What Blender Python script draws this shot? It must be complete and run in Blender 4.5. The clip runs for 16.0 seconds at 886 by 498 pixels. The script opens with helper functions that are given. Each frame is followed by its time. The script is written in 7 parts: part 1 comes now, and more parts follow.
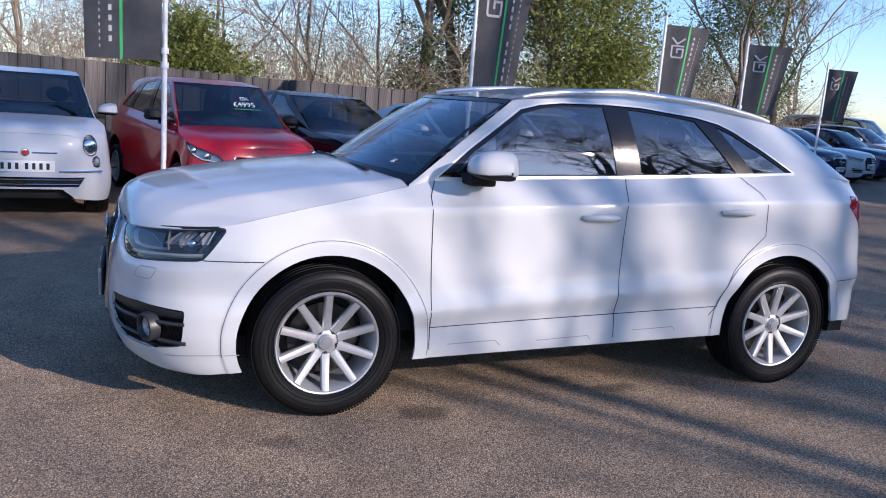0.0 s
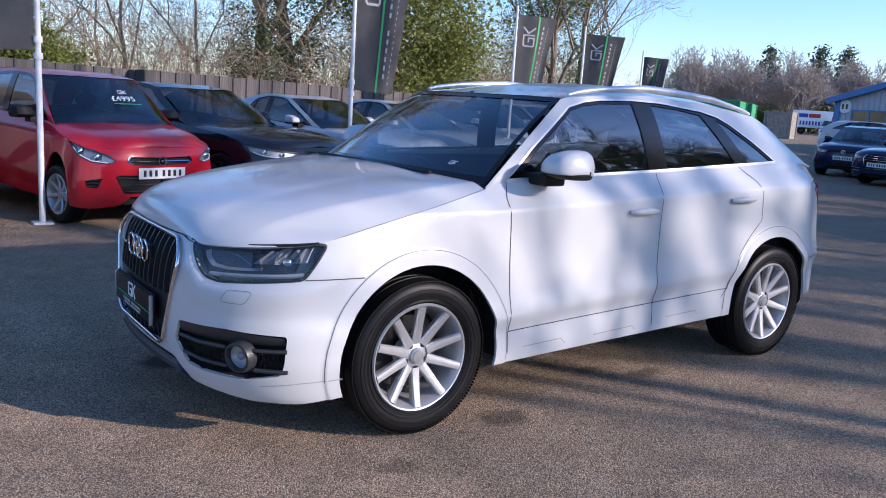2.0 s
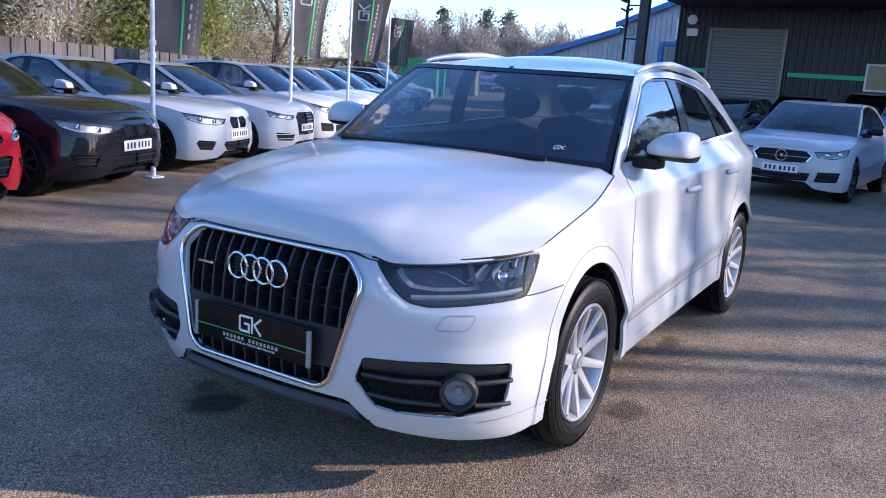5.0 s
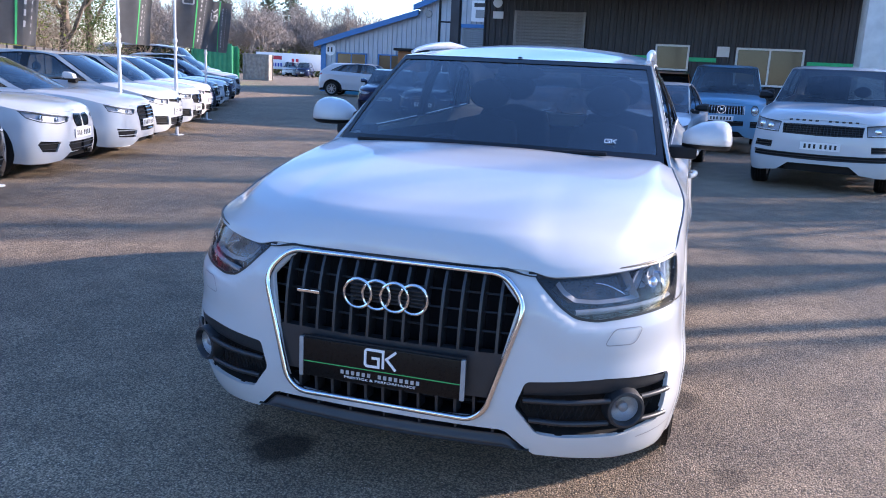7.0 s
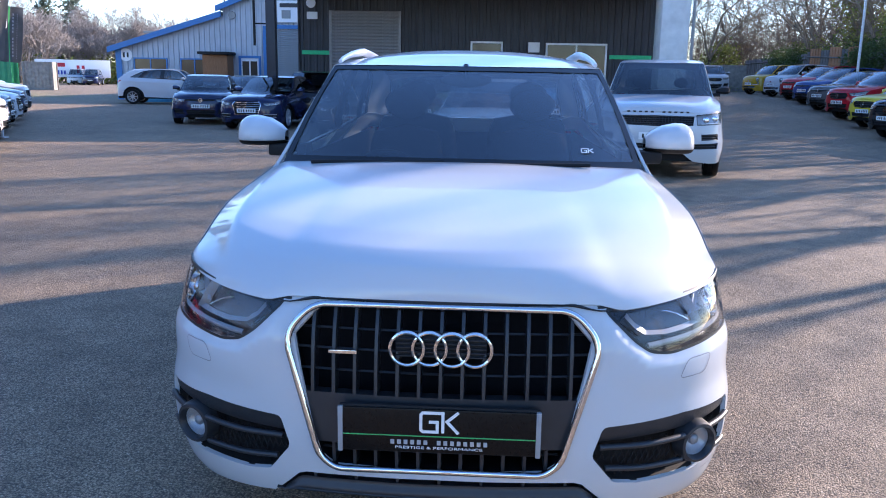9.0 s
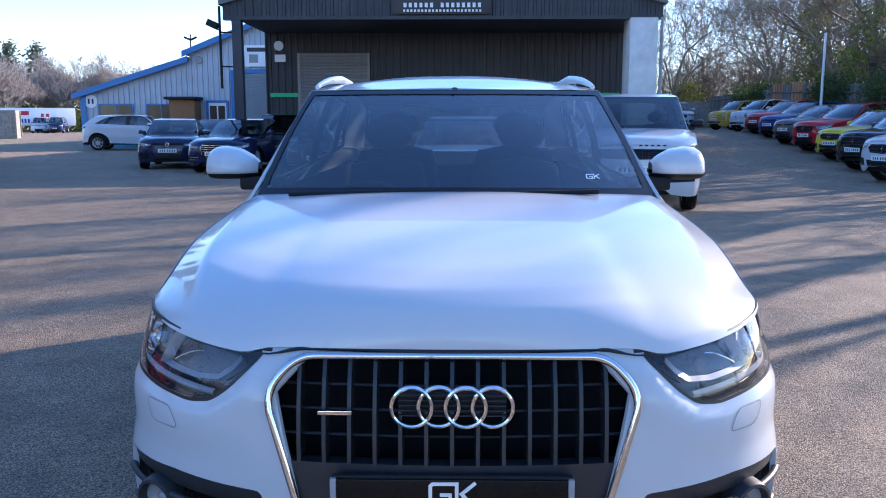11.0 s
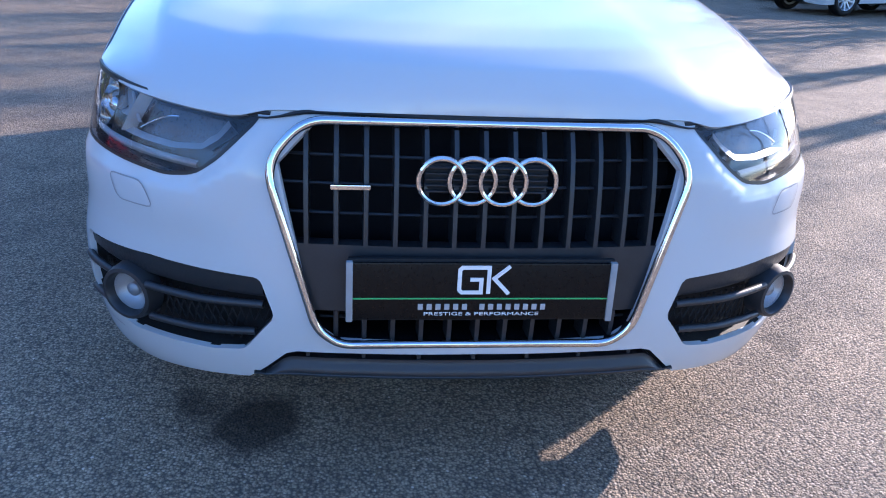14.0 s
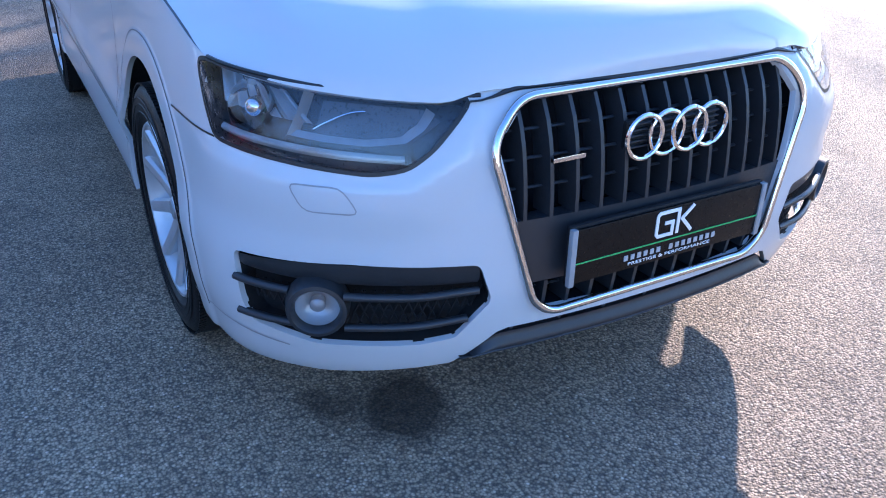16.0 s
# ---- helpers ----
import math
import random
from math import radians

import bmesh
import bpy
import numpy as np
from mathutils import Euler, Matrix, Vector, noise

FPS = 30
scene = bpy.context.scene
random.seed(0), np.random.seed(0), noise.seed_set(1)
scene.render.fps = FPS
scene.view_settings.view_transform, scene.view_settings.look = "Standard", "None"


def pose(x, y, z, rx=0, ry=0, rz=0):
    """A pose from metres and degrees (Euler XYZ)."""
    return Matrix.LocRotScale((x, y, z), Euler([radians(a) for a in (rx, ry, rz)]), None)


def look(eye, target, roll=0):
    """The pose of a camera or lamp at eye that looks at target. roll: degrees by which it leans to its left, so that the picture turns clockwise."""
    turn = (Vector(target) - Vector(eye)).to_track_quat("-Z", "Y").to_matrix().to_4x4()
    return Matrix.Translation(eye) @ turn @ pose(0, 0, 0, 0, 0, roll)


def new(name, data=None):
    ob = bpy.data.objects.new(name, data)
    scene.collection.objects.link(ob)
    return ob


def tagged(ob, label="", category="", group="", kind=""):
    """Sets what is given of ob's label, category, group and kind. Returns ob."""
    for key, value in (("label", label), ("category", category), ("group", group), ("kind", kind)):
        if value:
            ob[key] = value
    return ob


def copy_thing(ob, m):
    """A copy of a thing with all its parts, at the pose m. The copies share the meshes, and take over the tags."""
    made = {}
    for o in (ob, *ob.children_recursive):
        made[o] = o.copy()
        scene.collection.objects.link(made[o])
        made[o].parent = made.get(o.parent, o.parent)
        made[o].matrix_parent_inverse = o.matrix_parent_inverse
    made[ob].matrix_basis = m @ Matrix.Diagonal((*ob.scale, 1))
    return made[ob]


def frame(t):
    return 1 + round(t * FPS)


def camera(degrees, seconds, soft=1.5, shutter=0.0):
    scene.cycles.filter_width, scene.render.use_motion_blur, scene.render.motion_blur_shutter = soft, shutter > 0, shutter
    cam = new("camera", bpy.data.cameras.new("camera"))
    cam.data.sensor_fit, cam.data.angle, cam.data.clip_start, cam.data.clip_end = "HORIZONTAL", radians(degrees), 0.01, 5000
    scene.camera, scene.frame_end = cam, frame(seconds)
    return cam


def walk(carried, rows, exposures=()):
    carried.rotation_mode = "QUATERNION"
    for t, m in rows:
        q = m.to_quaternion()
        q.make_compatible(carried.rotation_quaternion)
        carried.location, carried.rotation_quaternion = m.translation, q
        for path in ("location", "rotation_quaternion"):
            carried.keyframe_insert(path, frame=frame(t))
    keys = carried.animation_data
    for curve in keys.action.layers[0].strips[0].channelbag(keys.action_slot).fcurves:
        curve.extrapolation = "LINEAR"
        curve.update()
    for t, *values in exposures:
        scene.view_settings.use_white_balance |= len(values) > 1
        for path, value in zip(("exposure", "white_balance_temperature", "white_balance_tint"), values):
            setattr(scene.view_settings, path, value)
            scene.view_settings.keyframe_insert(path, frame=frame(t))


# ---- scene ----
cam = camera(57.4, 16.0, soft=1.0)
PATH = [
    (0, (-2.156, -4.321, 1.464), (-1.423, -2.495, 1.103), 4.3),
    (0.5, (-2.442, -4.154, 1.468), (-1.591, -2.38, 1.111), 4.1),
    (1, (-2.786, -3.974, 1.458), (-1.813, -2.263, 1.105), 4.0),
    (1.5, (-3.03, -3.847, 1.469), (-1.96, -2.195, 1.115), 3.8),
    (2, (-3.238, -3.616, 1.445), (-2.069, -2.034, 1.083), 3.7),
    (2.5, (-3.406, -3.381, 1.432), (-2.144, -1.875, 1.055), 3.8),
    (3, (-3.647, -3.123, 1.412), (-2.293, -1.704, 1.021), 3.8),
    (3.5, (-3.865, -2.868, 1.432), (-2.418, -1.549, 1.028), 3.9),
    (4, (-4.0, -2.602, 1.415), (-2.475, -1.374, 1.004), 4.0),
    (4.2, (-4.052, -2.479, 1.421), (-2.495, -1.294, 1.007), 4.0),
    (6.3, (-4.433, -1.234, 1.403), (-2.614, -0.509, 0.997), 3.2),
    (6.5, (-4.44, -1.143, 1.398), (-2.605, -0.464, 0.988), 3.0),
    (7, (-4.501, -0.841, 1.404), (-2.625, -0.291, 0.981), 2.9),
    (7.5, (-4.526, -0.603, 1.417), (-2.62, -0.184, 0.977), 2.6),
    (8, (-4.45, -0.395, 1.414), (-2.525, -0.099, 0.96), 2.2),
    (8.5, (-4.383, -0.26, 1.424), (-2.444, -0.073, 0.973), 1.6),
    (9, (-4.299, -0.109, 1.432), (-2.344, -0.007, 1.022), 1.0),
    (9.5, (-4.226, -0.013, 1.422), (-2.256, 0.031, 1.084), 0.3),
    (9.7, (-4.197, 0.001, 1.43), (-2.22, 0.029, 1.128), -0.0),
    (11.8, (-3.883, -0.032, 1.282), (-1.912, 0.015, 0.945), 0.0),
    (12, (-3.871, -0.041, 1.265), (-1.909, 0.006, 0.878), 0.2),
    (12.5, (-3.84, -0.056, 1.225), (-1.904, -0.026, 0.725), 1.0),
    (13, (-3.813, -0.044, 1.185), (-1.898, -0.065, 0.61), 2.0),
    (13.5, (-3.776, 0.022, 1.17), (-1.885, -0.089, 0.527), 2.8),
    (14, (-3.741, 0.274, 1.163), (-1.888, 0.037, 0.448), 3.0),
    (14.5, (-3.711, 0.583, 1.205), (-1.913, 0.189, 0.422), 2.6),
    (15, (-3.592, 0.785, 1.208), (-1.861, 0.22, 0.381), 2.0),
    (15.5, (-3.478, 0.967, 1.225), (-1.836, 0.23, 0.352), 1.4),
    (16, (-3.391, 1.206, 1.264), (-1.845, 0.33, 0.347), 0.9),
]
walk(cam, [(t, look(eye, target, roll)) for t, eye, target, roll in PATH], exposures=[(t, e, k, 21) for t, e, k in ((0, 0.57, 5600), (3.5, 0.88, 5550), (6.5, 1.38, 5700), (9.5, 1.62, 5800), (12, 1.40, 5500), (13, 1.56, 5550), (14.5, 1.84, 5450), (16, 2.06, 5450))])

# ---- world, sun, exposure ----
SUN_DIR = Vector((0.565 * 0.93, -0.825 * 0.93, 0.367)).normalized()
world = bpy.data.worlds.new("sky")
scene.world = world
world.use_nodes = True
wn = world.node_tree.nodes
sky = wn.new("ShaderNodeTexSky")
sky.sky_type, sky.sun_disc = "NISHITA", False
sky.sun_elevation, sky.sun_rotation = math.asin(SUN_DIR.z), math.atan2(SUN_DIR.x, SUN_DIR.y)
sky.altitude, sky.air_density, sky.dust_density, sky.ozone_density = 0, 1.0, 0.3, 3.0
wn["Background"].inputs["Strength"].default_value = 0.148
hue = wn.new("ShaderNodeHueSaturation")
hue.inputs["Saturation"].default_value = 1.1
world.node_tree.links.new(sky.outputs["Color"], hue.inputs["Color"])
world.node_tree.links.new(hue.outputs["Color"], wn["Background"].inputs["Color"])
sun = new("sun", bpy.data.lights.new("sun", "SUN"))
sun.data.energy, sun.data.angle, sun.data.color = 4.4, radians(0.6), (1.0, 0.82, 0.62)
sun.matrix_world = look(SUN_DIR * 50, (0, 0, 0))

# ---- materials ----


def material(name):
    m = bpy.data.materials.new(name)
    m.use_nodes = True
    return m, m.node_tree.nodes, m.node_tree.links, m.node_tree.nodes["Principled BSDF"]


def texco(n, l, scale, kind="ShaderNodeTexNoise", coord="Object", detail=4.0):
    c, t = n.new("ShaderNodeTexCoord"), n.new(kind)
    t.inputs["Scale"].default_value = scale
    if kind == "ShaderNodeTexNoise":
        t.inputs["Detail"].default_value = detail
    l.new(c.outputs[coord], t.inputs["Vector"])
    return t


def ramp(n, l, src, stops):
    r = n.new("ShaderNodeValToRGB")
    r.color_ramp.elements[0].position, r.color_ramp.elements[0].color = stops[0][0], (*stops[0][1], 1)
    r.color_ramp.elements[1].position, r.color_ramp.elements[1].color = stops[-1][0], (*stops[-1][1], 1)
    for p, c in stops[1:-1]:
        r.color_ramp.elements.new(p).color = (*c, 1)
    l.new(src, r.inputs["Fac"])
    return r


def mixed(n, l, a, b, fac, mode="MIX"):
    m = n.new("ShaderNodeMix")
    m.data_type, m.blend_type = "RGBA", mode
    for s, v in (("A", a), ("B", b)):
        if isinstance(v, tuple):
            m.inputs[6 if s == "A" else 7].default_value = (*v, 1)
        else:
            l.new(v, m.inputs[6 if s == "A" else 7])
    if isinstance(fac, float):
        m.inputs[0].default_value = fac
    else:
        l.new(fac, m.inputs[0])
    return m.outputs[2]


def bump(n, l, p, height, strength, distance=0.01):
    b = n.new("ShaderNodeBump")
    b.inputs["Strength"].default_value, b.inputs["Distance"].default_value = strength, distance
    l.new(height, b.inputs["Height"])
    l.new(b.outputs["Normal"], p.inputs["Normal"])


def plain(name, color, rough=0.5, metal=0.0, vary=0.12, scale=18.0, relief=0.08, coat=0.0, gloss=0.5):
    """A surface of one base colour with fine grain and slow unevenness."""
    m, n, l, p = material(name)
    a, b = texco(n, l, scale), texco(n, l, scale * 9)
    lo, hi = tuple(c * (1 - vary) for c in color), tuple(min(1, c * (1 + vary)) for c in color)
    r = ramp(n, l, a.outputs["Fac"], [(0.3, lo), (0.7, hi)])
    l.new(r.outputs["Color"], p.inputs["Base Color"])
    q = ramp(n, l, b.outputs["Fac"], [(0.3, (max(0.02, rough - 0.06),) * 3), (0.7, (min(1, rough + 0.08),) * 3)])
    l.new(q.outputs["Color"], p.inputs["Roughness"])
    p.inputs["Metallic"].default_value, p.inputs["Coat Weight"].default_value, p.inputs["Specular IOR Level"].default_value = metal, coat, gloss
    p.inputs["Coat Roughness"].default_value = 0.04
    if relief:
        bump(n, l, p, b.outputs["Fac"], relief, 0.002)
    return m


def paint(name, color, rough=0.32, dust=0.06):
    """Car lacquer: base coat under a clear coat, with a film of road dust."""
    m, n, l, p = material(name)
    a, b = texco(n, l, 2.2, detail=6.0), texco(n, l, 160.0, detail=2.0)
    d = ramp(n, l, a.outputs["Fac"], [(0.45, (0, 0, 0)), (0.8, (dust,) * 3)])
    l.new(mixed(n, l, color, (0.32, 0.29, 0.25), d.outputs["Color"]), p.inputs["Base Color"])
    p.inputs["Roughness"].default_value = rough
    p.inputs["Coat Weight"].default_value, p.inputs["Coat Roughness"].default_value = 0.8, 0.03
    p.inputs["Specular IOR Level"].default_value = 0.15
    bump(n, l, p, b.outputs["Fac"], 0.015, 0.001)
    return m


def window_glass(name, tint, facing=0.06):
    """A thin pane: clear through its tint, mirror-like with the share that glass throws back at each slant."""
    m, n, l, p = material(name)
    t, g, w, mx = n.new("ShaderNodeBsdfTransparent"), n.new("ShaderNodeBsdfGlossy"), n.new("ShaderNodeLayerWeight"), n.new("ShaderNodeMixShader")
    t.inputs["Color"].default_value, g.inputs["Color"].default_value = (*tint, 1), (0.95, 0.97, 1, 1)
    w.inputs["Blend"].default_value = 0.5
    k, f = n.new("ShaderNodeMath"), n.new("ShaderNodeMath")
    k.operation, f.operation = "POWER", "MULTIPLY_ADD"
    k.inputs[1].default_value, f.inputs[1].default_value, f.inputs[2].default_value = 4.0, 1 - facing, facing
    l.new(w.outputs["Facing"], k.inputs[0]), l.new(k.outputs["Value"], f.inputs[0])
    s = texco(n, l, 3.0)
    l.new(ramp(n, l, s.outputs["Fac"], [(0.3, (0.008,) * 3), (0.8, (0.03,) * 3)]).outputs["Color"], g.inputs["Roughness"])
    l.new(f.outputs["Value"], mx.inputs["Fac"]), l.new(t.outputs["BSDF"], mx.inputs[1]), l.new(g.outputs["BSDF"], mx.inputs[2])
    l.new(mx.outputs["Shader"], n["Material Output"].inputs["Surface"])
    return m


STAINS = [(-0.83, -0.93, 0.17, 0.11, 0.62), (-1.96, 0.50, 0.17, 0.14, 0.80), (-1.86, 0.66, 0.10, 0.08, 0.6), (0.32, -0.78, 0.17, 0.08, 0.6), (-1.55, -1.12, 0.12, 0.08, 0.45), (0.05, -0.62, 0.12, 0.07, 0.5)]


def asphalt():
    m, n, l, p = material("worn_asphalt")
    grit = texco(n, l, 140.0, "ShaderNodeTexVoronoi")
    fine, mid, big = texco(n, l, 210.0, detail=3.0), texco(n, l, 3.5, detail=6.0), texco(n, l, 0.35, detail=5.0)
    stones = ramp(n, l, grit.outputs["Color"], [(0.0, (0.16, 0.125, 0.088)), (0.45, (0.375, 0.294, 0.206)), (0.85, (0.55, 0.434, 0.305)), (1.0, (0.80, 0.68, 0.54))])
    tone = ramp(n, l, mid.outputs["Fac"], [(0.25, (0.72,) * 3), (0.75, (1.2,) * 3)])
    wide = ramp(n, l, big.outputs["Fac"], [(0.3, (0.82, 0.80, 0.79)), (0.7, (1.15, 1.10, 1.04))])
    c = mixed(n, l, stones.outputs["Color"], tone.outputs["Color"], 1.0, "MULTIPLY")
    c = mixed(n, l, c, wide.outputs["Color"], 1.0, "MULTIPLY")
    c = mixed(n, l, c, (0.06, 0.052, 0.046), ramp(n, l, grit.outputs["Distance"], [(0.35, (0, 0, 0)), (0.75, (0.75,) * 3)]).outputs["Color"])
    # oil drips and damp patches with ragged rims
    geo, wob = n.new("ShaderNodeTexCoord"), texco(n, l, 9.0, detail=6.0)
    off = n.new("ShaderNodeVectorMath")
    off.operation = "MULTIPLY_ADD"
    off.inputs[1].default_value = (0.12, 0.12, 0)
    l.new(wob.outputs["Color"], off.inputs[0]), l.new(geo.outputs["Object"], off.inputs[2])
    for sx, sy, rx, ry, deep in STAINS:
        mp, ln = n.new("ShaderNodeMapping"), n.new("ShaderNodeVectorMath")
        mp.inputs["Location"].default_value = (-(sx + 0.06) / rx, -(sy + 0.06) / ry, 0)
        mp.inputs["Scale"].default_value = (1 / rx, 1 / ry, 0)
        ln.operation = "LENGTH"
        l.new(off.outputs["Vector"], mp.inputs["Vector"]), l.new(mp.outputs["Vector"], ln.inputs[0])
        c = mixed(n, l, c, (0.025, 0.021, 0.018), ramp(n, l, ln.outputs["Value"], [(0.55, (deep,) * 3), (1.0, (0, 0, 0))]).outputs["Color"])
    l.new(c, p.inputs["Base Color"])
    l.new(ramp(n, l, fine.outputs["Fac"], [(0.3, (0.6,) * 3), (0.7, (0.9,) * 3)]).outputs["Color"], p.inputs["Roughness"])
    inv = n.new("ShaderNodeMath")
    inv.operation = "MULTIPLY_ADD"
    inv.inputs[1].default_value = -1.0
    l.new(grit.outputs["Distance"], inv.inputs[0]), l.new(fine.outputs["Fac"], inv.inputs[2])
    p.inputs["Diffuse Roughness"].default_value, p.inputs["Specular IOR Level"].default_value = 0.35, 0.2
    bump(n, l, p, inv.outputs["Value"], 0.8, 0.008)
    return m


def bark(name, lo, hi, scale=6.0):
    m, n, l, p = material(name)
    a = texco(n, l, scale, detail=8.0)
    l.new(ramp(n, l, a.outputs["Fac"], [(0.3, lo), (0.7, hi)]).outputs["Color"], p.inputs["Base Color"])
    p.inputs["Roughness"].default_value = 0.9
    bump(n, l, p, a.outputs["Fac"], 0.5, 0.02)
    return m


def leafy(name, lo, hi):
    m, n, l, p = material(name)
    g = n.new("ShaderNodeNewGeometry")
    l.new(ramp(n, l, g.outputs["Random Per Island"], [(0.0, lo), (0.6, hi), (1.0, tuple(c * 1.5 for c in hi))]).outputs["Color"], p.inputs["Base Color"])
    p.inputs["Roughness"].default_value = 0.55
    tr, mx = n.new("ShaderNodeBsdfTranslucent"), n.new("ShaderNodeMixShader")
    tr.inputs["Color"].default_value, mx.inputs["Fac"].default_value = (*(min(1, c * 1.7) for c in hi), 1), 0.45
    l.new(p.outputs["BSDF"], mx.inputs[1]), l.new(tr.outputs["BSDF"], mx.inputs[2])
    l.new(mx.outputs["Shader"], n["Material Output"].inputs["Surface"])
    return m


def boards(name, lo, hi):
    """Wood whose tone differs from piece to piece, with upright grain."""
    m, n, l, p = material(name)
    info, c, mp, t = n.new("ShaderNodeObjectInfo"), n.new("ShaderNodeTexCoord"), n.new("ShaderNodeMapping"), n.new("ShaderNodeTexNoise")
    mp.inputs["Scale"].default_value, t.inputs["Scale"].default_value, t.inputs["Detail"].default_value = (30, 30, 1.5), 2.0, 6.0
    l.new(c.outputs["Object"], mp.inputs["Vector"]), l.new(mp.outputs["Vector"], t.inputs["Vector"])
    a = ramp(n, l, t.outputs["Fac"], [(0.3, lo), (0.7, hi)])
    b = ramp(n, l, info.outputs["Random"], [(0.0, (0.7,) * 3), (1.0, (1.2,) * 3)])
    l.new(mixed(n, l, a.outputs["Color"], b.outputs["Color"], 1.0, "MULTIPLY"), p.inputs["Base Color"])
    p.inputs["Roughness"].default_value = 0.85
    bump(n, l, p, t.outputs["Fac"], 0.4, 0.004)
    return m


WHITE = paint("white_lacquer", (0.52, 0.535, 0.55), 0.30, 0.03)
RED = paint("red_lacquer", (0.44, 0.008, 0.020), 0.3)
BLACK_PAINT = paint("black_lacquer", (0.008, 0.008, 0.011), 0.25, 0.03)
NAVY = paint("navy_lacquer", (0.012, 0.018, 0.06), 0.25, 0.03)
GREY_PAINT = paint("grey_lacquer", (0.10, 0.105, 0.115), 0.25)
SILVER = paint("silver_lacquer", (0.42, 0.44, 0.46), 0.3)
MIDBLUE = paint("blue_lacquer", (0.16, 0.32, 0.47), 0.3)
DEEPBLUE = paint("deep_blue_lacquer", (0.02, 0.06, 0.22), 0.3)
YELLOW = paint("yellow_lacquer", (0.62, 0.50, 0.03), 0.3)
AMBER = paint("ochre_lacquer", (0.50, 0.30, 0.02), 0.3)
ORANGE = paint("orange_lacquer", (0.48, 0.13, 0.02), 0.3)
OLIVE = paint("green_lacquer", (0.05, 0.11, 0.07), 0.3)
PINKISH = paint("pearl_lacquer", (0.62, 0.56, 0.56), 0.3)
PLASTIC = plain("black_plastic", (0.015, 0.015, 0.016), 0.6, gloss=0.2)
GREY_PLASTIC = plain("grey_plastic", (0.022, 0.024, 0.028), 0.42, gloss=0.5)
PLATE_BLACK = plain("plate_black", (0.005, 0.005, 0.0055), 0.3, relief=0.0, gloss=0.2)
GRILLE_DARK = plain("grille_depth", (0.008, 0.009, 0.012), 0.7, relief=0.0, gloss=0.1)
GLOSS_BLACK = plain("gloss_black", (0.008, 0.008, 0.009), 0.12, relief=0.0)
RUBBER = plain("tyre_rubber", (0.007, 0.007, 0.0075), 0.45, scale=30, relief=0.2, gloss=0.22)
ALLOY = plain("silver_alloy", (0.50, 0.51, 0.525), 0.38, 0.6, 0.05, relief=0.02)
DARK_ALLOY = plain("dark_alloy", (0.035, 0.035, 0.04), 0.35, 0.5)
CHROME = plain("chrome", (0.66, 0.67, 0.69), 0.07, 1.0, 0.02, relief=0.0)
SATIN = plain("satin_aluminium", (0.70, 0.71, 0.73), 0.36, 0.6, 0.03, relief=0.0)
STEEL = plain("brake_steel", (0.05, 0.047, 0.044), 0.45, 0.8)
GLASS = window_glass("clear_glass", (0.76, 0.81, 0.81), 0.13)
SIDE_GLASS = window_glass("side_glass", (0.52, 0.56, 0.57), 0.17)
FAR_GLASS = window_glass("tinted_glass", (0.38, 0.42, 0.43), 0.10)
DARK_PANE = plain("dark_pane", (0.03, 0.032, 0.03), 0.06, relief=0.0)
LENS = window_glass("lamp_lens", (0.90, 0.91, 0.92), 0.04)
LAMP_DARK = plain("lamp_housing", (0.045, 0.047, 0.052), 0.3, 0.2, 0.02, relief=0.0)
LAMP_GREY = plain("lamp_reflector", (0.30, 0.31, 0.33), 0.35, 0.4, relief=0.0)
LAMP_PANEL = plain("lamp_panel_grey", (0.09, 0.093, 0.10), 0.3, 0.3, relief=0.0)
TAIL_RED = plain("tail_lamp_red", (0.30, 0.008, 0.012), 0.12, relief=0.0, coat=1.0)
AMBER_LENS = plain("amber_lens", (0.5, 0.16, 0.02), 0.15, relief=0.0)
CABIN = plain("cabin_cloth", (0.022, 0.023, 0.026), 0.85, scale=60, relief=0.2, gloss=0.2)
TRIM_BEIGE = plain("headlining", (0.30, 0.29, 0.27), 0.9)
PLATE_WHITE = plain("plate_white", (0.75, 0.76, 0.76), 0.35, vary=0.04)
PLATE_YELLOW = plain("plate_yellow", (0.7, 0.5, 0.05), 0.35)
SEAM = plain("pale_seam", (0.28, 0.28, 0.29), 0.6)
GROOVE = plain("panel_groove", (0.11, 0.11, 0.115), 0.6)
INK = plain("black_ink", (0.012, 0.012, 0.012), 0.4)
PRINT = plain("white_print", (0.80, 0.80, 0.80), 0.45, vary=0.03, relief=0.0)
PRINT_GREEN = plain("green_print", (0.06, 0.42, 0.12), 0.45, vary=0.03, relief=0.0)
PRINT_SOFT = plain("silver_print", (0.42, 0.42, 0.43), 0.45, vary=0.03, relief=0.0)
CLEAR_EDGE = plain("clear_acrylic", (0.30, 0.31, 0.32), 0.12, relief=0.0)
ASPHALT = asphalt()
BARK = bark("bark", (0.05, 0.04, 0.03), (0.15, 0.12, 0.09))
TWIG = bark("twigs", (0.13, 0.10, 0.075), (0.28, 0.22, 0.16))
PALE_TWIG = bark("pale_twigs", (0.19, 0.148, 0.105), (0.34, 0.27, 0.19))
# distance haze is put into this colour as a paler, greyer twig tone
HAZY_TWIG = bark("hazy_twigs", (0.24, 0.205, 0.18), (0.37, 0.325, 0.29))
IVY = leafy("ivy_leaves", (0.022, 0.038, 0.012), (0.08, 0.11, 0.03))
SHRUB = leafy("shrub_leaves", (0.05, 0.06, 0.014), (0.18, 0.20, 0.05))
NEEDLES = leafy("needles", (0.04, 0.058, 0.042), (0.09, 0.11, 0.075))
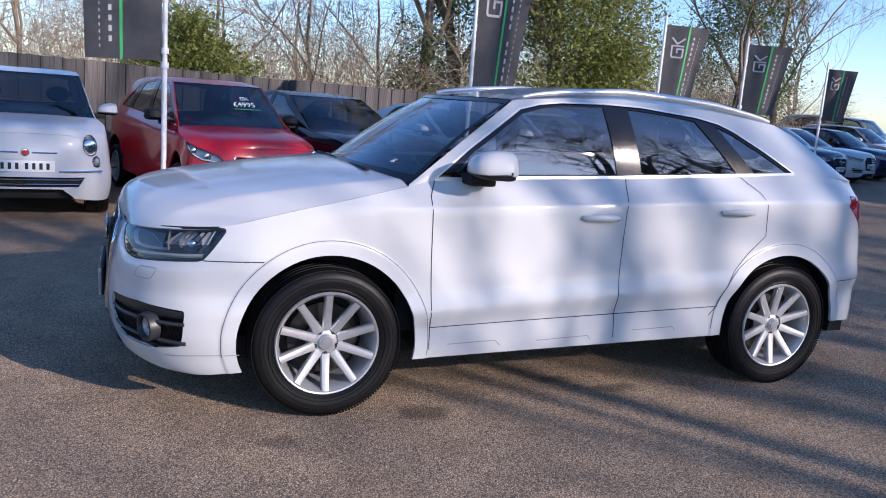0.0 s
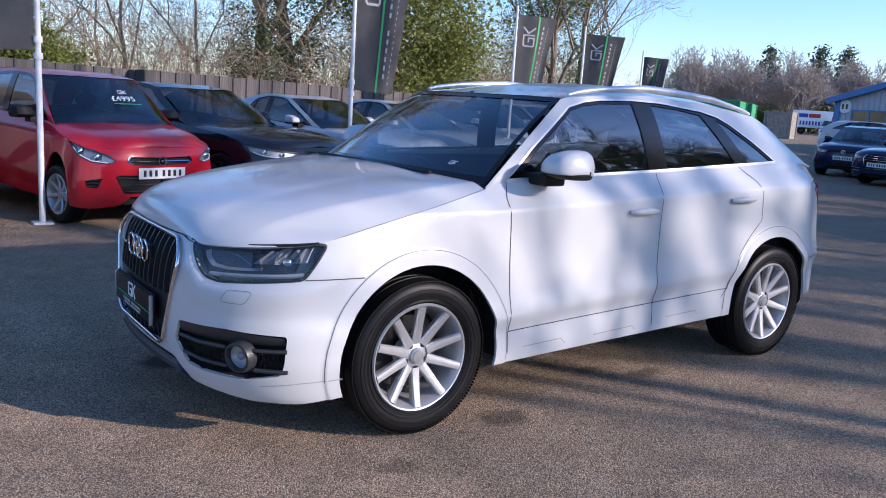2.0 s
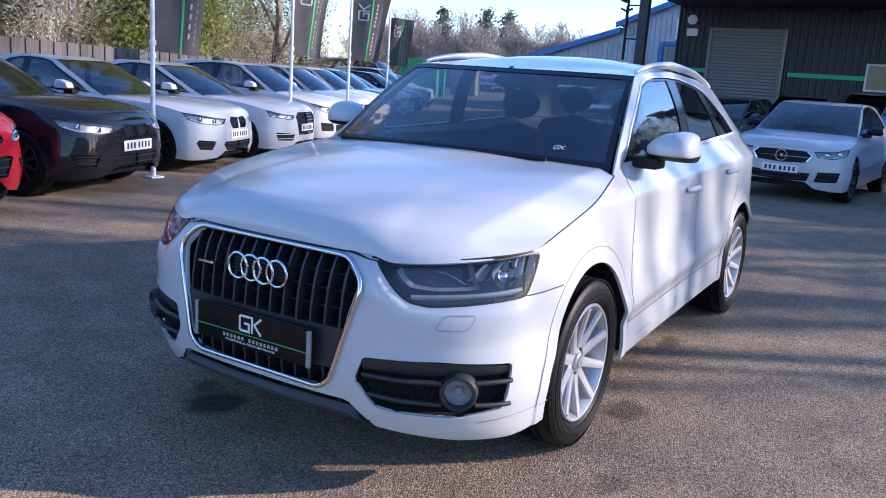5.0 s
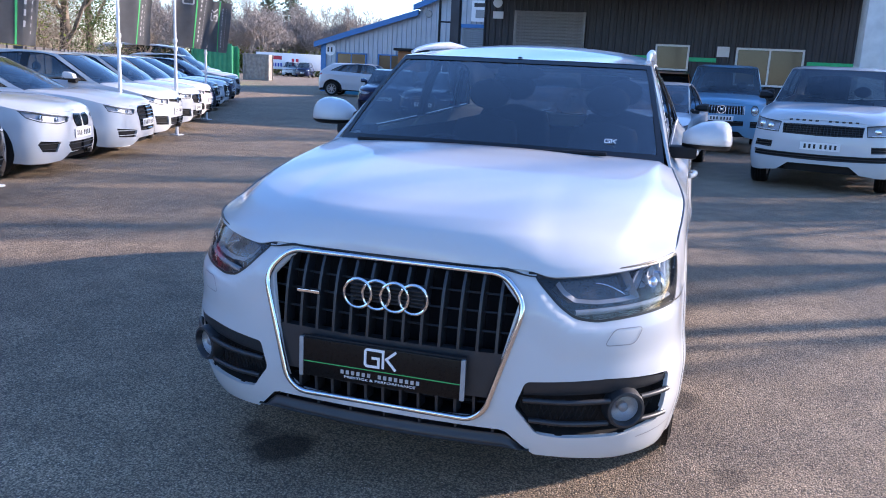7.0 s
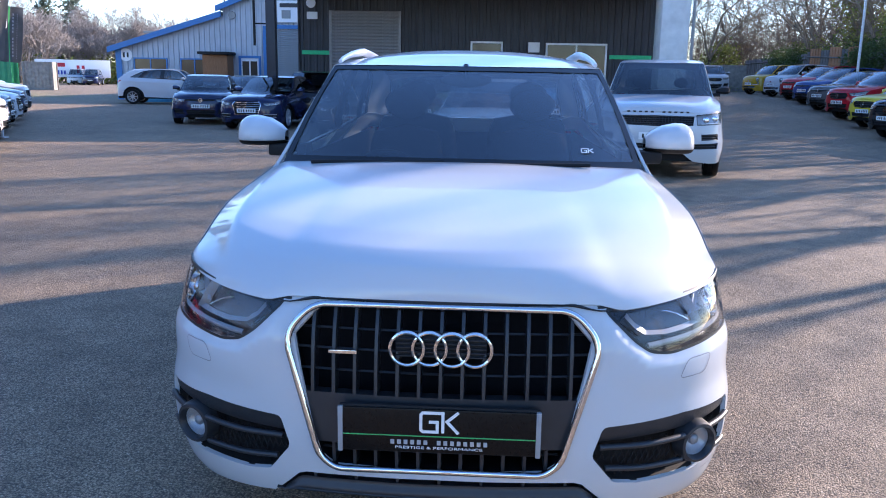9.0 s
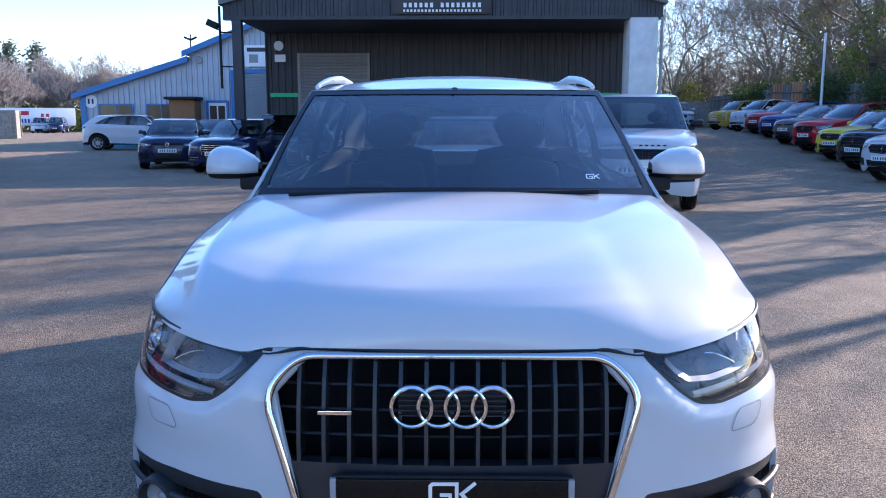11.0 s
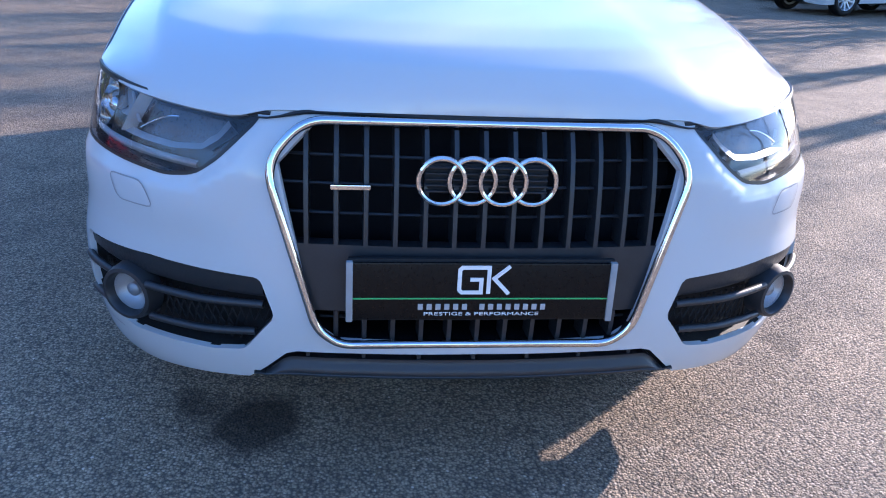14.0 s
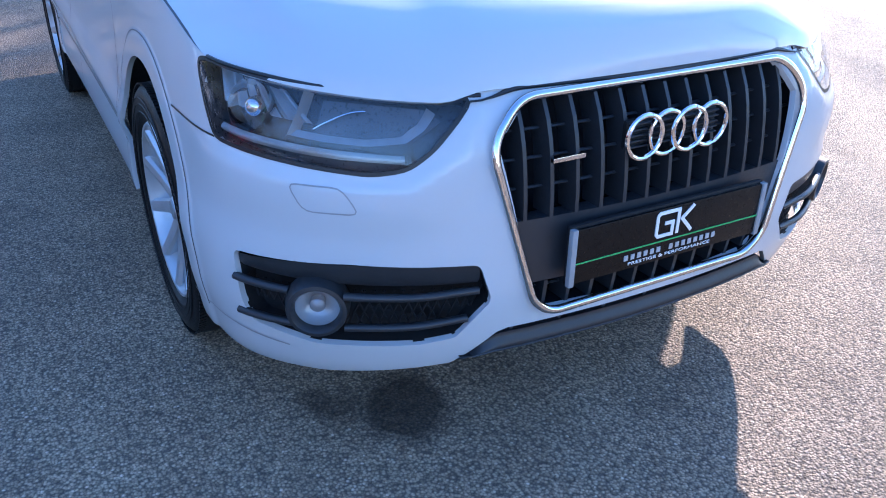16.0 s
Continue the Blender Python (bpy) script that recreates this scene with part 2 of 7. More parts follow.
FENCE_WOOD = boards("stained_fence", (0.066, 0.060, 0.057), (0.130, 0.118, 0.111))
PANEL_WOOD = boards("brown_fence", (0.30, 0.125, 0.05), (0.50, 0.23, 0.10))
GREY_WOOD = boards("grey_fence", (0.13, 0.11, 0.095), (0.23, 0.195, 0.165))
CLAD_BLUE = plain("pale_cladding", (0.43, 0.455, 0.49), 0.45, vary=0.08, scale=1.5)
BLUE_TRIM = plain("blue_trim", (0.035, 0.17, 0.42), 0.4)
CLAD_BLACK = plain("dark_cladding", (0.032, 0.034, 0.042), 0.5, vary=0.2, scale=1.5)
GREEN_BAND = plain("green_band", (0.02, 0.52, 0.20), 0.45)
WHITE_WALL = plain("white_render", (0.66, 0.66, 0.64), 0.8, vary=0.12, scale=3)
SHUTTER = plain("shutter_steel", (0.24, 0.25, 0.26), 0.4, 0.4)
SHUTTER_DARK = plain("shutter_dark", (0.24, 0.23, 0.23), 0.45, 0.3)
CONCRETE = plain("concrete", (0.26, 0.24, 0.21), 0.9, vary=0.25, scale=4)
CONTAINER = plain("green_container", (0.05, 0.30, 0.13), 0.5, vary=0.15, scale=2)
SKIP_BLUE = plain("blue_skip", (0.06, 0.28, 0.42), 0.5)
FLAG_CLOTH = plain("grey_flag_cloth", (0.13, 0.132, 0.138), 0.8, scale=5)
POLE_WHITE = plain("white_pole", (0.68, 0.69, 0.70), 0.35)
ROOF_GREY = plain("roof_sheet", (0.16, 0.17, 0.17), 0.7, scale=2)
FAR_EARTH = plain("far_grass", (0.06, 0.07, 0.025), 0.9, vary=0.4, scale=0.2)
SCRUB = plain("leaf_litter", (0.12, 0.09, 0.05), 0.9, vary=0.35, scale=1.5, relief=0.3)
VAN_RED = plain("red_print", (0.45, 0.02, 0.04), 0.4)
VAN_BLUE = plain("blue_print", (0.03, 0.06, 0.35), 0.4)
BRICK = plain("tan_render", (0.34, 0.25, 0.17), 0.85, vary=0.2, scale=8)

# ---- mesh helpers ----


def empty(name, m=None):
    ob = new(name)
    if m is not None:
        ob.matrix_basis = m
    return ob


def link_mesh(name, bm, mat, smooth=None):
    me = bpy.data.meshes.new(name)
    bm.to_mesh(me)
    bm.free()
    me.materials.append(mat)
    if smooth:
        me.shade_smooth()
        me.set_sharp_from_angle(angle=radians(smooth))
    if "skin_n" in me.attributes:
        # true surface normals on the pressed panels, so that reflections run clean over the cuts
        vn = np.zeros(len(me.vertices) * 3)
        me.attributes["skin_n"].data.foreach_get("vector", vn)
        rim = np.zeros(len(me.polygons), dtype=np.int32)
        me.attributes["rim"].data.foreach_get("value", rim)
        vn = vn.reshape(-1, 3)
        ns = [(0.0, 0.0, 0.0)] * len(me.loops)
        for q in me.polygons:
            if not rim[q.index]:
                for li in q.loop_indices:
                    ns[li] = tuple(vn[me.loops[li].vertex_index])
        me.attributes.remove(me.attributes["skin_n"])
        me.attributes.remove(me.attributes["rim"])
        me.normals_split_custom_set(ns)
    return new(name, me)


def part(name, bm, mat, parent, label="", smooth=40):
    ob = link_mesh(name, bm, mat, smooth)
    ob.parent = parent
    return tagged(ob, label) if label else ob


def shared(name, ob, parent, m=None):
    """Another part on the same mesh."""
    o = new(name, ob.data)
    o.parent = parent
    if m is not None:
        o.matrix_basis = m
    return o


def box(bm, lo, hi, bev=0.0, seg=2):
    c, s = [(a + b) / 2 for a, b in zip(lo, hi)], [abs(b - a) for a, b in zip(lo, hi)]
    vs = bmesh.ops.create_cube(bm, size=1, matrix=Matrix.LocRotScale(c, None, s))["verts"]
    if bev:
        es = {e for v in vs for e in v.link_edges}
        bmesh.ops.bevel(bm, geom=list(es), offset=bev, segments=seg, profile=0.6, affect="EDGES")
    return bm


def boxed(lo, hi, bev=0.0, seg=2):
    return box(bmesh.new(), lo, hi, bev, seg)


def grid_bm(fn, nu, nv, bm=None, flip=False):
    bm = bm or bmesh.new()
    vs = [[bm.verts.new(fn(i / nu, j / nv)) for j in range(nv + 1)] for i in range(nu + 1)]
    for i in range(nu):
        for j in range(nv):
            f = [vs[i][j], vs[i + 1][j], vs[i + 1][j + 1], vs[i][j + 1]]
            bm.faces.new(f[::-1] if flip else f)
    return bm


def tube(bm, pts, rad, sides=8, closed=False, flat=1.0):
    """A round bar along points; rad is a number or one for each point."""
    pts = [Vector(p) for p in pts]
    n = len(pts)
    rads = rad if isinstance(rad, (list, tuple)) else [rad] * n
    rings, up, s = [], Vector((0, 0, 1)), None
    if closed:
        up = sum(((pts[i - 1] - pts[0]).cross(pts[i] - pts[0]) for i in range(n)), Vector()).normalized()
    for i, p in enumerate(pts):
        a, b = pts[i - 1] if (i or closed) else p, pts[(i + 1) % n] if (i < n - 1 or closed) else p
        d = (b - a).normalized()
        if s is None or closed:
            s = d.cross(up if abs(d.dot(up)) < 0.95 else Vector((1, 0, 0))).normalized()
        else:
            s = (s - d * s.dot(d)).normalized()
        t = s.cross(d)
        rings.append([bm.verts.new(p + (s * math.cos(k) + t * math.sin(k) * flat) * rads[i]) for k in (2 * math.pi * q / sides for q in range(sides))])
    for i in range(n if closed else n - 1):
        for q in range(sides):
            bm.faces.new((rings[i][q], rings[i][(q + 1) % sides], rings[(i + 1) % n][(q + 1) % sides], rings[(i + 1) % n][q]))
    if not closed:
        bm.faces.new(rings[0][::-1]), bm.faces.new(rings[-1])
    return bm


def lathe(bm, prof, seg=48, centre=(0, 0, 0)):
    """Turns (radius, y) about the y axis through centre."""
    cx, cy, cz = centre
    rings = [[bm.verts.new((cx + r * math.cos(k), cy + y, cz + r * math.sin(k))) for k in (2 * math.pi * q / seg for q in range(seg))] for r, y in prof]
    for a, b in zip(rings, rings[1:]):
        for q in range(seg):
            bm.faces.new((a[q], a[(q + 1) % seg], b[(q + 1) % seg], b[q]))
    return bm


def prism(bm, poly, fn0, fn1):
    """A slab between two maps of a flat polygon."""
    a, b = [bm.verts.new(fn0(*p)) for p in poly], [bm.verts.new(fn1(*p)) for p in poly]
    bm.faces.new(a[::-1]), bm.faces.new(b)
    for i in range(len(poly)):
        j = (i + 1) % len(poly)
        bm.faces.new((a[i], a[j], b[j], b[i]))
    return bm


def letters(name, text, size, mat, parent, m, depth=0.001):
    c = bpy.data.curves.new(name, "FONT")
    c.body, c.size, c.extrude, c.align_x, c.align_y = text, size, depth, "CENTER", "CENTER"
    tmp = new("tmp", c)
    bpy.context.view_layer.update()
    me = bpy.data.meshes.new_from_object(tmp)
    bpy.data.objects.remove(tmp)
    me.materials.clear()
    me.materials.append(mat)
    ob = new(name, me)
    ob.parent, ob.matrix_basis = parent, m
    return ob


def inside(poly, x, y):
    hit = False
    for (x0, y0), (x1, y1) in zip(poly, poly[1:] + poly[:1]):
        if (y0 > y) != (y1 > y) and x < (x1 - x0) * (y - y0) / (y1 - y0) + x0:
            hit = not hit
    return hit


def rounded(poly, r, n=4):
    out = []
    for i, p in enumerate(poly):
        p, a, b = Vector(p), Vector(poly[i - 1]), Vector(poly[(i + 1) % len(poly)])
        q = min(r, (a - p).length * 0.45, (b - p).length * 0.45)
        s, e = p + (a - p).normalized() * q, p + (b - p).normalized() * q
        out += [tuple(s * (1 - t) ** 2 + p * 2 * t * (1 - t) + e * t * t) for t in (k / n for k in range(n + 1))]
    return out


def disc_poly(x, z, r, n=28):
    return [(x + r * math.cos(2 * math.pi * k / n), z + r * math.sin(2 * math.pi * k / n)) for k in range(n)]


def cut_flat(bm, polys):
    """Cuts a flat mesh in x, y along polygon outlines."""
    for poly in polys:
        for (x0, y0), (x1, y1) in zip(poly, poly[1:] + poly[:1]):
            lx, hx, ly, hy = min(x0, x1) - 1e-4, max(x0, x1) + 1e-4, min(y0, y1) - 1e-4, max(y0, y1) + 1e-4
            near = []
            for f in bm.faces:
                c = [v.co for v in f.verts]
                if min(p.x for p in c) <= hx and max(p.x for p in c) >= lx and min(p.y for p in c) <= hy and max(p.y for p in c) >= ly:
                    near.append(f)
            if near and math.hypot(x1 - x0, y1 - y0) > 1e-5:
                geom = near + list({e for f in near for e in f.edges}) + list({v for f in near for v in f.verts})
                bmesh.ops.bisect_plane(bm, geom=geom, dist=1e-5, plane_co=(x0, y0, 0), plane_no=(y1 - y0, x0 - x1, 0))
    return bm


def pick(bm, test):
    """A copy of the flat mesh with the faces whose middle passes the test."""
    out = bm.copy()
    bmesh.ops.delete(out, geom=[f for f in out.faces if not test(*f.calc_center_median().xy)], context="FACES")
    return out


def mapped(bm, fn, thick=0.012, flip=False, nrm=None):
    """Lays a flat mesh onto a surface; open rims turn inwards by thick."""
    if nrm:
        keep, rim = bm.verts.layers.float_vector.new("skin_n"), bm.faces.layers.int.new("rim")
        for v in bm.verts:
            v[keep] = nrm(v.co.x, v.co.y)
    for v in bm.verts:
        v.co = fn(v.co.x, v.co.y)
    if flip:
        bmesh.ops.reverse_faces(bm, faces=bm.faces[:])
    if thick:
        bm.normal_update()
        edges = [e for e in bm.edges if len(e.link_faces) == 1]
        ns = {v: v.normal.copy() for e in edges for v in e.verts}
        made = bmesh.ops.extrude_edge_only(bm, edges=edges)["geom"]
        lookup = {tuple(round(c, 6) for c in v.co): n for v, n in ns.items()}
        for v in made:
            if isinstance(v, bmesh.types.BMVert):
                v.co -= lookup.get(tuple(round(c, 6) for c in v.co), Vector()) * thick
            elif nrm and isinstance(v, bmesh.types.BMFace):
                v[rim] = 1
    return bm

# ---- cars ----
OUTLINE = [(-2.245, 0), (-2.238, 0.20), (-2.212, 0.42), (-2.145, 0.62), (-2.028, 0.787), (-1.865, 0.890), (-1.62, 0.917), (-1.30, 0.917), (-0.75, 0.907), (0.0, 0.905), (0.75, 0.908), (1.3, 0.917), (1.68, 0.89), (1.95, 0.80), (2.09, 0.64), (2.16, 0.40), (2.185, 0.2), (2.19, 0)]


def eased(pts, n=500):
    """A table along a monotone curve through points (z, value)."""
    p = np.array(pts)
    h, d = np.diff(p[:, 0]), np.diff(p[:, 1]) / np.diff(p[:, 0])
    m = np.r_[d[0], [0.0 if a * b <= 0 else 2 * a * b / (a + b) for a, b in zip(d, d[1:])], d[-1]]
    z = np.linspace(p[0, 0], p[-1, 0], n)
    k = np.clip(np.searchsorted(p[:, 0], z, side="right") - 1, 0, len(h) - 1)
    t = (z - p[k, 0]) / h[k]
    v = (1 + 2 * t) * (1 - t) ** 2 * p[k, 1] + t * (1 - t) ** 2 * h[k] * m[k] + t * t * (3 - 2 * t) * p[k + 1, 1] + t * t * (t - 1) * h[k] * m[k + 1]
    return np.c_[z, v]


WIDTHS = eased([(0.15, 0.90), (0.195, 0.945), (0.25, 0.976), (0.30, 0.981), (0.385, 0.975), (0.405, 0.973), (0.482, 0.9945), (0.498, 0.9925), (0.58, 0.974), (0.70, 0.962), (0.82, 0.955), (0.90, 0.952), (0.955, 0.948), (0.970, 0.944), (0.986, 0.933), (1.05, 0.880), (1.10, 0.842), (1.14, 0.825), (1.2, 0.80), (1.35, 0.74)])
ROUND = eased([(0.15, 0.90), (0.22, 0.955), (0.30, 0.975), (0.40, 0.992), (0.47, 0.993), (0.58, 0.976), (0.70, 0.962), (0.82, 0.943), (0.90, 0.925), (0.945, 0.912), (0.972, 0.900), (1.05, 0.858), (1.10, 0.835), (1.14, 0.825), (1.2, 0.80), (1.35, 0.74)])
NOSE = eased([(0.15, 0.13), (0.20, 0.07), (0.26, 0.035), (0.34, 0.012), (0.45, 0.0), (0.58, 0.0), (0.70, 0.012), (0.78, 0.035), (0.83, 0.065), (0.88, 0.105), (0.95, 0.17), (1.2, 0.45)])
FORM = {"lip": 0.0}  # the pressed lip under the headlights, on the show car alone
LIP = [(0.440, 0.850), (0.470, 0.824), (0.56, 0.738), (0.61, 0.705), (0.68, 0.695), (1.035, 0.725), (1.20, 0.735)]


def low_crease(x):
    return 0.494 + 0.061 * (min(1.25, max(-0.85, x)) + 0.85)


def high_crease(x):
    return 0.976 + 0.039 * (min(1.25, max(-0.85, x)) + 0.85)


def lip_depth(a, z):
    """How far a point of the bumper lies under the lamp's edge."""
    best = 9.0
    for (x0, y0), (x1, y1) in zip(LIP, LIP[1:]):
        dx, dy = x1 - x0, y1 - y0
        t = min(1.0, max(0.0, ((a - x0) * dx + (z - y0) * dy) / (dx * dx + dy * dy)))
        ex, ey = a - x0 - t * dx, z - y0 - t * dy
        d = math.hypot(ex, ey) * (1 if dx * ey - dy * ex < 0 else -1)
        if abs(d) < abs(best):
            best = d
    return best


TOPLINE = np.array([(-2.245, 0.850), (-2.205, 0.843), (-2.185, 0.826), (-1.84, 0.866), (-1.62, 0.915), (-1.3, 0.982), (-0.93, 1.062), (-0.76, 1.10), (0.267, 1.142), (1.36, 1.197), (1.75, 1.185), (2.3, 1.12)])
ROOFLINE = np.array([(-0.94, 1.060, 0.785), (-0.36, 1.492, 0.632), (-0.05, 1.520, 0.617), (0.3, 1.536, 0.61), (0.9, 1.512, 0.595), (1.35, 1.462, 0.585), (1.50, 1.408, 0.585), (1.68, 1.312, 0.605), (1.90, 1.170, 0.66)])
ARCH, FLARE, HUBZ = 0.414, 0.478, 0.340


def _outline():
    p = [Vector(q) for q in OUTLINE]
    q = [Vector((p[1].x, -p[1].y))] + p + [Vector((p[-2].x, -p[-2].y))]
    out = []
    for i in range(1, len(q) - 2):
        a, b, c, d = q[i - 1 : i + 3]
        for k in range(30):
            t = k / 30
            out.append(0.5 * (2 * b + (c - a) * t + (2 * a - 5 * b + 4 * c - d) * t * t + (3 * b - a - 3 * c + d) * t**3))
    out.append(p[-1])
    return np.array([tuple(v) for v in out])


LINE = _outline()
ARC = np.r_[0, np.cumsum(np.linalg.norm(np.diff(LINE, axis=0), axis=1))]
AEND = float(ARC[-1])


def sm(x, a, b):
    t = min(1.0, max(0.0, (x - a) / (b - a)))
    return t * t * (3 - 2 * t)


def arc_at(x):
    return float(np.interp(x, LINE[:, 0], ARC))


def skin(a, z, out=0.0):
    """The left flank, nose and tail as one wrapped surface: arc from the nose's middle, and height."""
    x, h = float(np.interp(a, ARC, LINE[:, 0])), float(np.interp(a, ARC, LINE[:, 1]))
    zz = float(np.interp(z, (0.1, low_crease(x), high_crease(x), 1.35), (0.1, 0.494, 0.976, 1.35)))
    k, fx = float(np.interp(zz, WIDTHS[:, 0], WIDTHS[:, 1])), float(np.interp(z, NOSE[:, 0], NOSE[:, 1]))
    if x < -1.1:
        k += (float(np.interp(z, ROUND[:, 0], ROUND[:, 1])) - k) * (1 - sm(x, -1.85, -1.1))
    flare = 0.0
    for ax in (-1.3, 1.3):
        r = math.hypot(x - ax, z - HUBZ)
        if r < 0.6 and h > 0.8:
            flare = 0.007 * sm(FLARE + 0.012 - r, 0.0, 0.024)
    y = h * k + flare * sm(h, 0.82, 0.88)
    x += fx * (1 - sm(x, -2.1, -1.35)) - (0.05 * abs(z - 0.6) + 0.12 * max(0.0, z - 0.8)) * sm(x, 1.5, 2.1)
    p = Vector((x, -y, z))
    if FORM["lip"] and a < 1.3 and 0.5 < z < 0.9:
        d = lip_depth(a, z)
        if d > 0:
            g = 0.013 * sm(d, 0.0, 0.035) * (1 - sm(d, 0.045, 0.15)) * sm(a, 0.43, 0.50) * (1 - sm(a, 0.98, 1.2)) * FORM["lip"]
            p += Vector((-0.75, -0.55, 0.1)) * g
    if out:
        p += skin_normal(a, z) * out
    return p


def skin_normal(a, z, e=0.004):
    return (skin(a + e, z) - skin(a - e, z)).cross(skin(a, z + e) - skin(a, z - e)).normalized()


def top_at(a):
    return float(np.interp(np.interp(a, ARC, LINE[:, 0]), TOPLINE[:, 0], TOPLINE[:, 1]))


BOTTOM = np.array([(0.0, 0.342), (0.40, 0.338), (0.50, 0.250), (0.79, 0.216), (1.0, 0.214), (1.13, 0.226), (1.30, 0.24), (arc_at(-0.85), 0.258), (arc_at(0.8), 0.305), (arc_at(1.3), 0.34), (arc_at(1.7), 0.36), (arc_at(2.0), 0.33), (AEND, 0.32)])


def cabin_side(x, z, out=0.0):
    zb = top_at(arc_at(x))
    yb = -skin(arc_at(x), zb).y
    zr, yr = float(np.interp(x, ROOFLINE[:, 0], ROOFLINE[:, 1])), float(np.interp(x, ROOFLINE[:, 0], ROOFLINE[:, 2]))
    t = (z - zb) / max(1e-4, zr - zb)
    y = yb + (yr - yb) * t + 0.022 * math.sin(math.pi * min(1, max(0, t))) * min(1, (zr - zb) / 0.3)
    return Vector((x, -(y + out), z))


HEAD_LAMP = [(0.470, 0.824), (0.75, 0.838), (1.052, 0.862), (1.095, 0.855), (1.075, 0.79), (1.035, 0.725), (0.68, 0.695), (0.61, 0.705), (0.56, 0.738)]
HEAD_LAMP = rounded(HEAD_LAMP, 0.022, 3)
FOG_BAY = [(0.455, 0.504), (0.72, 0.516), (0.975, 0.508), (0.965, 0.40), (0.945, 0.345), (0.80, 0.314), (0.58, 0.318), (0.50, 0.330), (0.425, 0.418)]
FOG_BAY = rounded(FOG_BAY, 0.016, 3)
WINDOWS = {
    "front_window": [(-0.70, 1.118), (-0.60, 1.225), (-0.31, 1.432), (-0.20, 1.462), (-0.09, 1.477), (0.16, 1.488), (0.215, 1.152)],
    "rear_window": [(0.31, 1.488), (0.55, 1.474), (0.745, 1.452), (0.985, 1.186), (0.365, 1.158)],
    "quarter_window": [(0.88, 1.432), (0.98, 1.398), (1.17, 1.30), (1.345, 1.204), (1.105, 1.192)],
}
FRAME_BLACK = [(-0.79, 1.105), (-0.62, 1.245), (-0.33, 1.452), (-0.21, 1.482), (-0.09, 1.497), (0.16, 1.507), (0.40, 1.504), (0.76, 1.474), (0.90, 1.448), (1.00, 1.412), (1.19, 1.313), (1.39, 1.200), (0.9, 1.175), (0.267, 1.145)]


def flat_side(step):
    """The flat half skin: x is the arc, y the height."""
    na, nz = round(AEND / step), max(8, round(0.85 / step))

    def at(u, v):
        a = u * AEND
        lo, hi = float(np.interp(a, BOTTOM[:, 0], BOTTOM[:, 1])), top_at(a)
        return (a, lo + (hi - lo) * v, 0)

    return grid_bm(at, na, nz)


def mirrored(bm, both=True):
    """Adds (or turns into) the right-hand twin of a left-hand mesh."""
    if both:
        geom = bmesh.ops.duplicate(bm, geom=bm.verts[:] + bm.edges[:] + bm.faces[:])["geom"]
    else:
        geom = bm.verts[:] + bm.faces[:]
    keep = bm.verts.layers.float_vector.get("skin_n")
    for v in (g for g in geom if isinstance(g, bmesh.types.BMVert)):
        v.co.y = -v.co.y
        if keep:
            v[keep] = Vector((v[keep].x, -v[keep].y, v[keep].z))
    bmesh.ops.reverse_faces(bm, faces=[g for g in geom if isinstance(g, bmesh.types.BMFace)])
    if both:
        bmesh.ops.remove_doubles(bm, verts=[v for v in bm.verts if abs(v.co.y) < 1e-4], dist=2e-4)
    return bm


def strip(bm, poly, fn, width, out, step=0.03, closed=False):
    """A narrow ribbon along a polyline of the flat domain."""
    pts = []
    seq = poly + poly[:1] if closed else poly
    for (x0, y0), (x1, y1) in zip(seq, seq[1:]):
        k = max(1, round(math.hypot(x1 - x0, y1 - y0) / step))
        pts += [(x0 + (x1 - x0) * i / k, y0 + (y1 - y0) * i / k) for i in range(k)]
    pts.append(seq[-1])
    rows = []
    for i, (x, y) in enumerate(pts):
        xa, ya = pts[max(0, i - 1)]
        xb, yb = pts[min(len(pts) - 1, i + 1)]
        d = math.hypot(xb - xa, yb - ya) or 1
        nx, ny = -(yb - ya) / d * width / 2, (xb - xa) / d * width / 2
        rows.append((bm.verts.new(fn(x + nx, y + ny, out)), bm.verts.new(fn(x - nx, y - ny, out))))
    for (a, b), (c, d) in zip(rows, rows[1:]):
        bm.faces.new((a, b, d, c))
    return bm


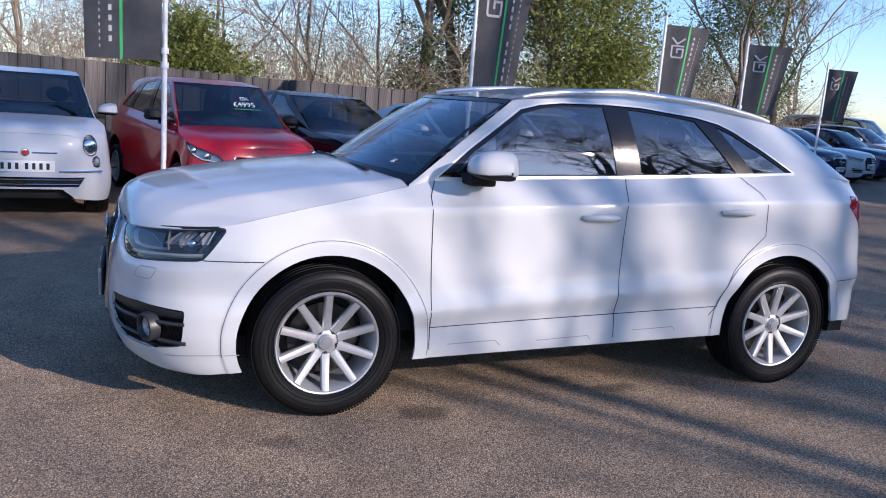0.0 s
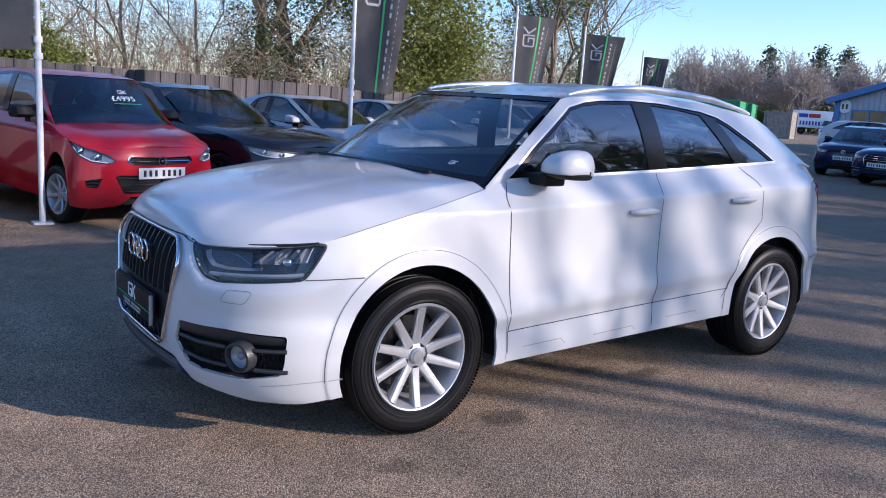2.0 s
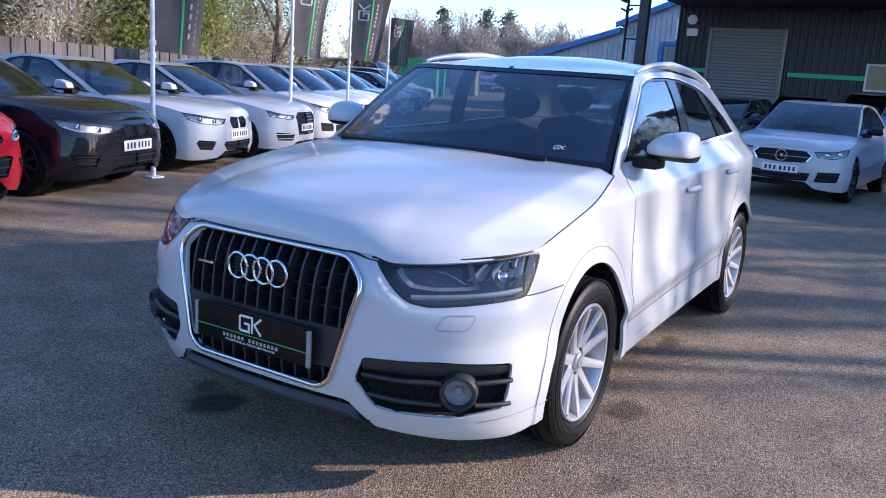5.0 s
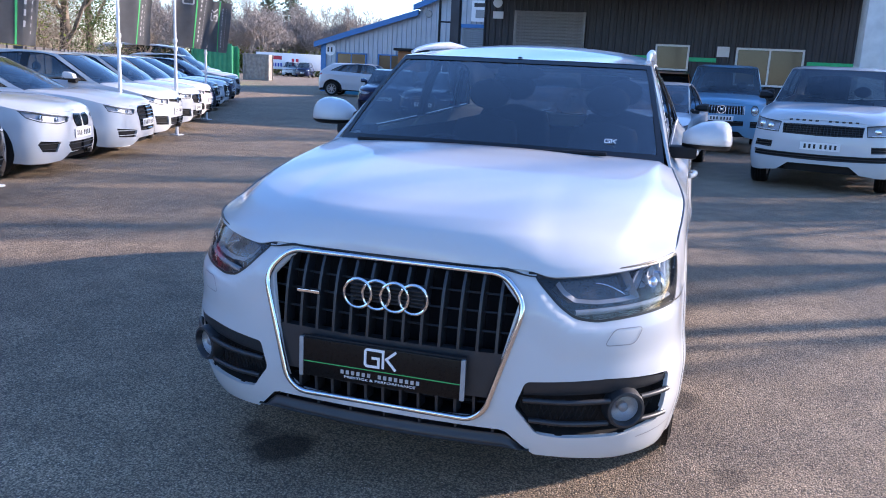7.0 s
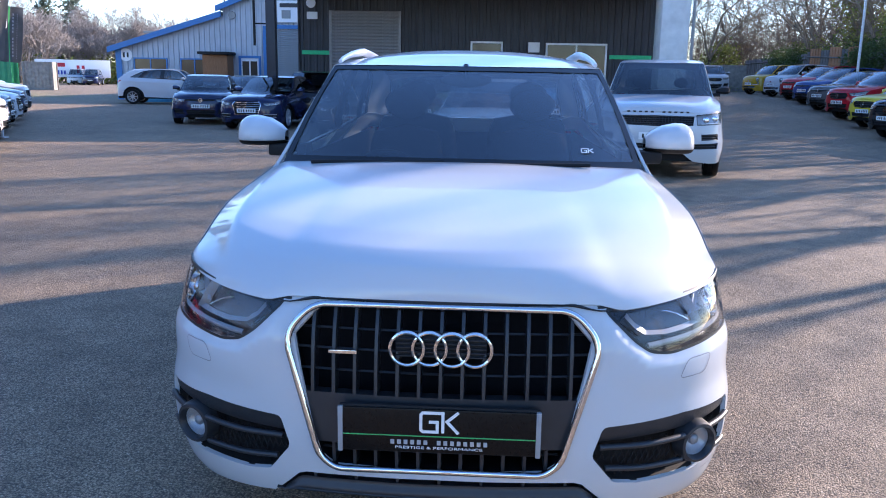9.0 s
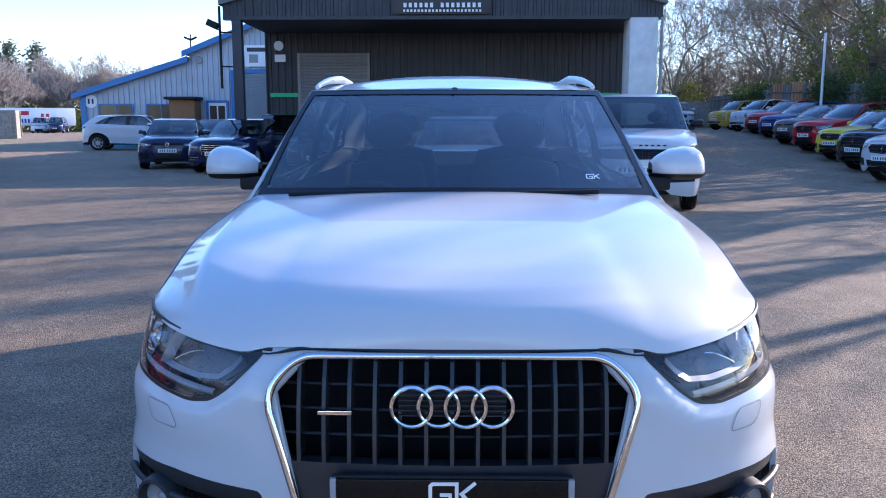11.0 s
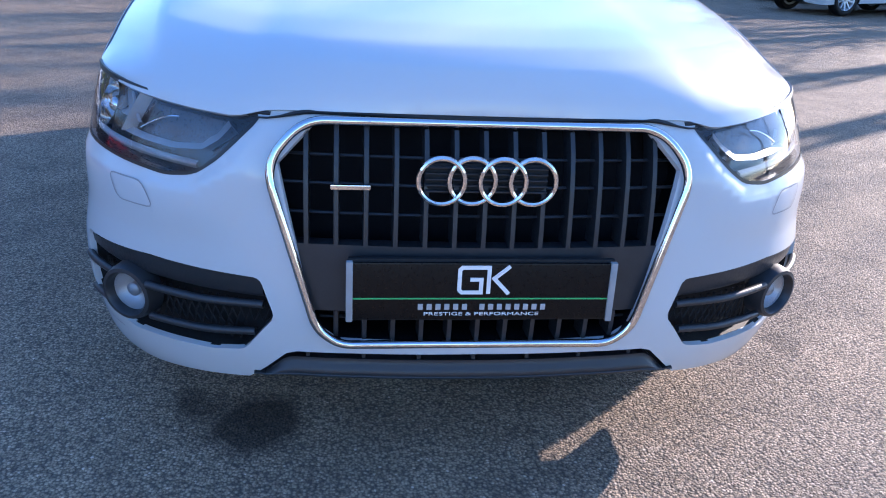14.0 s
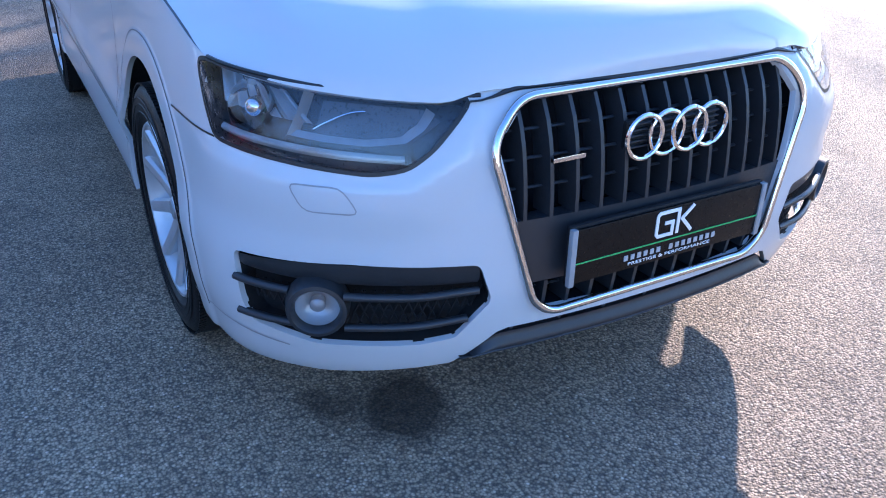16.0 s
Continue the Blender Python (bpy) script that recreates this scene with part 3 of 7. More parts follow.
def wheel(parent, x, y, fine, rim_mat, radius=0.345, rim=0.238, spokes=10, width=0.225):
    """A tyre and an alloy rim, outer face towards -y."""
    w = empty("wheel")
    w.parent = parent
    k = radius / 0.345
    seg = 72 if fine else 32
    bm = bmesh.new()
    hw = width / 2
    lathe(bm, [(rim - 0.004, -hw + 0.030), (rim + 0.012, -hw + 0.014), (rim + 0.022, -hw + 0.004), (rim + 0.045, -hw), (radius - 0.045, -hw - 0.002), (radius - 0.022, -hw + 0.006), (radius - 0.010, -hw + 0.016), (radius - 0.003, -hw + 0.032),
               (radius, -0.045), (radius - 0.008, -0.043), (radius - 0.008, -0.036), (radius, -0.034), (radius, -0.006), (radius - 0.008, -0.004), (radius - 0.008, 0.004), (radius, 0.006), (radius, 0.034), (radius - 0.008, 0.036), (radius - 0.008, 0.043), (radius, 0.045),
               (radius - 0.003, hw - 0.032), (radius - 0.012, hw - 0.014), (radius - 0.03, hw), (rim + 0.02, hw - 0.004), (rim - 0.004, hw - 0.03)], seg)
    tyre = part("tyre", bm, RUBBER, w, smooth=35)
    if fine:
        bm = bmesh.new()
        for q in range(seg * 2):
            a = 2 * math.pi * q / (seg * 2)
            for s in (-1, 1):
                m = Matrix.Rotation(a + (0.02 if s > 0 else 0), 4, "Y") @ pose(0, s * (hw - 0.028), radius - 0.0070, 5 * s, 0, 0)
                bmesh.ops.create_cube(bm, size=1, matrix=m @ Matrix.Diagonal((0.0105, 0.040, 0.0045, 1)))
        tagged(part("tread", bm, RUBBER, tyre, smooth=None), kind="stuff")
        bm = bmesh.new()
        for r in (rim + 0.030, rim + 0.050, radius - 0.040):
            tube(bm, [(r * math.cos(2 * math.pi * q / 72), -hw - 0.001, r * math.sin(2 * math.pi * q / 72)) for q in range(72)], 0.0016, 4, True)
        rng = random.Random(3)
        for q in range(26):
            a = 0.6 + q * 0.055 + (1.9 if q > 12 else 0)
            m = Matrix.Rotation(a, 4, "Y") @ pose(0, -hw - 0.001, (rim + radius) / 2 + 0.004)
            bmesh.ops.create_cube(bm, size=1, matrix=m @ Matrix.Diagonal((0.005 + 0.006 * rng.random(), 0.003, 0.020, 1)))
        part("sidewall_relief", bm, RUBBER, tyre, smooth=None)
    bm = bmesh.new()
    lathe(bm, [(rim + 0.004, -hw + 0.016), (rim - 0.002, -hw + 0.008), (rim - 0.008, -hw + 0.010), (rim - 0.012, -hw + 0.018), (rim - 0.022, -hw + 0.035), (rim - 0.035, 0.02), (rim - 0.045, hw - 0.02), (rim, hw - 0.012)], seg)
    hub = -hw + 0.055
    lathe(bm, [(0.0, hub - 0.022), (0.030, hub - 0.022), (0.034, hub - 0.018), (0.036, hub - 0.008), (0.062, hub - 0.004), (0.080, hub + 0.008), (0.085, hub + 0.05)], 40 if fine else 20)
    rimo = part("rim", bm, rim_mat, w, smooth=30)
    bm = bmesh.new()
    r0, r1 = 0.055, rim - 0.014
    yo, yi = -hw + 0.022, hub - 0.004
    for s in range(1):
        prof = [(-0.0200, 0.0), (-0.0150, -0.011), (-0.003, -0.013), (0.003, -0.013), (0.0150, -0.011), (0.0200, 0.0), (0.016, 0.032), (-0.016, 0.032)]
        rings = []
        for t in (0.0, 0.12, 0.35, 0.6, 0.85, 1.0):
            r = r0 + (r1 - r0) * t
            y0 = yi + (yo - yi) * t**1.3
            wd = 1.15 - 0.25 * t + 0.35 * max(0, t - 0.8)
            rings.append([bm.verts.new((px * wd, y0 + py * (0.7 + 0.3 * t), r)) for px, py in prof])
        for a, b in zip(rings, rings[1:]):
            for i in range(len(prof)):
                j = (i + 1) % len(prof)
                bm.faces.new((a[i], a[j], b[j], b[i]))
        bm.faces.new(rings[0]), bm.faces.new(rings[-1][::-1])
    bmesh.ops.recalc_face_normals(bm, faces=bm.faces[:])
    first = part("spoke", bm, rim_mat, rimo, smooth=25)
    for q in range(1, spokes):
        shared("spoke", first, rimo, Matrix.Rotation(2 * math.pi * q / spokes, 4, "Y"))
    if fine:
        cap = part("centre_cap", lathe(bmesh.new(), [(0.0, hub - 0.027), (0.026, hub - 0.026), (0.029, hub - 0.021), (0.029, hub - 0.01)], 32), LAMP_GREY, rimo, "grey centre cap")
        bm = bmesh.new()
        for i in range(4):
            c = -0.0105 + 0.007 * i
            tube(bm, [(c + 0.0055 * math.cos(k), hub - 0.028, 0.0055 * math.sin(k)) for k in (2 * math.pi * q / 14 for q in range(14))], 0.0009, 5, True)
        bolt = None
        for q in range(5):
            a = 2 * math.pi * (q + 0.5) / 5
            m = Matrix.Translation((0.054 * math.sin(a), 0, 0.054 * math.cos(a)))
            if bolt is None:
                bolt = part("wheel_bolt", lathe(bmesh.new(), [(0.0, hub - 0.012), (0.008, hub - 0.012), (0.010, hub - 0.010), (0.010, hub + 0.002), (0.013, hub + 0.002), (0.013, hub - 0.006), (0.0155, hub - 0.006), (0.0165, hub + 0.004)], 12), GREY_PLASTIC, rimo, "dark wheel bolt")
                bolt.matrix_basis = m
            else:
                shared("wheel_bolt", bolt, rimo, m)
        bm.free()
    part("brake_disc", lathe(bmesh.new(), [(0.05, 0.012), (0.165, 0.012), (0.165, 0.03), (0.05, 0.03)], 40), STEEL, w, "worn steel brake disc", smooth=None)
    # black disc added to stand in for the shade behind the spokes
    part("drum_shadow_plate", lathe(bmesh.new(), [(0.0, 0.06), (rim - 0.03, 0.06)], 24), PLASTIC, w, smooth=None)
    w.matrix_basis = pose(x, y, radius) if y < 0 else pose(x, y, radius, 0, 0, 180)
    return w


def warper(spec):
    """Moves the common car form to another car's proportions."""
    kx = spec.get("x")
    kz = spec.get("z")
    if not kx:
        return lambda p: p
    hx = (-2.245, -1.3, -0.93, -0.36, 0.3, 1.35, 1.88, 2.19)
    hz = (0.0, 0.25, 0.846, 1.12, 1.54)
    ky = spec["w"] / 0.917

    def move(p):
        return Vector((float(np.interp(p.x, hx, kx)), p.y * ky, float(np.interp(p.z, hz, kz))))

    return move


def seat(parent, x, y, z0, rear=False):
    s = empty("seat")
    s.parent = parent
    w = 0.25 if not rear else 0.32
    part("cushion", boxed((x - 0.25, y - w, z0), (x + 0.25, y + w, z0 + 0.16), 0.05, 3), CABIN, s)

    def back(u, v):
        a = 2 * math.pi * v
        t = u
        r = (1 - abs(2 * t - 1) ** 6) ** 0.2 if 0 < t < 1 else 0.02
        hw = w * (1 - 0.22 * t) * r
        return Vector((x + 0.22 + 0.17 * t + 0.06 * math.sin(a) * r, y + hw * math.copysign(abs(math.cos(a)) ** 0.5, math.cos(a)), z0 + 0.10 + 0.60 * t))

    part("backrest", grid_bm(back, 14, 18), CABIN, s)

    def head(u, v):
        a, r = 2 * math.pi * v, math.sin(math.pi * u) ** 0.5
        return Vector((x + 0.42 + 0.05 * math.sin(a) * r, y + 0.13 * r * math.copysign(abs(math.cos(a)) ** 0.6, math.cos(a)), z0 + 0.72 + 0.19 * u))

    part("headrest", grid_bm(head, 10, 16), CABIN, s)
    return s


def crease_cuts():
    """Thin bands along the two creases of the flank."""
    xs = [-1.5 + 0.15 * k for k in range(22)]
    return [[(arc_at(x), f(x) + d) for x in xs] + [(arc_at(x), f(x) - d) for x in xs[::-1]] for f in (low_crease, high_crease) for d in (0.007,)]


def car(name, label, body_mat, spec, fine=False, group="", group_m=None):
    """A car with its nose towards -x, standing on z = 0."""
    root = tagged(empty(name), label, "car", group)
    mv = warper(spec)
    FORM["lip"] = 1.0 if fine else 0.0
    nrm = skin_normal if fine else None
    step = 0.024 if fine else 0.075
    lamp = spec.get("lamp", HEAD_LAMP)
    grille = spec.get("grille", [(0.0, 0.830), (0.36, 0.821), (0.43, 0.742), (0.335, 0.40), (0.295, 0.370), (0.0, 0.362)])
    fog = spec.get("fog", FOG_BAY)
    intakes = spec.get("intakes", [fog] if fog else [])
    af, ar = arc_at(-1.3), arc_at(1.3)
    # arches are round in x and z; on the flank the arc runs with x
    archf, archr = ([(arc_at(x), z) for x, z in disc_poly(ax, HUBZ, ARCH, 72 if fine else 18)] for ax in (-1.3, 1.3))
    door_f = [(arc_at(x), z) for x, z in [(-0.815, 0.406), (-0.825, 0.72), (-0.83, 1.3), (0.262, 1.3), (0.262, 1.14), (0.225, 0.97), (0.205, 0.62), (0.20, 0.446)]]
    door_r = [(arc_at(x), z) for x, z in [(0.20, 0.446), (0.205, 0.62), (0.225, 0.97), (0.262, 1.14), (0.262, 1.3), (0.99, 1.3), (1.0, 1.175), (1.10, 1.09), (1.125, 1.03), (1.13, 0.86), (1.02, 0.762), (0.93, 0.66), (0.87, 0.55), (0.845, 0.470)]]
    tail = [(arc_at(1.80), 1.03), (arc_at(1.86), 1.085), (arc_at(2.06), 1.07), (AEND - 0.40, 0.99), (AEND - 0.42, 0.90), (arc_at(2.0), 0.89)]
    half_grille = [p for p in grille]
    base = flat_side(step)
    polys = [lamp, half_grille, *intakes, archf, archr, tail] + ([[(arc_at(x), z) for x, z in disc_poly(ax, HUBZ, FLARE + k, 64)] for ax in (-1.3, 1.3) for k in (-0.012, 0.0, 0.012)] + crease_cuts() + [door_f, door_r, [(1.035, 0.725), (1.30, 0.722), (1.30, 0.1), (1.035, 0.1)]] if fine else [])
    cut_flat(base, [p for p in polys if p])
    holes = [p for p in (lamp, half_grille, *intakes, archf, archr, tail) if p]

    def solid(a, z):
        return not any(inside(p, a, z) for p in holes)

    S = lambda a, z, out=0.0: mv(skin(a, z, out))
    thick = 0.014 if fine else 0.02
    if fine:
        bumper = lambda a, z: a < 1.035 or (z < 0.7225 and a < af)
        regions = [("front_bumper", lambda a, z: bumper(a, z), True), ("rear_bumper", lambda a, z: z < 0.60 and a > ar, True),
                   ("front_wing", lambda a, z: not bumper(a, z) and a < arc_at(-0.82) and not inside(door_f, a, z), False), ("front_door", lambda a, z: inside(door_f, a, z), False),
                   ("rear_door", lambda a, z: inside(door_r, a, z), False), ("sill", lambda a, z: arc_at(-0.82) <= a < arc_at(0.85) and z < 0.475 and not inside(door_f, a, z) and not inside(door_r, a, z), False)]
        done = [r[1] for r in regions]
        regions.append(("rear_wing", lambda a, z: not any(t(a, z) for t in done) and a > arc_at(0.78), False))
    else:
        regions = [("body", lambda a, z: True, True)]
    made = {}
    for pname, test, both in regions:
        bm = mapped(pick(base, lambda a, z: solid(a, z) and test(a, z)), S, thick, flip=False, nrm=nrm)
        if both:
            made[pname] = part(pname, mirrored(bm), body_mat, root)
        else:
            made[pname] = part(pname, bm.copy(), body_mat, root)
            made[pname + "_r"] = part(pname, mirrored(bm, False), body_mat, root)
    # lamps
    for sgn in (1, -1):
        flipm = (lambda b: b) if sgn > 0 else (lambda b: mirrored(b, False))
        bm = mapped(pick(base, lambda a, z: inside(lamp, a, z)), S, 0.0, nrm=nrm)
        hl = part("headlight", flipm(bm), LENS, root, "clear headlight lens")
        bm = mapped(pick(base, lambda a, z: inside(lamp, a, z)), lambda a, z: mv(skin(a, z, -0.045 if fine else -0.03)), -0.044 if fine else -0.028)
        part("lamp_housing", flipm(bm), LAMP_DARK if fine else LAMP_GREY, hl)
        if fine:
            lamp_inside(hl, flipm)
            bm = strip(bmesh.new(), lamp, skin, 0.008, 0.0012, closed=True)
            part("lamp_seal", flipm(bm), INK, hl, smooth=None)
            top = np.array([(0.470, 0.824), (0.75, 0.838), (1.052, 0.862)])
            bm = tube(bmesh.new(), [skin(a, float(np.interp(a, top[:, 0], top[:, 1])) + 0.004, 0.0005) for a in np.linspace(0.452, 1.045, 40)], 0.0042, 6)
            part("lamp_shut_line", flipm(bm), INK, hl)
        elif lamp:
            a0, a1 = min(p[0] for p in lamp), max(p[0] for p in lamp)
            part("lamp_seal", flipm(strip(bmesh.new(), lamp, lambda a, z, o: mv(skin(a, z, o)), 0.010, 0.002, 0.06, True)), INK, hl, smooth=None)

            def span(a):
                zs = [0.6 + q / 200 for q in range(70) if inside(lamp, a, 0.6 + q / 200)]
                return (zs[0], zs[-1]) if zs else (0.72, 0.74)

            for fr in ((0.5,) if spec.get("round_lamp") else (0.30, 0.62)):
                a = a0 + (a1 - a0) * fr
                zl, zh = span(a)
                r = min(0.075, 0.42 * (zh - zl))
                bm = bmesh.new()
                bmesh.ops.create_uvsphere(bm, u_segments=14, v_segments=8, radius=r, matrix=Matrix.Translation(mv(skin(a, (zl + zh) / 2, -0.022))) @ Matrix.Diagonal((0.30, 1, 1, 1)))
                part("reflector", flipm(bm), CHROME, hl)
            pts = [mv(skin(a, span(a)[0] + 0.010, -0.006)) for a in (a0 + (a1 - a0) * (0.14 + 0.70 * q / 8) for q in range(9))]
            part("light_guide", flipm(tube(bmesh.new(), pts, 0.006, 5)), PRINT, hl)
        bm = mapped(pick(base, lambda a, z: inside(tail, a, z)), lambda a, z: mv(skin(a, z, 0.004)), 0.02)
        part("tail_lamp", flipm(bm), TAIL_RED, root)
    # bonnet
    ac, ae = 1.06, arc_at(-0.94)
    mid = [(-2.182, 0.842), (-2.15, 0.869), (-2.09, 0.900), (-1.98, 0.934), (-1.80, 0.974), (-1.55, 1.019), (-1.30, 1.059), (-1.07, 1.086)]
    mu = np.linspace(0, 1, len(mid))
    F = lambda v: skin(v * ac, top_at(v * ac) + 0.004)
    Sd = lambda u: skin(ac + (ae - ac) * u, top_at(ac + (ae - ac) * u) + 0.0005) + Vector((0, 0.007 * min(1, 8 * u), 0))
    end = Sd(1)
    C = lambda u: Vector((float(np.interp(u**1.35, mu, [m[0] for m in mid])), 0, float(np.interp(u**1.35, mu, [m[1] for m in mid]))))
    R = lambda v: Vector((C(1).x + (end.x - C(1).x) * v**2.2, end.y * v, C(1).z + (end.z - C(1).z) * v**2))

    def bonnet_raw(u, v, ridge):
        w = v * v
        q = (1 - u) * F(v) + u * R(v) + (1 - w) * C(u) + w * Sd(u) - ((1 - u) * (1 - w) * F(0) + (1 - u) * w * F(1) + u * (1 - w) * R(0) + u * w * R(1))
        fall = max(0.0, v - ridge) / (1 - ridge)
        rise = math.sin(math.pi * u**0.8) ** 0.75 if u < 0.42 else 1 - 0.5 * ((u - 0.42) / 0.58) ** 2
        q.z += 0.048 * rise * (1 - fall**1.08) + 0.022 * math.sin(math.pi * u**0.6) * (1 - v**3) * (1 - u) ** 0.5
        return q

    def bonnet(u, v):
        ridge = 0.68 + 0.25 * u
        if v < 0.8:
            return mv(bonnet_raw(u, v / 0.8 * ridge, ridge))
        t = (v - 0.8) / 0.2
        soft, flat_q = bonnet_raw(u, ridge + t * (1 - ridge), ridge), bonnet_raw(u, ridge, ridge).lerp(bonnet_raw(u, 1, ridge), t)
        k = 0.95 * sm(u, 0.03, 0.2) * (1 - sm(u, 0.85, 1.0))
        return mv(soft.lerp(flat_q, k))

    nb = (44, 35) if fine else (12, 10)
    bm = grid_bm(bonnet, *nb, flip=True)
    mirrored(bm)
    bm.normal_update()
    rim_e = [e for e in bm.edges if len(e.link_faces) == 1]
    ext = [g for g in bmesh.ops.extrude_edge_only(bm, edges=rim_e)["geom"] if isinstance(g, bmesh.types.BMVert)]
    for v in ext:
        v.co.z -= 0.006
        v.co.x += 0.012
    part("bonnet", bm, body_mat, root)
    # cabin
    xs, xe = -0.93, 1.885
    nx = 110 if fine else 30

    def cab(u, v):
        x = xs + (xe - xs) * u
        zb, zr = top_at(arc_at(x)), float(np.interp(x, ROOFLINE[:, 0], ROOFLINE[:, 1]))
        return (x, zb + (max(zr, zb + 0.002) - zb) * v, 0)

    flat = grid_bm(cab, nx, 18 if fine else 6)
    frame_poly = FRAME_BLACK if spec.get("dark_frames", True) else FRAME_BLACK
    cut_flat(flat, [frame_poly] + list(WINDOWS.values()))
    CS = lambda x, z, out=0.0: mv(cabin_side(x, z, out))
    glass = SIDE_GLASS if fine else FAR_GLASS
    for sgn in (1, -1):
        flipm = (lambda b: b) if sgn > 0 else (lambda b: mirrored(b, False))
        part("pillar", flipm(mapped(pick(flat, lambda x, z: not inside(frame_poly, x, z)), CS, 0.012)), body_mat, root)
        part("window_frame", flipm(mapped(pick(flat, lambda x, z: inside(frame_poly, x, z) and not any(inside(w, x, z) for w in WINDOWS.values())), lambda x, z: CS(x, z, -0.004), 0.012)), GLOSS_BLACK, root)
        for wname, wp in WINDOWS.items():
            part(wname, flipm(mapped(pick(flat, lambda x, z: inside(wp, x, z)), lambda x, z: CS(x, z, -0.010), 0.0)), glass, root)
        if fine:
            belt = [(-0.80, 1.096), (-0.3, 1.120), (0.267, 1.1415), (0.9, 1.173), (1.385, 1.1975)]
            bm = strip(bmesh.new(), belt, cabin_side, 0.014, 0.004)
            part("belt_trim", flipm(bm), SATIN, root, "bright belt line trim")
            bm = strip(bmesh.new(), [FRAME_BLACK[k] for k in range(12)], cabin_side, 0.009, 0.004)
            part("window_trim", flipm(bm), SATIN, root, "bright window trim")
    # roof and screens
    ra = lambda x: (float(np.interp(x, ROOFLINE[:, 0], ROOFLINE[:, 1])), float(np.interp(x, ROOFLINE[:, 0], ROOFLINE[:, 2])))
    xw = lambda v: -0.36 - 0.11 * (1 - v * v)
    xb = lambda v: 1.46 + 0.05 * (1 - v * v)
    crown = lambda x: 0.012 + 0.044 * sm(x, -0.52, 0.30)

    def roof(u, v):
        x = xw(v) + (xb(v) - xw(v)) * u
        xe2 = max(x, -0.36)
        zr, yr = ra(xe2)
        yr = yr if v < 1 else yr
        return mv(Vector((x, -yr * v, zr - 0.10 * max(0, -0.36 - x) + crown(x) * (1 - v**2.4))))

    bm = mirrored(grid_bm(roof, 40 if fine else 10, 22 if fine else 6, flip=True))
    part("roof", bm, body_mat, root)
    lowc = lambda v: Vector((-1.10 + 0.19 * v**2.2, -0.755 * v, 1.086 - 0.018 * v * v))
    topc = lambda v: Vector((xw(v) - 0.006, -0.628 * v, ra(-0.36)[0] - 0.011 * (1 - v * v) + 0.012 * (1 - v**2.4) - 0.006))

    def screen(u, v):
        q = lowc(v) * (1 - u) + topc(v) * u
        return mv(q + Vector((-0.35, 0, 0.9)) * 0.022 * math.sin(math.pi * u))

    part("windscreen", mirrored(grid_bm(screen, 14, 14, flip=True)), GLASS if fine else FAR_GLASS, root)
    rl = lambda v: Vector((1.98 - 0.14 * v * v, -0.655 * v, 1.150 + 0.03 * v * v))
    rt = lambda v: Vector((xb(v), -0.578 * v, ra(1.46)[0] + 0.056 * (1 - v**2.4) - 0.004))
    part("rear_screen", mirrored(grid_bm(lambda u, v: mv(rl(v) * (1 - u) + rt(v) * u + Vector((0.3, 0, 0.9)) * 0.02 * math.sin(math.pi * u)), 8, 10)), FAR_GLASS, root)
    tl = lambda v: skin(arc_at(1.9) + (AEND - arc_at(1.9)) * (1 - v), top_at(arc_at(1.9) + (AEND - arc_at(1.9)) * (1 - v)))
    part("tailgate_top", mirrored(grid_bm(lambda u, v: mv(tl(v) * (1 - u) + (rl(v) + Vector((0, 0, -0.004))) * u), 4, 12)), body_mat, root)
    if fine:
        bm = strip(bmesh.new(), [(0.0, v / 20) for v in range(21)], lambda u, v, o: screen(max(0, min(1, u)), min(1, v)) + Vector((0, 0, 0.003)), 0.11, 0)
        bm = grid_bm(lambda u, v: screen(0.085 * u - 0.01, v) + Vector((-0.001, 0, 0.003)), 2, 16, flip=True)
        part("screen_border", mirrored(bm), GLOSS_BLACK, root)
        bm = grid_bm(lambda u, v: screen(u, 1 - 0.034 * v) + Vector((-0.001, 0, 0.003)), 16, 2, flip=True)
        part("screen_edge", bm.copy(), GLOSS_BLACK, root)
        part("screen_edge", mirrored(bm, False), GLOSS_BLACK, root)
        bm = grid_bm(lambda u, v: screen(1 - 0.05 * u, v) + Vector((-0.001, 0, 0.003)), 2, 14)
        part("screen_header", mirrored(bm), GLOSS_BLACK, root)
    bm = grid_bm(lambda u, v: mv((R(v) + Vector((0, 0, -0.012))) * (1 - u) + (lowc(v) + Vector((0.02, 0, 0.004))) * u), 2, 12, flip=True)
    part("cowl", mirrored(bm), PLASTIC, root)
    # underside, wells and cabin tub
    bm = boxed(mv(Vector((-2.0, -0.70, 0.24))), mv(Vector((2.0, 0.70, 0.34))))
    part("underbody", bm, PLASTIC, root, smooth=None)
    if fine:
        # unseen boxes added to stop sunlight leaking through the hollow nose
        part("engine_tray", boxed((-1.98, -0.68, 0.25), (-1.74, 0.68, 0.62)), PLASTIC, root, smooth=None)
        part("engine_bay", boxed((-1.74, -0.585, 0.26), (-0.95, 0.585, 0.80)), PLASTIC, root, smooth=None)
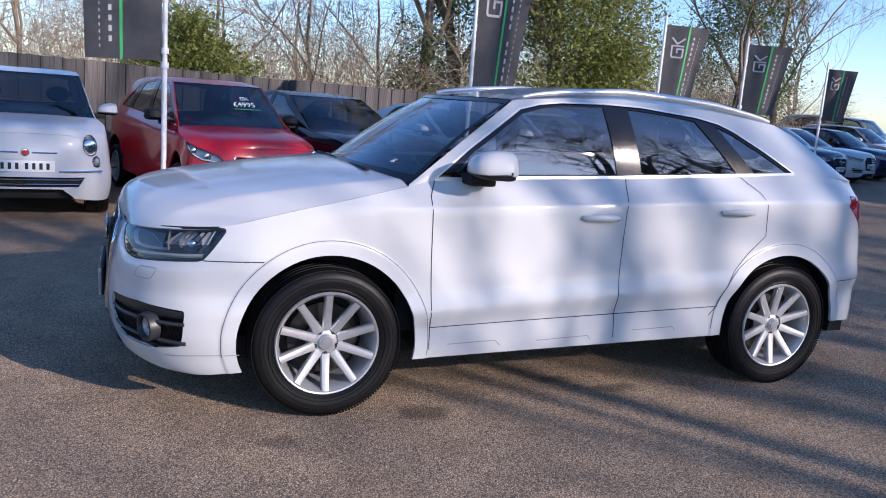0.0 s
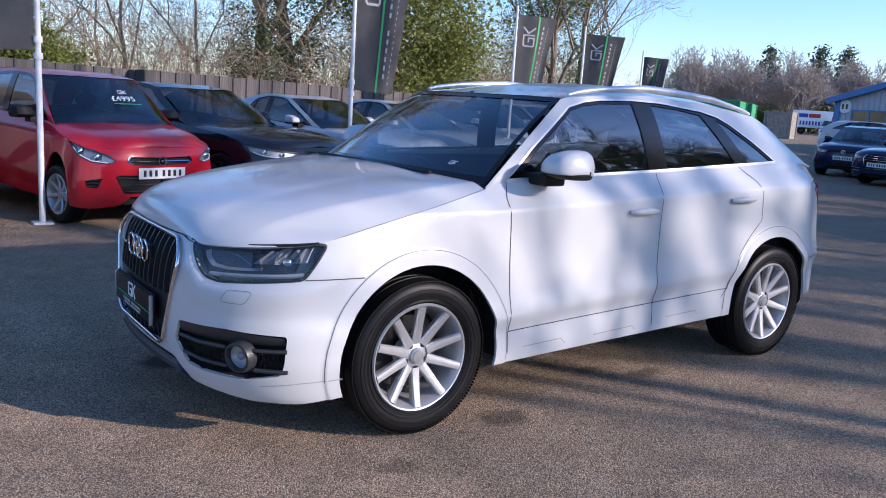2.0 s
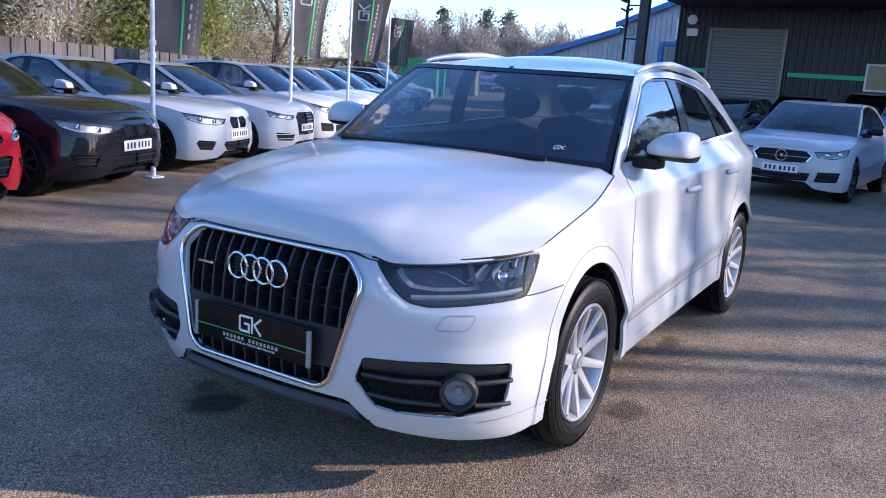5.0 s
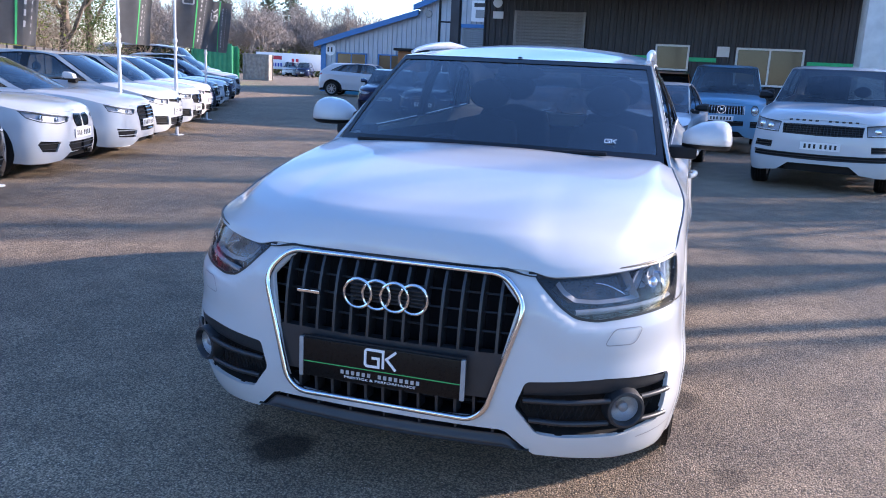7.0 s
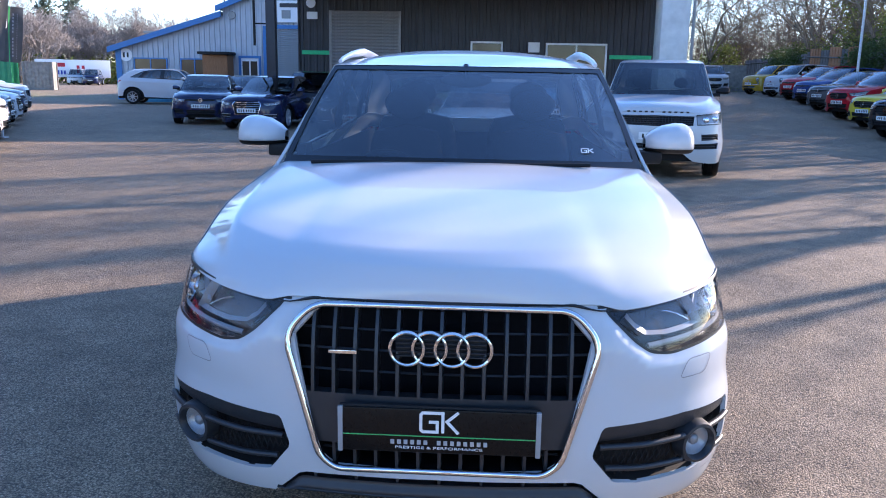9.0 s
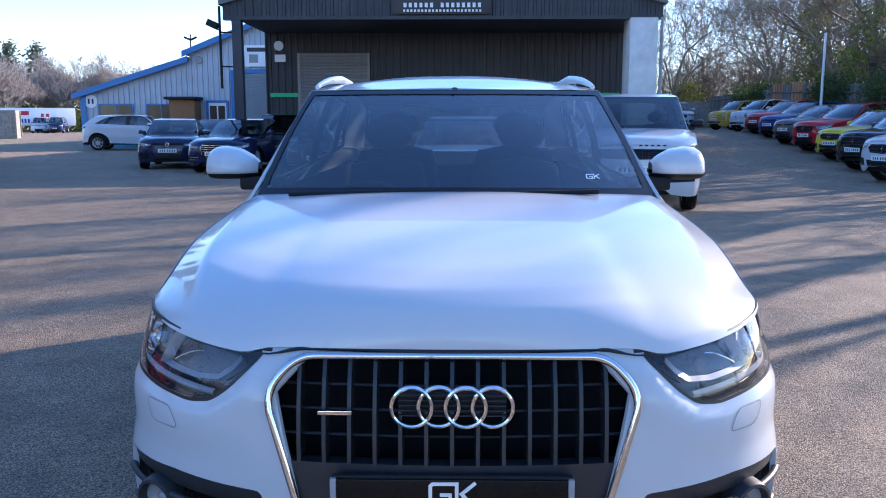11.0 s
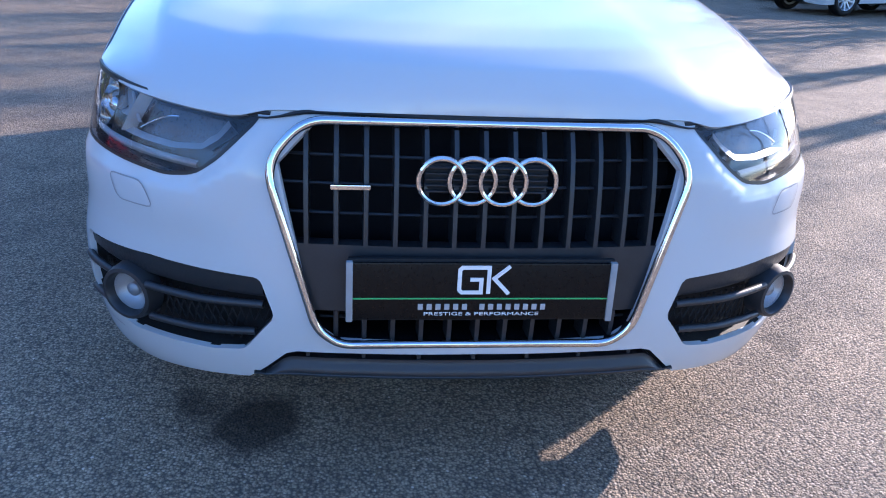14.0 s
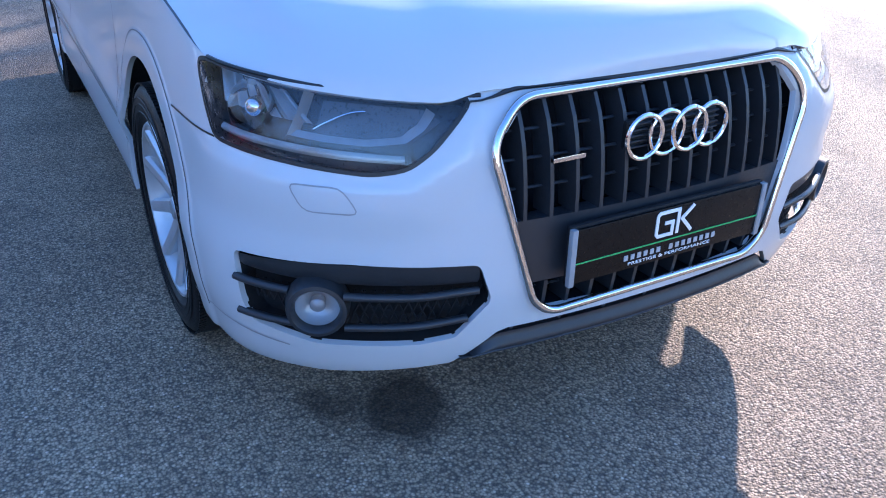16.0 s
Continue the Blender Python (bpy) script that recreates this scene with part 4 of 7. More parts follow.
    for ax in (-1.3, 1.3):
        for sg in (-1, 1):
            bm = bmesh.new()

            def liner(u, v):
                x, z = ax + (ARCH + 0.02) * math.cos(math.pi * (1.08 * u - 0.04)), HUBZ + (ARCH + 0.02) * math.sin(math.pi * (1.08 * u - 0.04))
                reach = min(0.885, -skin(arc_at(x), max(z, 0.3)).y - 0.022)
                return mv(Vector((x, sg * (0.60 + (reach - 0.60) * v), z)))

            grid_bm(liner, 36 if fine else 18, 2, bm)
            grid_bm(lambda u, v: mv(Vector((ax + (ARCH + 0.02) * v * math.cos(math.pi * u), sg * 0.60, HUBZ + (ARCH + 0.02) * v * math.sin(math.pi * u)))), 12, 1, bm)
            bmesh.ops.remove_doubles(bm, verts=bm.verts[:], dist=1e-4)
            part("wheel_liner", bm, PLASTIC, root, smooth=None)
    tub = bmesh.new()
    if fine:
        grid_bm(lambda u, v: Vector((-0.98 + 2.8 * u, -0.70 + 1.4 * v, 0.36)), 4, 4, tub)
        for sg in (-1, 1):
            grid_bm(lambda u, v: Vector((-0.95 + 2.8 * u, sg * (0.76 - 0.03 * v), 0.36 + 0.72 * v)), 6, 4, tub)
        grid_bm(lambda u, v: Vector((-0.98, -0.75 + 1.5 * u, 0.36 + 0.60 * v)), 4, 4, tub)
        grid_bm(lambda u, v: Vector((1.45 + 0.3 * v, -0.75 + 1.5 * u, 0.36 + 0.70 * v)), 4, 4, tub)
    else:
        a, b = mv(Vector((-0.95, -0.72, 0.36))), mv(Vector((1.7, 0.72, 0.98)))
        box(tub, a, b)
    part("cabin_tub", tub, CABIN, root, smooth=None)
    pos = [(mv(Vector((0.02, y, 0.0))).x, y) for y in (-0.36, 0.36)]
    kz = mv(Vector((0, 0, 1.12))).z - 0.64
    for sx, sy in pos:
        seat(root, sx, sy, kz)
    if fine:
        for y in (-0.38, 0.38):
            seat(root, 0.95, y, 0.52, True)
    # wheels
    rr = spec.get("tyre", 0.345)
    for ax in (-1.3, 1.3):
        x = mv(Vector((ax, 0, 0))).x
        for sg in (-1, 1):
            off = (0.917 if fine else spec["w"]) - 0.135
            wheel(root, x, sg * off, fine, spec.get("rim_mat", ALLOY), rr, rr * 0.69, spec.get("spokes", 10))
    # mirrors, handles, plate
    for sg in (-1, 1):
        door_mirror(root, mv(Vector((-0.66, 0, 1.13))), (0.835 if fine else spec["w"] * 0.92), sg, spec.get("mirror_mat", body_mat), fine)
        if fine:
            for hx, hz in ((0.075, 0.940), (0.925, 0.985)):
                door_handle(made["front_door" if hx < 0.5 else "rear_door"] if sg < 0 else made["front_door_r" if hx < 0.5 else "rear_door_r"], hx, hz, sg, body_mat)
    if not fine:
        front_face(root, spec, base, mv, grille, intakes)
    base.free(), flat.free()
    return root, made, mv


def lamp_inside(hl, flipm):
    """Reflector bowls, light guide and dividing blade behind the lens."""
    for (a, z, r, mat) in ((0.945, 0.800, 0.050, LAMP_GREY),):
        bm = bmesh.new()
        c = skin(a, z, -0.038)
        n = (skin(a, z, 0.01) - skin(a, z)).normalized()
        rot = n.to_track_quat("-Y", "Z").to_matrix().to_4x4()
        lathe(bm, [(r, -0.020), (r * 1.0, -0.012), (r * 0.85, 0.010), (r * 0.55, 0.022), (0.012, 0.026)], 28)
        bmesh.ops.create_uvsphere(bm, u_segments=16, v_segments=10, radius=r * 0.42, matrix=Matrix.Translation((0, 0.002, 0)))
        bmesh.ops.transform(bm, matrix=Matrix.Translation(c) @ rot, verts=bm.verts[:])
        part("reflector", flipm(bm), CHROME, hl, "bright lamp reflector")
    bm = bmesh.new()
    grid_bm(lambda u, v: skin(0.615 + 0.415 * u, 0.712 + 0.024 * u + 0.017 * v, -0.020 + 0.008 * math.sin(math.pi * v)), 30, 5, bm, flip=True)
    part("light_guide", flipm(bm), CLEAR_EDGE, hl, "pale light guide strip")
    bm = grid_bm(lambda u, v: skin(0.80 + 0.05 * v * (1 - u) + 0.235 * u, 0.782 + 0.012 * u + (0.056 + 0.006 * u) * v, -0.030 + 0.006 * math.sin(34 * u) - 0.012 * math.sin(math.pi * u)), 40, 8, flip=True)
    part("fluted_reflector", flipm(bm), LAMP_GREY, hl, "fluted bright reflector")
    bm = bmesh.new()
    prism(bm, [(0.535, 0.795), (0.595, 0.752), (0.80, 0.764), (0.77, 0.828), (0.56, 0.816)], lambda a, z: skin(a, z, -0.044), lambda a, z: skin(a, z, -0.034))
    part("lamp_panel", flipm(bm), LAMP_PANEL, hl)
    # a pale band that sweeps down from the inner corner and out along the light guide
    SWEEP = np.array([(0.0, 0.545, 0.806), (0.2, 0.572, 0.775), (0.4, 0.612, 0.752), (0.6, 0.69, 0.746), (0.8, 0.77, 0.750), (1.0, 0.85, 0.756)])
    bm = grid_bm(lambda u, v: skin(float(np.interp(u, SWEEP[:, 0], SWEEP[:, 1])) + 0.014 * v * (1 - sm(u, 0.2, 0.6)), float(np.interp(u, SWEEP[:, 0], SWEEP[:, 2])) + 0.013 * v, -0.032 + 0.010 * (1 - v)), 36, 3)
    part("lamp_edge", flipm(bm), LAMP_GREY, hl, "pale sweeping trim band")
    bm = tube(bmesh.new(), [skin(0.80 - 0.115 * t, 0.772 + 0.040 * math.sin(0.5 * math.pi * t), -0.028) for t in (k / 14 for k in range(15))], 0.0018, 6)
    part("lamp_edge", flipm(bm), CHROME, hl)
    bm = grid_bm(lambda u, v: skin(0.842 - 0.055 * u + 0.012 * v, 0.756 + 0.088 * u, -0.040 + 0.026 * v), 8, 2)
    part("lamp_blade", flipm(bm), LAMP_GREY, hl, "silver dividing blade")


def door_mirror(parent, at, half, sg, mat, fine):
    m = empty("door_mirror")
    m.parent = parent
    n = (18, 24) if fine else (8, 10)

    SIZE = np.array([(0, 0.34), (0.12, 0.60), (0.35, 0.88), (0.62, 1.0), (0.80, 0.98), (0.90, 0.86), (0.96, 0.66), (1.0, 0.05)])

    def shell(u, v, low=0.030, grow_by=0.0):
        a = 2 * math.pi * v
        t = float(np.interp(u, SIZE[:, 0], SIZE[:, 1]))
        c, q = math.cos(a), math.sin(a)
        x = ((0.160 if c < 0 else 0.050) * t + grow_by) * math.copysign(abs(c) ** 0.8, c)
        zz = (0.098 * t if q > 0 else low * t**0.4) * math.copysign(abs(q) ** 0.75, q)
        return Vector((at.x + 0.095 + x + 0.040 * u, sg * (half - 0.02 + 0.222 * u), at.z + 0.030 + zz))

    bm = grid_bm(shell, *n, flip=sg < 0)
    part("mirror_cover", bm, mat, m)
    low = lambda u, v: shell(u, v, 0.040, -0.004) if math.sin(2 * math.pi * v) < 0 else Vector((shell(u, v).x, shell(u, v).y, at.z + 0.018))
    bm = grid_bm(low, *n, flip=sg < 0)
    part("mirror_base", bm, PLASTIC, m)
    bm = boxed((at.x + 0.0, sg * (half - 0.13), at.z - 0.050), (at.x + 0.13, sg * (half + 0.05), at.z + 0.004), 0.014)
    part("mirror_foot", bm, PLASTIC, m)
    if fine:
        bm = grid_bm(lambda u, v: shell(0.30 + 0.64 * u, 0.555 + 0.020 * v) + Vector((-0.003, 0, 0)), 16, 2, flip=sg < 0)
        part("indicator_strip", bm, PLASTIC, m, "dark indicator strip")
    bm = grid_bm(lambda u, v: Vector((at.x + 0.160, sg * (half + 0.035 + 0.15 * u), at.z + 0.0 + 0.09 * v)), 1, 1)
    part("mirror_glass", bm, CHROME, m, smooth=None)


def door_handle(door, x, z, sg, mat):
    a = arc_at(x)
    h = empty("handle")
    h.parent = door
    y0 = -skin(a, z).y
    bm = bmesh.new()
    tube(bm, [(x - 0.105 + 0.21 * t, sg * (y0 + 0.006 + 0.028 * math.sin(math.pi * t) ** 0.4), z + 0.006 * math.sin(math.pi * t)) for t in (k / 14 for k in range(15))], [0.006 + 0.009 * math.sin(math.pi * min(1, max(0.08, k / 14))) ** 0.4 for k in range(15)], 10, flat=1.15)
    part("grip", bm, mat, h)
    bm = bmesh.new()
    grid_bm(lambda u, v: Vector((x + 0.015 + 0.055 * v * math.cos(2 * math.pi * u), sg * (y0 + 0.0015), z + 0.008 + 0.034 * v * math.sin(2 * math.pi * u))), 24, 1, bm)
    part("handle_cup", bm, mat, h, smooth=None)


def number_plate(parent, mv_p, yaw, mat, bars=7, w=0.52, seed=0):
    p = empty("number_plate")
    p.parent = parent
    part("plate", boxed((-0.006, -w / 2, -0.055), (0.0, w / 2, 0.055), 0.002, 1), mat, p)
    first = None
    for i in range(bars):
        y = (-0.5 + (i + 0.5 + (0.35 if i > 3 else 0)) / (bars + 0.4)) * (w - 0.06)
        if first is None:
            first = part("plate_bar", boxed((-0.0085, -0.0145, -0.031), (-0.005, 0.0145, 0.031)), INK, p, smooth=None)
            first.matrix_basis = Matrix.Translation((0, y, 0))
        else:
            shared("plate_bar", first, p, Matrix.Translation((0, y, 0)))
    p.matrix_basis = Matrix.Translation(mv_p) @ pose(0, 0, 0, 0, 0, yaw)
    return p


def front_face(root, spec, base, mv, grille, intakes):
    """Grille with bars, badge, lower intakes and plate of a parked car."""
    inner = mapped(pick(base, lambda a, z: inside(grille, a, z)), lambda a, z: mv(skin(a, z, -0.03)), -0.028)
    g = part("grille", mirrored(inner), PLASTIC, root)
    half = lambda p, sg: Vector((p.x, sg * abs(p.y), p.z))

    def bars(poly, count, mat, parent, rad=0.007, name="grille_bar"):
        zs = [p[1] for p in poly]
        for k in range(count):
            z = min(zs) + (max(zs) - min(zs)) * (k + 0.5) / count
            cs = [q / 100 for q in range(0, 110) if inside(poly, q / 100 + 0.002, z)]
            if not cs:
                continue
            for sg in (-1, 1):
                pts = [half(mv(skin(cs[0] + (cs[-1] - cs[0]) * t, z, -0.006)), sg) for t in (0, 0.25, 0.5, 0.75, 1)]
                part(name, tube(bmesh.new(), pts, rad, 5), mat, parent)

    bars(grille, spec.get("bars", 5), spec.get("bar_mat", GREY_PLASTIC), g)
    av = [p[0] for p in grille]
    for k in range(spec.get("vbars", 0)):
        a = min(av) + (max(av) - min(av)) * (k + 0.5) / spec["vbars"]
        zi = [0.4 + q / 200 for q in range(100) if inside(grille, a, 0.4 + q / 200)]
        for sg in (-1, 1):
            if len(zi) > 1:
                part("upright_bar", tube(bmesh.new(), [half(mv(skin(a, z, -0.005)), sg) for z in (zi[0], (zi[0] + zi[-1]) / 2, zi[-1])], spec.get("vrad", 0.006), 5), spec.get("vbar_mat", GLOSS_BLACK), g)
    if spec.get("badge"):
        bz, br = spec["badge"]
        c = mv(skin(0.0, bz, 0.012))
        bm = lathe(bmesh.new(), [(br * 0.80, 0.0), (br * 0.82, -0.010), (br, -0.010), (br * 1.02, 0.0)], 24)
        lathe(bm, [(0.0, -0.006), (br * 0.25, -0.005), (br * 0.3, 0.0)], 12)
        bmesh.ops.transform(bm, matrix=Matrix.Translation(c) @ pose(0, 0, 0, 0, 0, -90), verts=bm.verts[:])
        part("round_badge", bm, CHROME, g, "round chrome badge")
    if spec.get("bonnet_marks"):
        first = None
        for k in range(11):
            if k == 5:
                continue
            y = (k - 5) * 0.085
            p = mv(skin(abs(y), 0.832, 0.004))
            bm = boxed((p.x - 0.004, y - 0.022, p.z - 0.012), (p.x + 0.004, y + 0.022, p.z + 0.012))
            part("bonnet_mark", bm, INK, root, smooth=None)
    if spec.get("rim_grille"):
        bm = strip(bmesh.new(), grille[1:-1] if grille[0][0] == 0 else grille, lambda a, z, o: mv(skin(a, z, o)), 0.018, 0.006)
        part("grille_surround", bm.copy(), spec.get("rim_grille_mat", CHROME), g)
        part("grille_surround", mirrored(bm, False), spec.get("rim_grille_mat", CHROME), g)
    for poly in intakes:
        bm = mapped(pick(base, lambda a, z: inside(poly, a, z)), lambda a, z: mv(skin(a, z, -0.03)), -0.028)
        if min(p[0] for p in poly) > 0.01:
            it = part("lower_intake", bm.copy(), PLASTIC, root)
            part("lower_intake", mirrored(bm, False), PLASTIC, root)
        else:
            it = part("lower_intake", mirrored(bm), PLASTIC, root)
        bars(poly, spec.get("intake_bars", 2), spec.get("intake_mat", GREY_PLASTIC), it, 0.006, "intake_bar")
    if spec.get("whiskers"):
        for sg in (-1, 1):
            pts = [mv(skin(0.07 + 0.26 * t, 0.672, 0.006)) for t in (0, 0.3, 0.6, 1)]
            part("chrome_bar", tube(bmesh.new(), [(p.x, sg * p.y, p.z) for p in pts], 0.008, 6), CHROME, root, "slim chrome bar")
        c = mv(skin(0.0, 0.672, 0.004))
        bm = lathe(bmesh.new(), [(0, -0.012), (0.035, -0.010), (0.042, 0.004)], 20)
        bmesh.ops.transform(bm, matrix=Matrix.Translation(c) @ pose(0, 0, 0, 0, 0, -90), verts=bm.verts[:])
        part("round_badge", bm, CHROME, root, "round chrome badge")
        bm = lathe(bmesh.new(), [(0, -0.014), (0.024, -0.013), (0.026, -0.008)], 20)
        bmesh.ops.transform(bm, matrix=Matrix.Translation(c) @ pose(0, 0, 0, 0, 0, -90), verts=bm.verts[:])
        part("badge_centre", bm, VAN_RED, root, "dark red badge centre")
        for sg in (-1, 1):
            p = mv(skin(0.79, 0.595, -0.010))
            bm = bmesh.new()
            bmesh.ops.create_uvsphere(bm, u_segments=16, v_segments=8, radius=0.046, matrix=Matrix.Translation((p.x, sg * abs(p.y), p.z)) @ Matrix.Diagonal((0.6, 0.8, 1, 1)))
            part("small_lamp", bm, LAMP_GREY, root, "small round lamp")
        for sg in (-1, 1):
            pts = [mv(skin(0.34 + 0.5 * t, 0.505, 0.008)) for t in (0, 0.3, 0.6, 1)]
            part("bumper_strip", tube(bmesh.new(), [(p.x, sg * p.y, p.z) for p in pts], 0.012, 6), CHROME, root, "chrome bumper strip")
    pz = spec.get("plate_z", 0.50)
    q = mv(skin(0.0, pz, 0.012))
    number_plate(root, Vector((q.x, 0, q.z)), 0, PLATE_WHITE, seed=int(pz * 1000))
    bm = boxed(mv(Vector((-2.07, -0.42, 0.24))), mv(Vector((-1.9, 0.42, 0.36))), 0.02)
    part("chin", bm, PLASTIC, root)

# ---- ground ----


def ground_z(x, y):
    return 0.95 * sm(x, 13, 38) * sm(-y, 4, 10)


def ground_sheet():
    xs = sorted({*np.linspace(-14, 60, 75), *np.geomspace(62, 900, 14), *(-np.geomspace(16, 900, 14))})
    ys = sorted({*np.linspace(-24, 30, 55), *np.geomspace(32, 900, 14), *(-np.geomspace(26, 900, 14))})
    bm = bmesh.new()
    vs = [[bm.verts.new((x, y, ground_z(x, y))) for y in ys] for x in xs]
    for i in range(len(xs) - 1):
        for j in range(len(ys) - 1):
            bm.faces.new((vs[i][j], vs[i + 1][j], vs[i + 1][j + 1], vs[i][j + 1]))
    return link_mesh("ground", bm, ASPHALT, 60)


tagged(ground_sheet(), "worn brown-grey asphalt car park with stone chips", "ground", kind="structure")

# ---- the white suv ----
HERO = {"tyre": 0.345, "spokes": 10}
suv, made, _mv = car("suv", "white compact suv with silver alloy wheels and roof rails", WHITE, HERO, fine=True)
bumper = made["front_bumper"]


def seams():
    """Dark shut lines between the panels."""
    lines = {
        "front_door_gap": [(arc_at(x), z) for x, z in [(-0.815, 0.30), (-0.815, 0.406), (-0.825, 0.72), (-0.83, 1.02), (-0.80, 1.09)]],
        "middle_door_gap": [(arc_at(x), z) for x, z in [(0.205, 0.32), (0.20, 0.446), (0.205, 0.62), (0.225, 0.97), (0.262, 1.138)]],
        "rear_door_gap": [(arc_at(x), z) for x, z in [(1.0, 1.17), (1.10, 1.09), (1.125, 1.03), (1.13, 0.86), (1.02, 0.762), (0.93, 0.66), (0.87, 0.55), (0.845, 0.470), (0.80, 0.42)]],
        "sill_gap": [(arc_at(x), z) for x, z in [(-0.815, 0.406), (-0.3, 0.427), (0.20, 0.446), (0.845, 0.470)]],
        "front_arch_groove": [(arc_at(-1.3 + FLARE * math.cos(k)), HUBZ + FLARE * math.sin(k)) for k in (radians(-8 + 3 * q) for q in range(65))],
        "rear_arch_groove": [(arc_at(1.3 + FLARE * math.cos(k)), HUBZ + FLARE * math.sin(k)) for k in (radians(14 + 3 * q) for q in range(56))],
        "bumper_gap": [(1.035, 0.725), (1.30, 0.722)],
        "lower_bumper_gap": [(0.86, 0.295), (1.02, 0.312), (1.20, 0.318)],
        "washer_cover_gap": [(0.70, 0.622), (0.735, 0.672), (0.845, 0.674), (0.812, 0.622), (0.70, 0.622)],
        "jack_cover_edge": [(arc_at(x), z) for x, z in [(-0.72, 0.322), (-0.47, 0.332), (-0.44, 0.305)]],
        "second_jack_cover_edge": [(arc_at(x), z) for x, z in [(-0.24, 0.322), (0.05, 0.336), (0.07, 0.315)]],
        "rear_jack_cover_edge": [(arc_at(x), z) for x, z in [(0.32, 0.356), (0.57, 0.366), (0.59, 0.345)]],
        "rear_bumper_gap": [(arc_at(1.69), 0.60), (arc_at(1.95), 0.60)],
    }
    for nm, pts in lines.items():
        soft = rounded(pts[:-1], 0.02, 3) + [rounded(pts[:-1], 0.02, 3)[0]] if "washer" in nm else pts
        for sg in (1, -1):
            bm = strip(bmesh.new(), soft, skin, 0.003 if "washer" in nm or "groove" in nm else 0.0045, 0.0012)
            part(nm.replace("washer_cover_gap", "washer_cover_edge"), bm if sg > 0 else mirrored(bm, False), GROOVE if "groove" in nm else SEAM if "washer" in nm or "lower" in nm or "jack" in nm else INK, suv, smooth=None)
    for sg in (1, -1):
        pts = [(1.06 + (arc_at(-0.94) - 1.06) * k / 30) for k in range(31)]
        bm = bmesh.new()
        rows = [(bm.verts.new(skin(a, top_at(a)) + Vector((0, 0.0012, 0.0))), bm.verts.new(skin(a, top_at(a)) + Vector((0, 0.0080, 0.0002)))) for a in pts]
        for (a, b), (c, d) in zip(rows, rows[1:]):
            bm.faces.new((a, b, d, c))
        part("bonnet_gap", bm if sg > 0 else mirrored(bm, False), INK, suv, smooth=None)


seams()

# grille: chrome frame, slats, panel, rings, plate
GR = rounded([(0.36, 0.820), (0.432, 0.740), (0.335, 0.405), (0.29, 0.368), (-0.29, 0.368), (-0.335, 0.405), (-0.432, 0.740), (-0.36, 0.820)], 0.055, 8)


def nose(y, z, out=0.0):
    p = skin(abs(y), z, out)
    return Vector((p.x, y, p.z))


grille = empty("grille")
grille.parent = suv
part("grille_frame", tube(bmesh.new(), [nose(y, z, 0.008) for y, z in GR], 0.0094, 10, True, flat=0.9), CHROME, grille, "polished chrome grille frame")
bm = bmesh.new()
prism(bm, GR, lambda y, z: nose(y, z, -0.006) + Vector((0.10, 0, 0)), lambda y, z: nose(y, z, -0.006) + Vector((0.095, 0, 0)))
part("grille_backing", bm, GRILLE_DARK, grille, smooth=None)
bm = bmesh.new()
for (y0, z0), (y1, z1) in zip(GR, GR[1:] + GR[:1]):
    q = [nose(y0, z0, -0.004), nose(y1, z1, -0.004)]
    bm.faces.new([bm.verts.new(v) for v in (q[0], q[1], q[1] + Vector((0.1, 0, 0)), q[0] + Vector((0.1, 0, 0)))])
part("grille_tunnel", bm, GRILLE_DARK, grille, smooth=None)


def span_at(y):
    zs = [z / 400 for z in range(130, 345) if inside(GR, y, z / 400)]
    return (min(zs), max(zs)) if zs else None


for k in range(-6, 7):
    y = 0.0590 * k
    for lo, hi in ((0.583, 0.9), (0.3, 0.437)):
        s = span_at(y)
        if not s:
            continue
        a, b = max(lo, s[0]), min(hi, s[1])
        if b - a > 0.02:
            bm = bmesh.new()
            n = 6
            rows = []
            for i in range(n + 1):
                z = a + (b - a) * i / n
                p = nose(y, z, -0.010)
                rows.append([bm.verts.new(v) for v in (p + Vector((0, -0.0045, 0)), p + Vector((0, 0.0045, 0)), p + Vector((0.055, 0.0065, 0)), p + Vector((0.055, -0.0065, 0)))])
            for r, t in zip(rows, rows[1:]):
                for q in range(4):
                    bm.faces.new((r[q], r[(q + 1) % 4], t[(q + 1) % 4], t[q]))
            part("grille_slat", bm, GREY_PLASTIC, grille, smooth=None)
for z in (0.645, 0.706, 0.767, 0.407):
    ys = [y / 200 for y in range(-90, 91) if inside(GR, y / 200, z)]
    if ys:
        pts = [nose(y, z, -0.040) for y in np.linspace(ys[0], ys[-1], 16)]
        part("grille_crossbar", tube(bmesh.new(), pts, 0.0055, 6, flat=0.6), GREY_PLASTIC, grille)
bm = bmesh.new()
poly = [(y, z) for y, z in ((-0.383, 0.583), (0.383, 0.583), (0.346, 0.437), (-0.346, 0.437))]
cols = 14
rows = []
for i in range(cols + 1):
    t = i / cols
    rows.append([bm.verts.new(nose(poly[0][0] + (poly[1][0] - poly[0][0]) * t, 0.583, o) if q == 0 else nose(poly[3][0] + (poly[2][0] - poly[3][0]) * t, 0.437, o)) for q, o in ((0, -0.012), (1, -0.012), (1, -0.05), (0, -0.05))])
for r, t in zip(rows, rows[1:]):
    for q in range(4):
        bm.faces.new((r[q], t[q], t[(q + 1) % 4], r[(q + 1) % 4]))
part("plate_panel", bm, GREY_PLASTIC, grille, "smooth dark grey plate panel", smooth=30)

